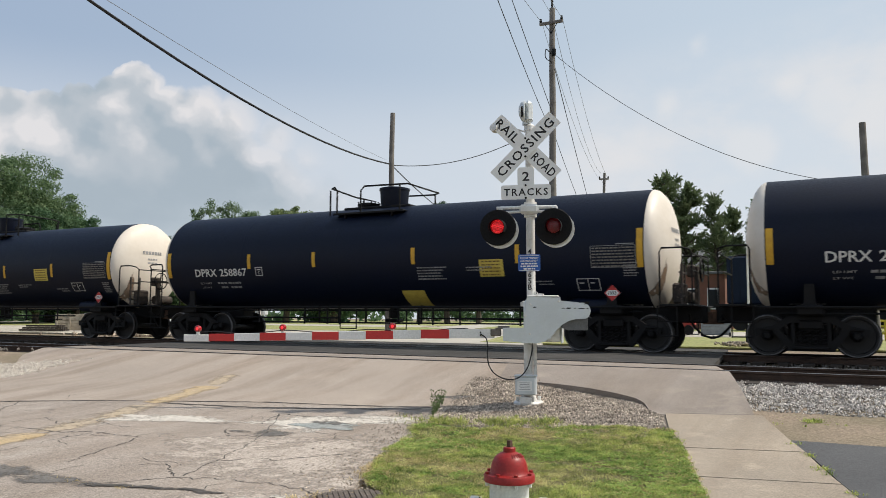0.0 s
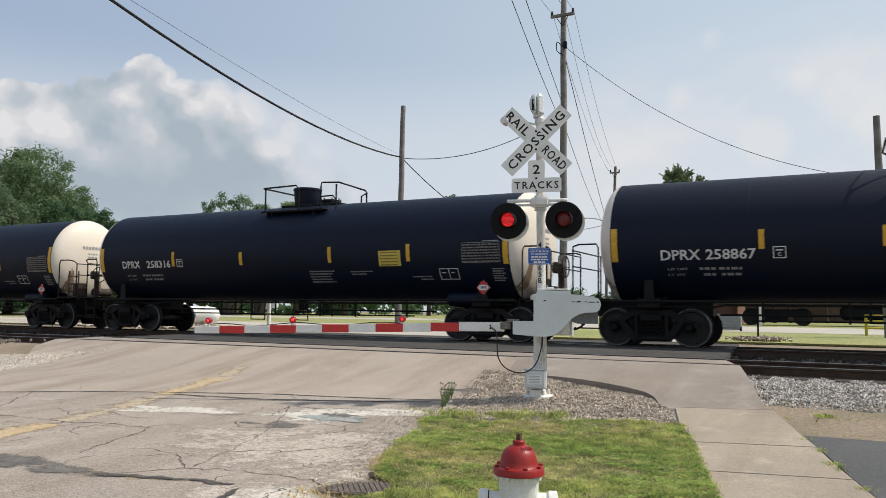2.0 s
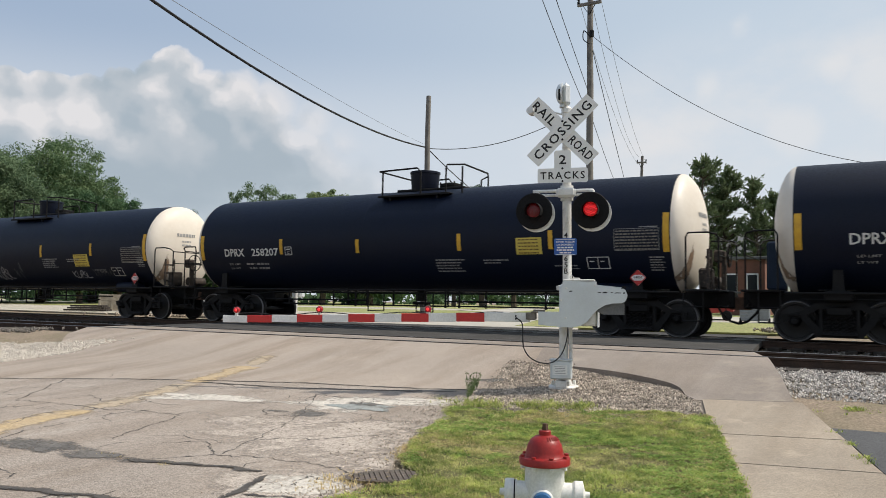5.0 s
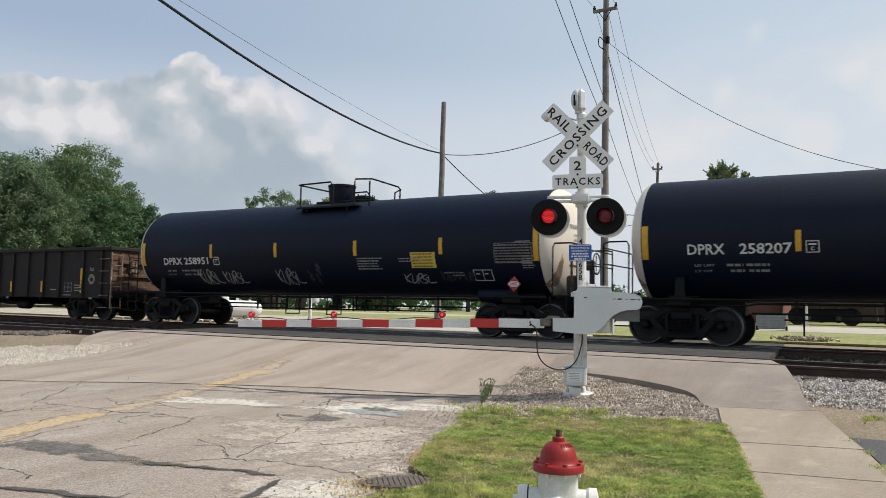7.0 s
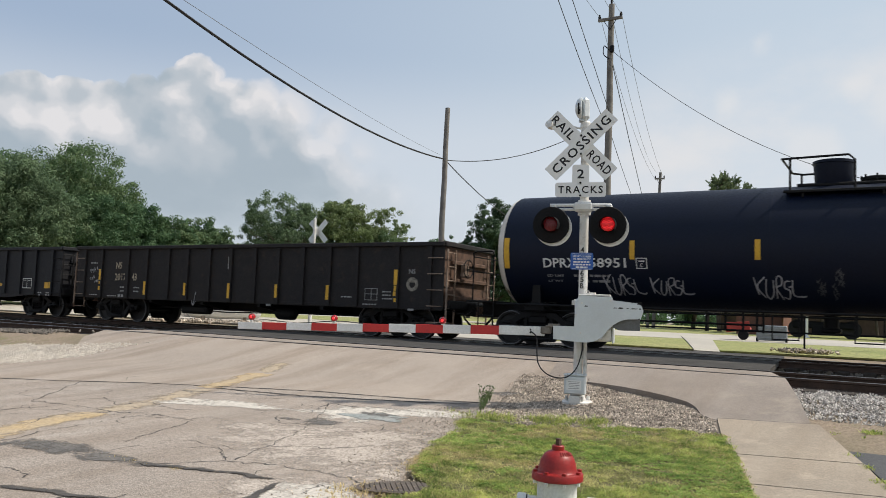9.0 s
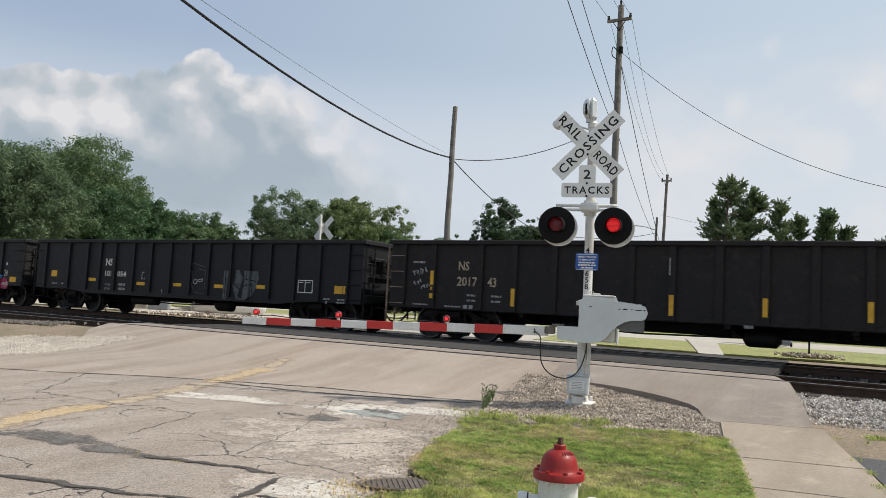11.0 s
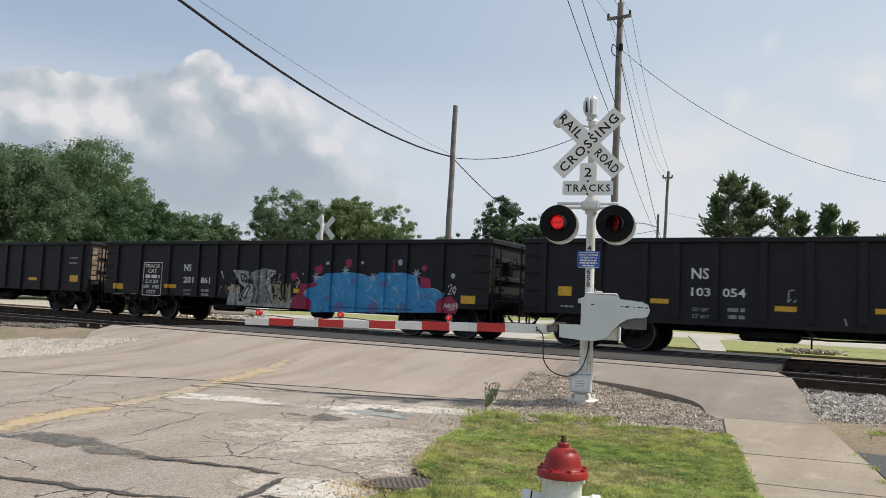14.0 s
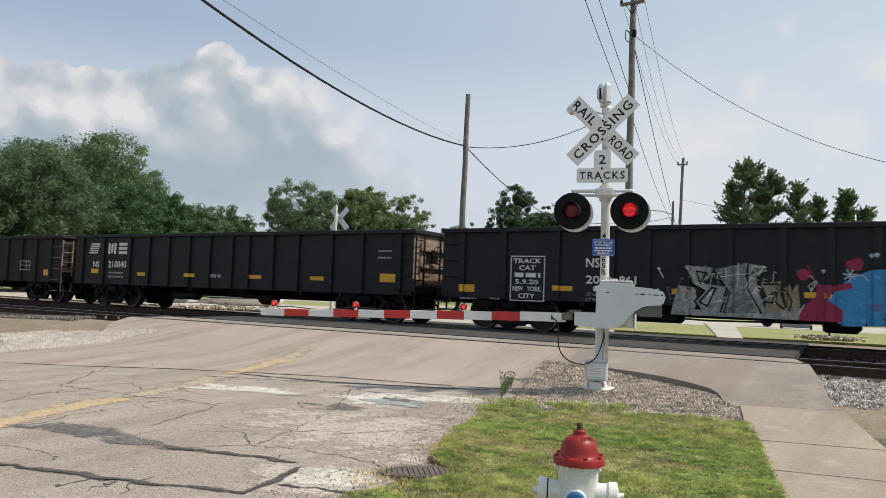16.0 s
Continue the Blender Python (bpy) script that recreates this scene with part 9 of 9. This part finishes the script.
M["grass_blade"] = leaf_material("grass_blade", (0.13, 0.165, 0.04), (0.74, 0.7, 0.31), 5.0, 2.4, 0.5)
M["grass_fresh"] = leaf_material("grass_fresh", (0.085, 0.15, 0.03), (0.6, 0.66, 0.2), 5.0, 2.2, 0.5)
M["clover_leaf"] = leaf_material("clover_leaf", (0.08, 0.165, 0.028), (0.4, 0.52, 0.14), 5.0, 1.6, 0.45)
M["grass_dry"] = leaf_material("grass_dry", (0.38, 0.3, 0.14), (0.74, 0.6, 0.34), 6.0, 1.5, 0.5)


def on_verge(rr, thin=0.0):
    y = rr.uniform(1.2, 9.7)
    if y < 2.8 and rr.random() > (y - 1.2) / 1.6:
        return None
    x = rr.uniform(edge(VERGE_L, y) - 0.04 + 0.09 * noise.noise((y * 2.3, 0, 4)) + 0.05 * noise.noise((y * 9, 0, 4)), edge(SW_L, y) + 0.03 + 0.03 * noise.noise((y * 6, 0, 2)))
    if y > 8.68 + 0.6 * max(0.0, min(1.0, (x + 3.8) / 1.3)) + 0.2 * noise.noise((x * 1.3, 0, 7)) + 0.15 * noise.noise((x * 6, 0, 9)):
        return None
    q = noise.noise((x * 0.9, y * 0.9, 11))
    clump = noise.noise((x * 5, y * 5, 15))
    if clump < -0.25 and rr.random() < 0.6:
        return None
    return (x, y, road_z(y) + 0.025, 1.0 + 0.5 * q + 0.9 * max(0.0, clump))


def lush(rr):
    p = on_verge(rr)
    if p is None:
        return None
    x, y, z, h = p
    rim = min(abs(x - edge(VERGE_L, y)), abs(x - edge(SW_L, y)))
    if (rim > 0.1 or rr.random() < 0.5) and noise.noise((x * 0.8, y * 0.8, 21)) + 0.7 * noise.noise((x * 2.6, y * 2.6, 9)) + rr.gauss(0, 0.1) < 0.05:
        return None
    return (x, y, z, h * 1.1)


def dry(rr):
    p = on_verge(rr)
    if p is None or noise.noise((p[0] * 0.7, p[1] * 0.7, 31)) + 0.6 * noise.noise((p[0] * 2.4, p[1] * 2.4, 19)) + rr.gauss(0, 0.1) < 0.08:
        return None
    return (p[0], p[1], p[2], 0.8)


blades("grass", "short mown green grass blades", 26000, on_verge, 0.014, "grass_blade", 1, 0.0055)
blades("grass", "fresh green grass and clover along the edges", 17000, lush, 0.016, "grass_fresh", 2, 0.0065)


def clover():
    """Flat leaflets close over the turf, in drifts towards the walk."""
    rr, rnd, pts = random.Random(61), np.random.default_rng(61), []
    while len(pts) < 15000:
        p = on_verge(rr)
        if p is None:
            continue
        side = (p[0] - edge(VERGE_L, p[1])) / (edge(SW_L, p[1]) - edge(VERGE_L, p[1]))
        if noise.noise((p[0] * 1.1, p[1] * 1.1, 41)) + 0.5 * noise.noise((p[0] * 4, p[1] * 4, 43)) + 0.42 * side ** 2 + rr.gauss(0, 0.08) > 0.24:
            pts.append((p[0], p[1], p[2] + 0.012 * rr.random()))
    c = np.repeat(np.array(pts), 3, 0)
    n = len(c)
    a = np.tile(np.arange(3) * 2.094, len(pts)) + np.repeat(rnd.random(len(pts)) * 6.3, 3)
    u = np.c_[np.cos(a), np.sin(a), rnd.uniform(-0.1, 0.6, n)] * 0.019
    v = np.c_[-np.sin(a), np.cos(a), rnd.uniform(-0.3, 0.3, n)] * 0.0105
    q = np.stack([c, c + u * 0.6 + v, c + u, c + u * 0.6 - v], 1).reshape(-1, 3)
    me = bpy.data.meshes.new("clover")
    me.from_pydata(q.tolist(), [], np.arange(len(q)).reshape(-1, 4).tolist())
    me.materials.append(M["clover_leaf"])
    tagged(part("clover", me, None), "bright green clover leaves among the mown grass", "clover", kind="stuff")


clover()
blades("grass", "dry straw-coloured grass blades", 10000, dry, 0.015, "grass_dry", 3, 0.0065)
def edge_tufts(rr):
    # two ragged clumps that have crept into the gravel
    cx, cy, w = rr.choice(((-4.62, 9.0, 0.2), (-4.5, 8.9, 0.16), (-3.72, 9.15, 0.17), (-3.85, 9.05, 0.1), (-3.3, 9.25, 0.07)))
    x, y = cx + rr.gauss(0, w * 1.15), cy - 0.03 + rr.gauss(0, 0.12)
    return (x, y, bed_z(x, y), 1.0)


blades("grass", "yellow-green tufts along the gravel edge", 330, edge_tufts, 0.06, "grass_fresh", 4, 0.008)
blades("grass", "yellowing tufts along the gravel edge", 330, edge_tufts, 0.05, "grass_blade", 14, 0.008)
blades("grass", "dry grass clumps at the road edge", 90, lambda rr: (-3.72 + rr.gauss(0, 0.16), 5.15 + rr.gauss(0, 0.14), road_z(5.1) + 0.01, 1.0), 0.03, "grass_dry", 5, 0.008)
blades("grass", "grass tufts between the sidewalk and the driveway", 70, lambda rr: (lambda y: (edge(SW_R, y) + 0.06 + rr.gauss(0, 0.025), y + rr.gauss(0, 0.05), road_z(y) + 0.01, 0.9))(rr.choice((7.2, 7.9, 8.05, 8.1, 8.6, 9.1))), 0.035, "grass_fresh", 9, 0.007)
blades("grass", "dry straw grass along the verge's broken edge", 260, lambda rr: (lambda y: (edge(VERGE_L, y) + rr.gauss(0.02, 0.07), y, road_z(y) + 0.01, 0.9))(rr.uniform(5.9, 6.9)), 0.022, "grass_dry", 10, 0.008)
blades("grass", "weeds in a crack of the road", 14, lambda rr: (-5.85 + rr.uniform(-0.5, 0.6), 4.86 + rr.gauss(0, 0.03), road_z(4.8) + 0.004, 1.0), 0.016, "grass_dry", 6, 0.007)
blades("grass", "weeds in the brown dirt beside the ballast", 60, lambda rr: (rr.uniform(-0.9, 4), rr.uniform(10.2, 11.2), land_z(0, 10.5) - 0.02, 0.5) if rr.random() < 0.5 else (-0.45 + rr.gauss(0, 0.06), 10.75 + rr.gauss(0, 0.06), land_z(0, 10.7) - 0.02, 0.7), 0.06, "grass_fresh", 8, 0.01)


def weed(x, y, h, seed):
    ob = thing("weed", "spindly green weed at the road edge", "plant", pose(x, y, road_z(y) - 0.01), "weeds")
    rr, rnd = random.Random(seed), np.random.default_rng(seed)
    g, ends = Geo(), []
    for k in range(12):
        a, l = rr.uniform(0, 6.3), h * rr.uniform(0.5, 1.0)
        tip = (math.cos(a) * l * 0.35, math.sin(a) * l * 0.35, l)
        g.tube([(0, 0, 0), (tip[0] * 0.3, tip[1] * 0.3, l * 0.55), tip], [0.0028, 0.002, 0.001], 4)
        ends += [tip, (tip[0] * 0.6, tip[1] * 0.6, l * 0.7), (tip[0] * 0.3, tip[1] * 0.3, l * 0.45)]
    part("stem", g, "leaf_light", ob)
    q = leaves(np.array(ends), np.full(len(ends), h * 0.09), 4, h * 0.055, rnd, 2.6)
    me = bpy.data.meshes.new("foliage")
    me.from_pydata(q.tolist(), [], np.arange(len(q)).reshape(-1, 3).tolist())
    me.materials.append(M["leaf_light"])
    part("foliage", me, None, ob)


for k, (x, y, h) in enumerate(((-4.98, 9.6, 0.3), (-5.06, 9.8, 0.26), (-4.9, 9.4, 0.24), (-5.12, 10.0, 0.2), (-4.84, 9.2, 0.2), (-4.95, 9.48, 0.22))):
    weed(x, y, h, 300 + k)


M["drain_iron"] = material("drain_iron", (0.13, 0.105, 0.09), (0.09, 0.075, 0.065), 0.9, scale=5, fine=50, bump=0.3, third=(0.18, 0.145, 0.115))


def drain():
    ob = thing("drain_grate", "rusty brown ribbed drain grate sunk at the road edge", "drain grate", pose(-3.56, 5.42, road_z(5.42) + 0.02, 0.9, 0, 40))
    out = [(0.36 * math.cos(a), 0.19 * math.sin(a)) for a in spread(0, 2 * math.pi, 25)[:-1]]
    part("rim", Geo().add([(x, y, 0) for x, y in out] + [(x * 0.9, y * 0.9, 0.006) for x, y in out], [(k, (k + 1) % 24, (k + 1) % 24 + 24, k + 24) for k in range(24)]), "drain_iron", ob)
    for k in range(13):
        x = -0.26 + 0.043 * k
        w = 0.18 * math.sqrt(max(0.05, 1 - (x / 0.29) ** 2))
        part("bar", Geo().box((x, 0, 0.004), (0.037, 2 * w, 0.006), 0.002), "drain_iron", ob)
    part("pit", Geo().add([(x * 0.88, y * 0.88, -0.004) for x, y in out], [tuple(range(24))]), "rust", ob)


drain()


# ---- what moves: the train runs at an even pace, its wheels roll ----
def motions():
    for car in CARS:
        base = car.matrix_basis.translation.copy()
        walk(car, [(t, pose(base.x + PACE * t + 0.11, base.y, base.z)) for t in range(-1, 18)])
    times = [k / 15 for k in range(-4, 245)]
    for wheelset in WHEELSETS:
        at = wheelset.matrix_basis.translation.copy()
        walk(wheelset, [(t, pose(at.x, at.y, at.z) @ Matrix.Rotation(PACE * t / 0.457, 4, "Y")) for t in times])
    # the two lamps light by turns: each disc flips over in a tenth of a second, the waking one first
    for disc, side in LAMPS:
        at = disc.matrix_basis.translation.copy()
        angle = 0.0 if side < 0 else 180.0
        rows, t = [(-0.2, angle)], FLASH_START
        while t < 16.3:
            n = round(t * FPS)
            first = n if angle % 360 == 0 else n - 2
            rows += [((first + k) / FPS, angle + 60 * k) for k in range(4)]
            angle += 180
            t += FLASH
        rows.append((16.7, angle))
        walk(disc, [(t, pose(at.x, at.y, at.z) @ Matrix.Rotation(radians(a), 4, "Z")) for t, a in rows])


FLASH_START, FLASH = 0.075, 0.602
motions()
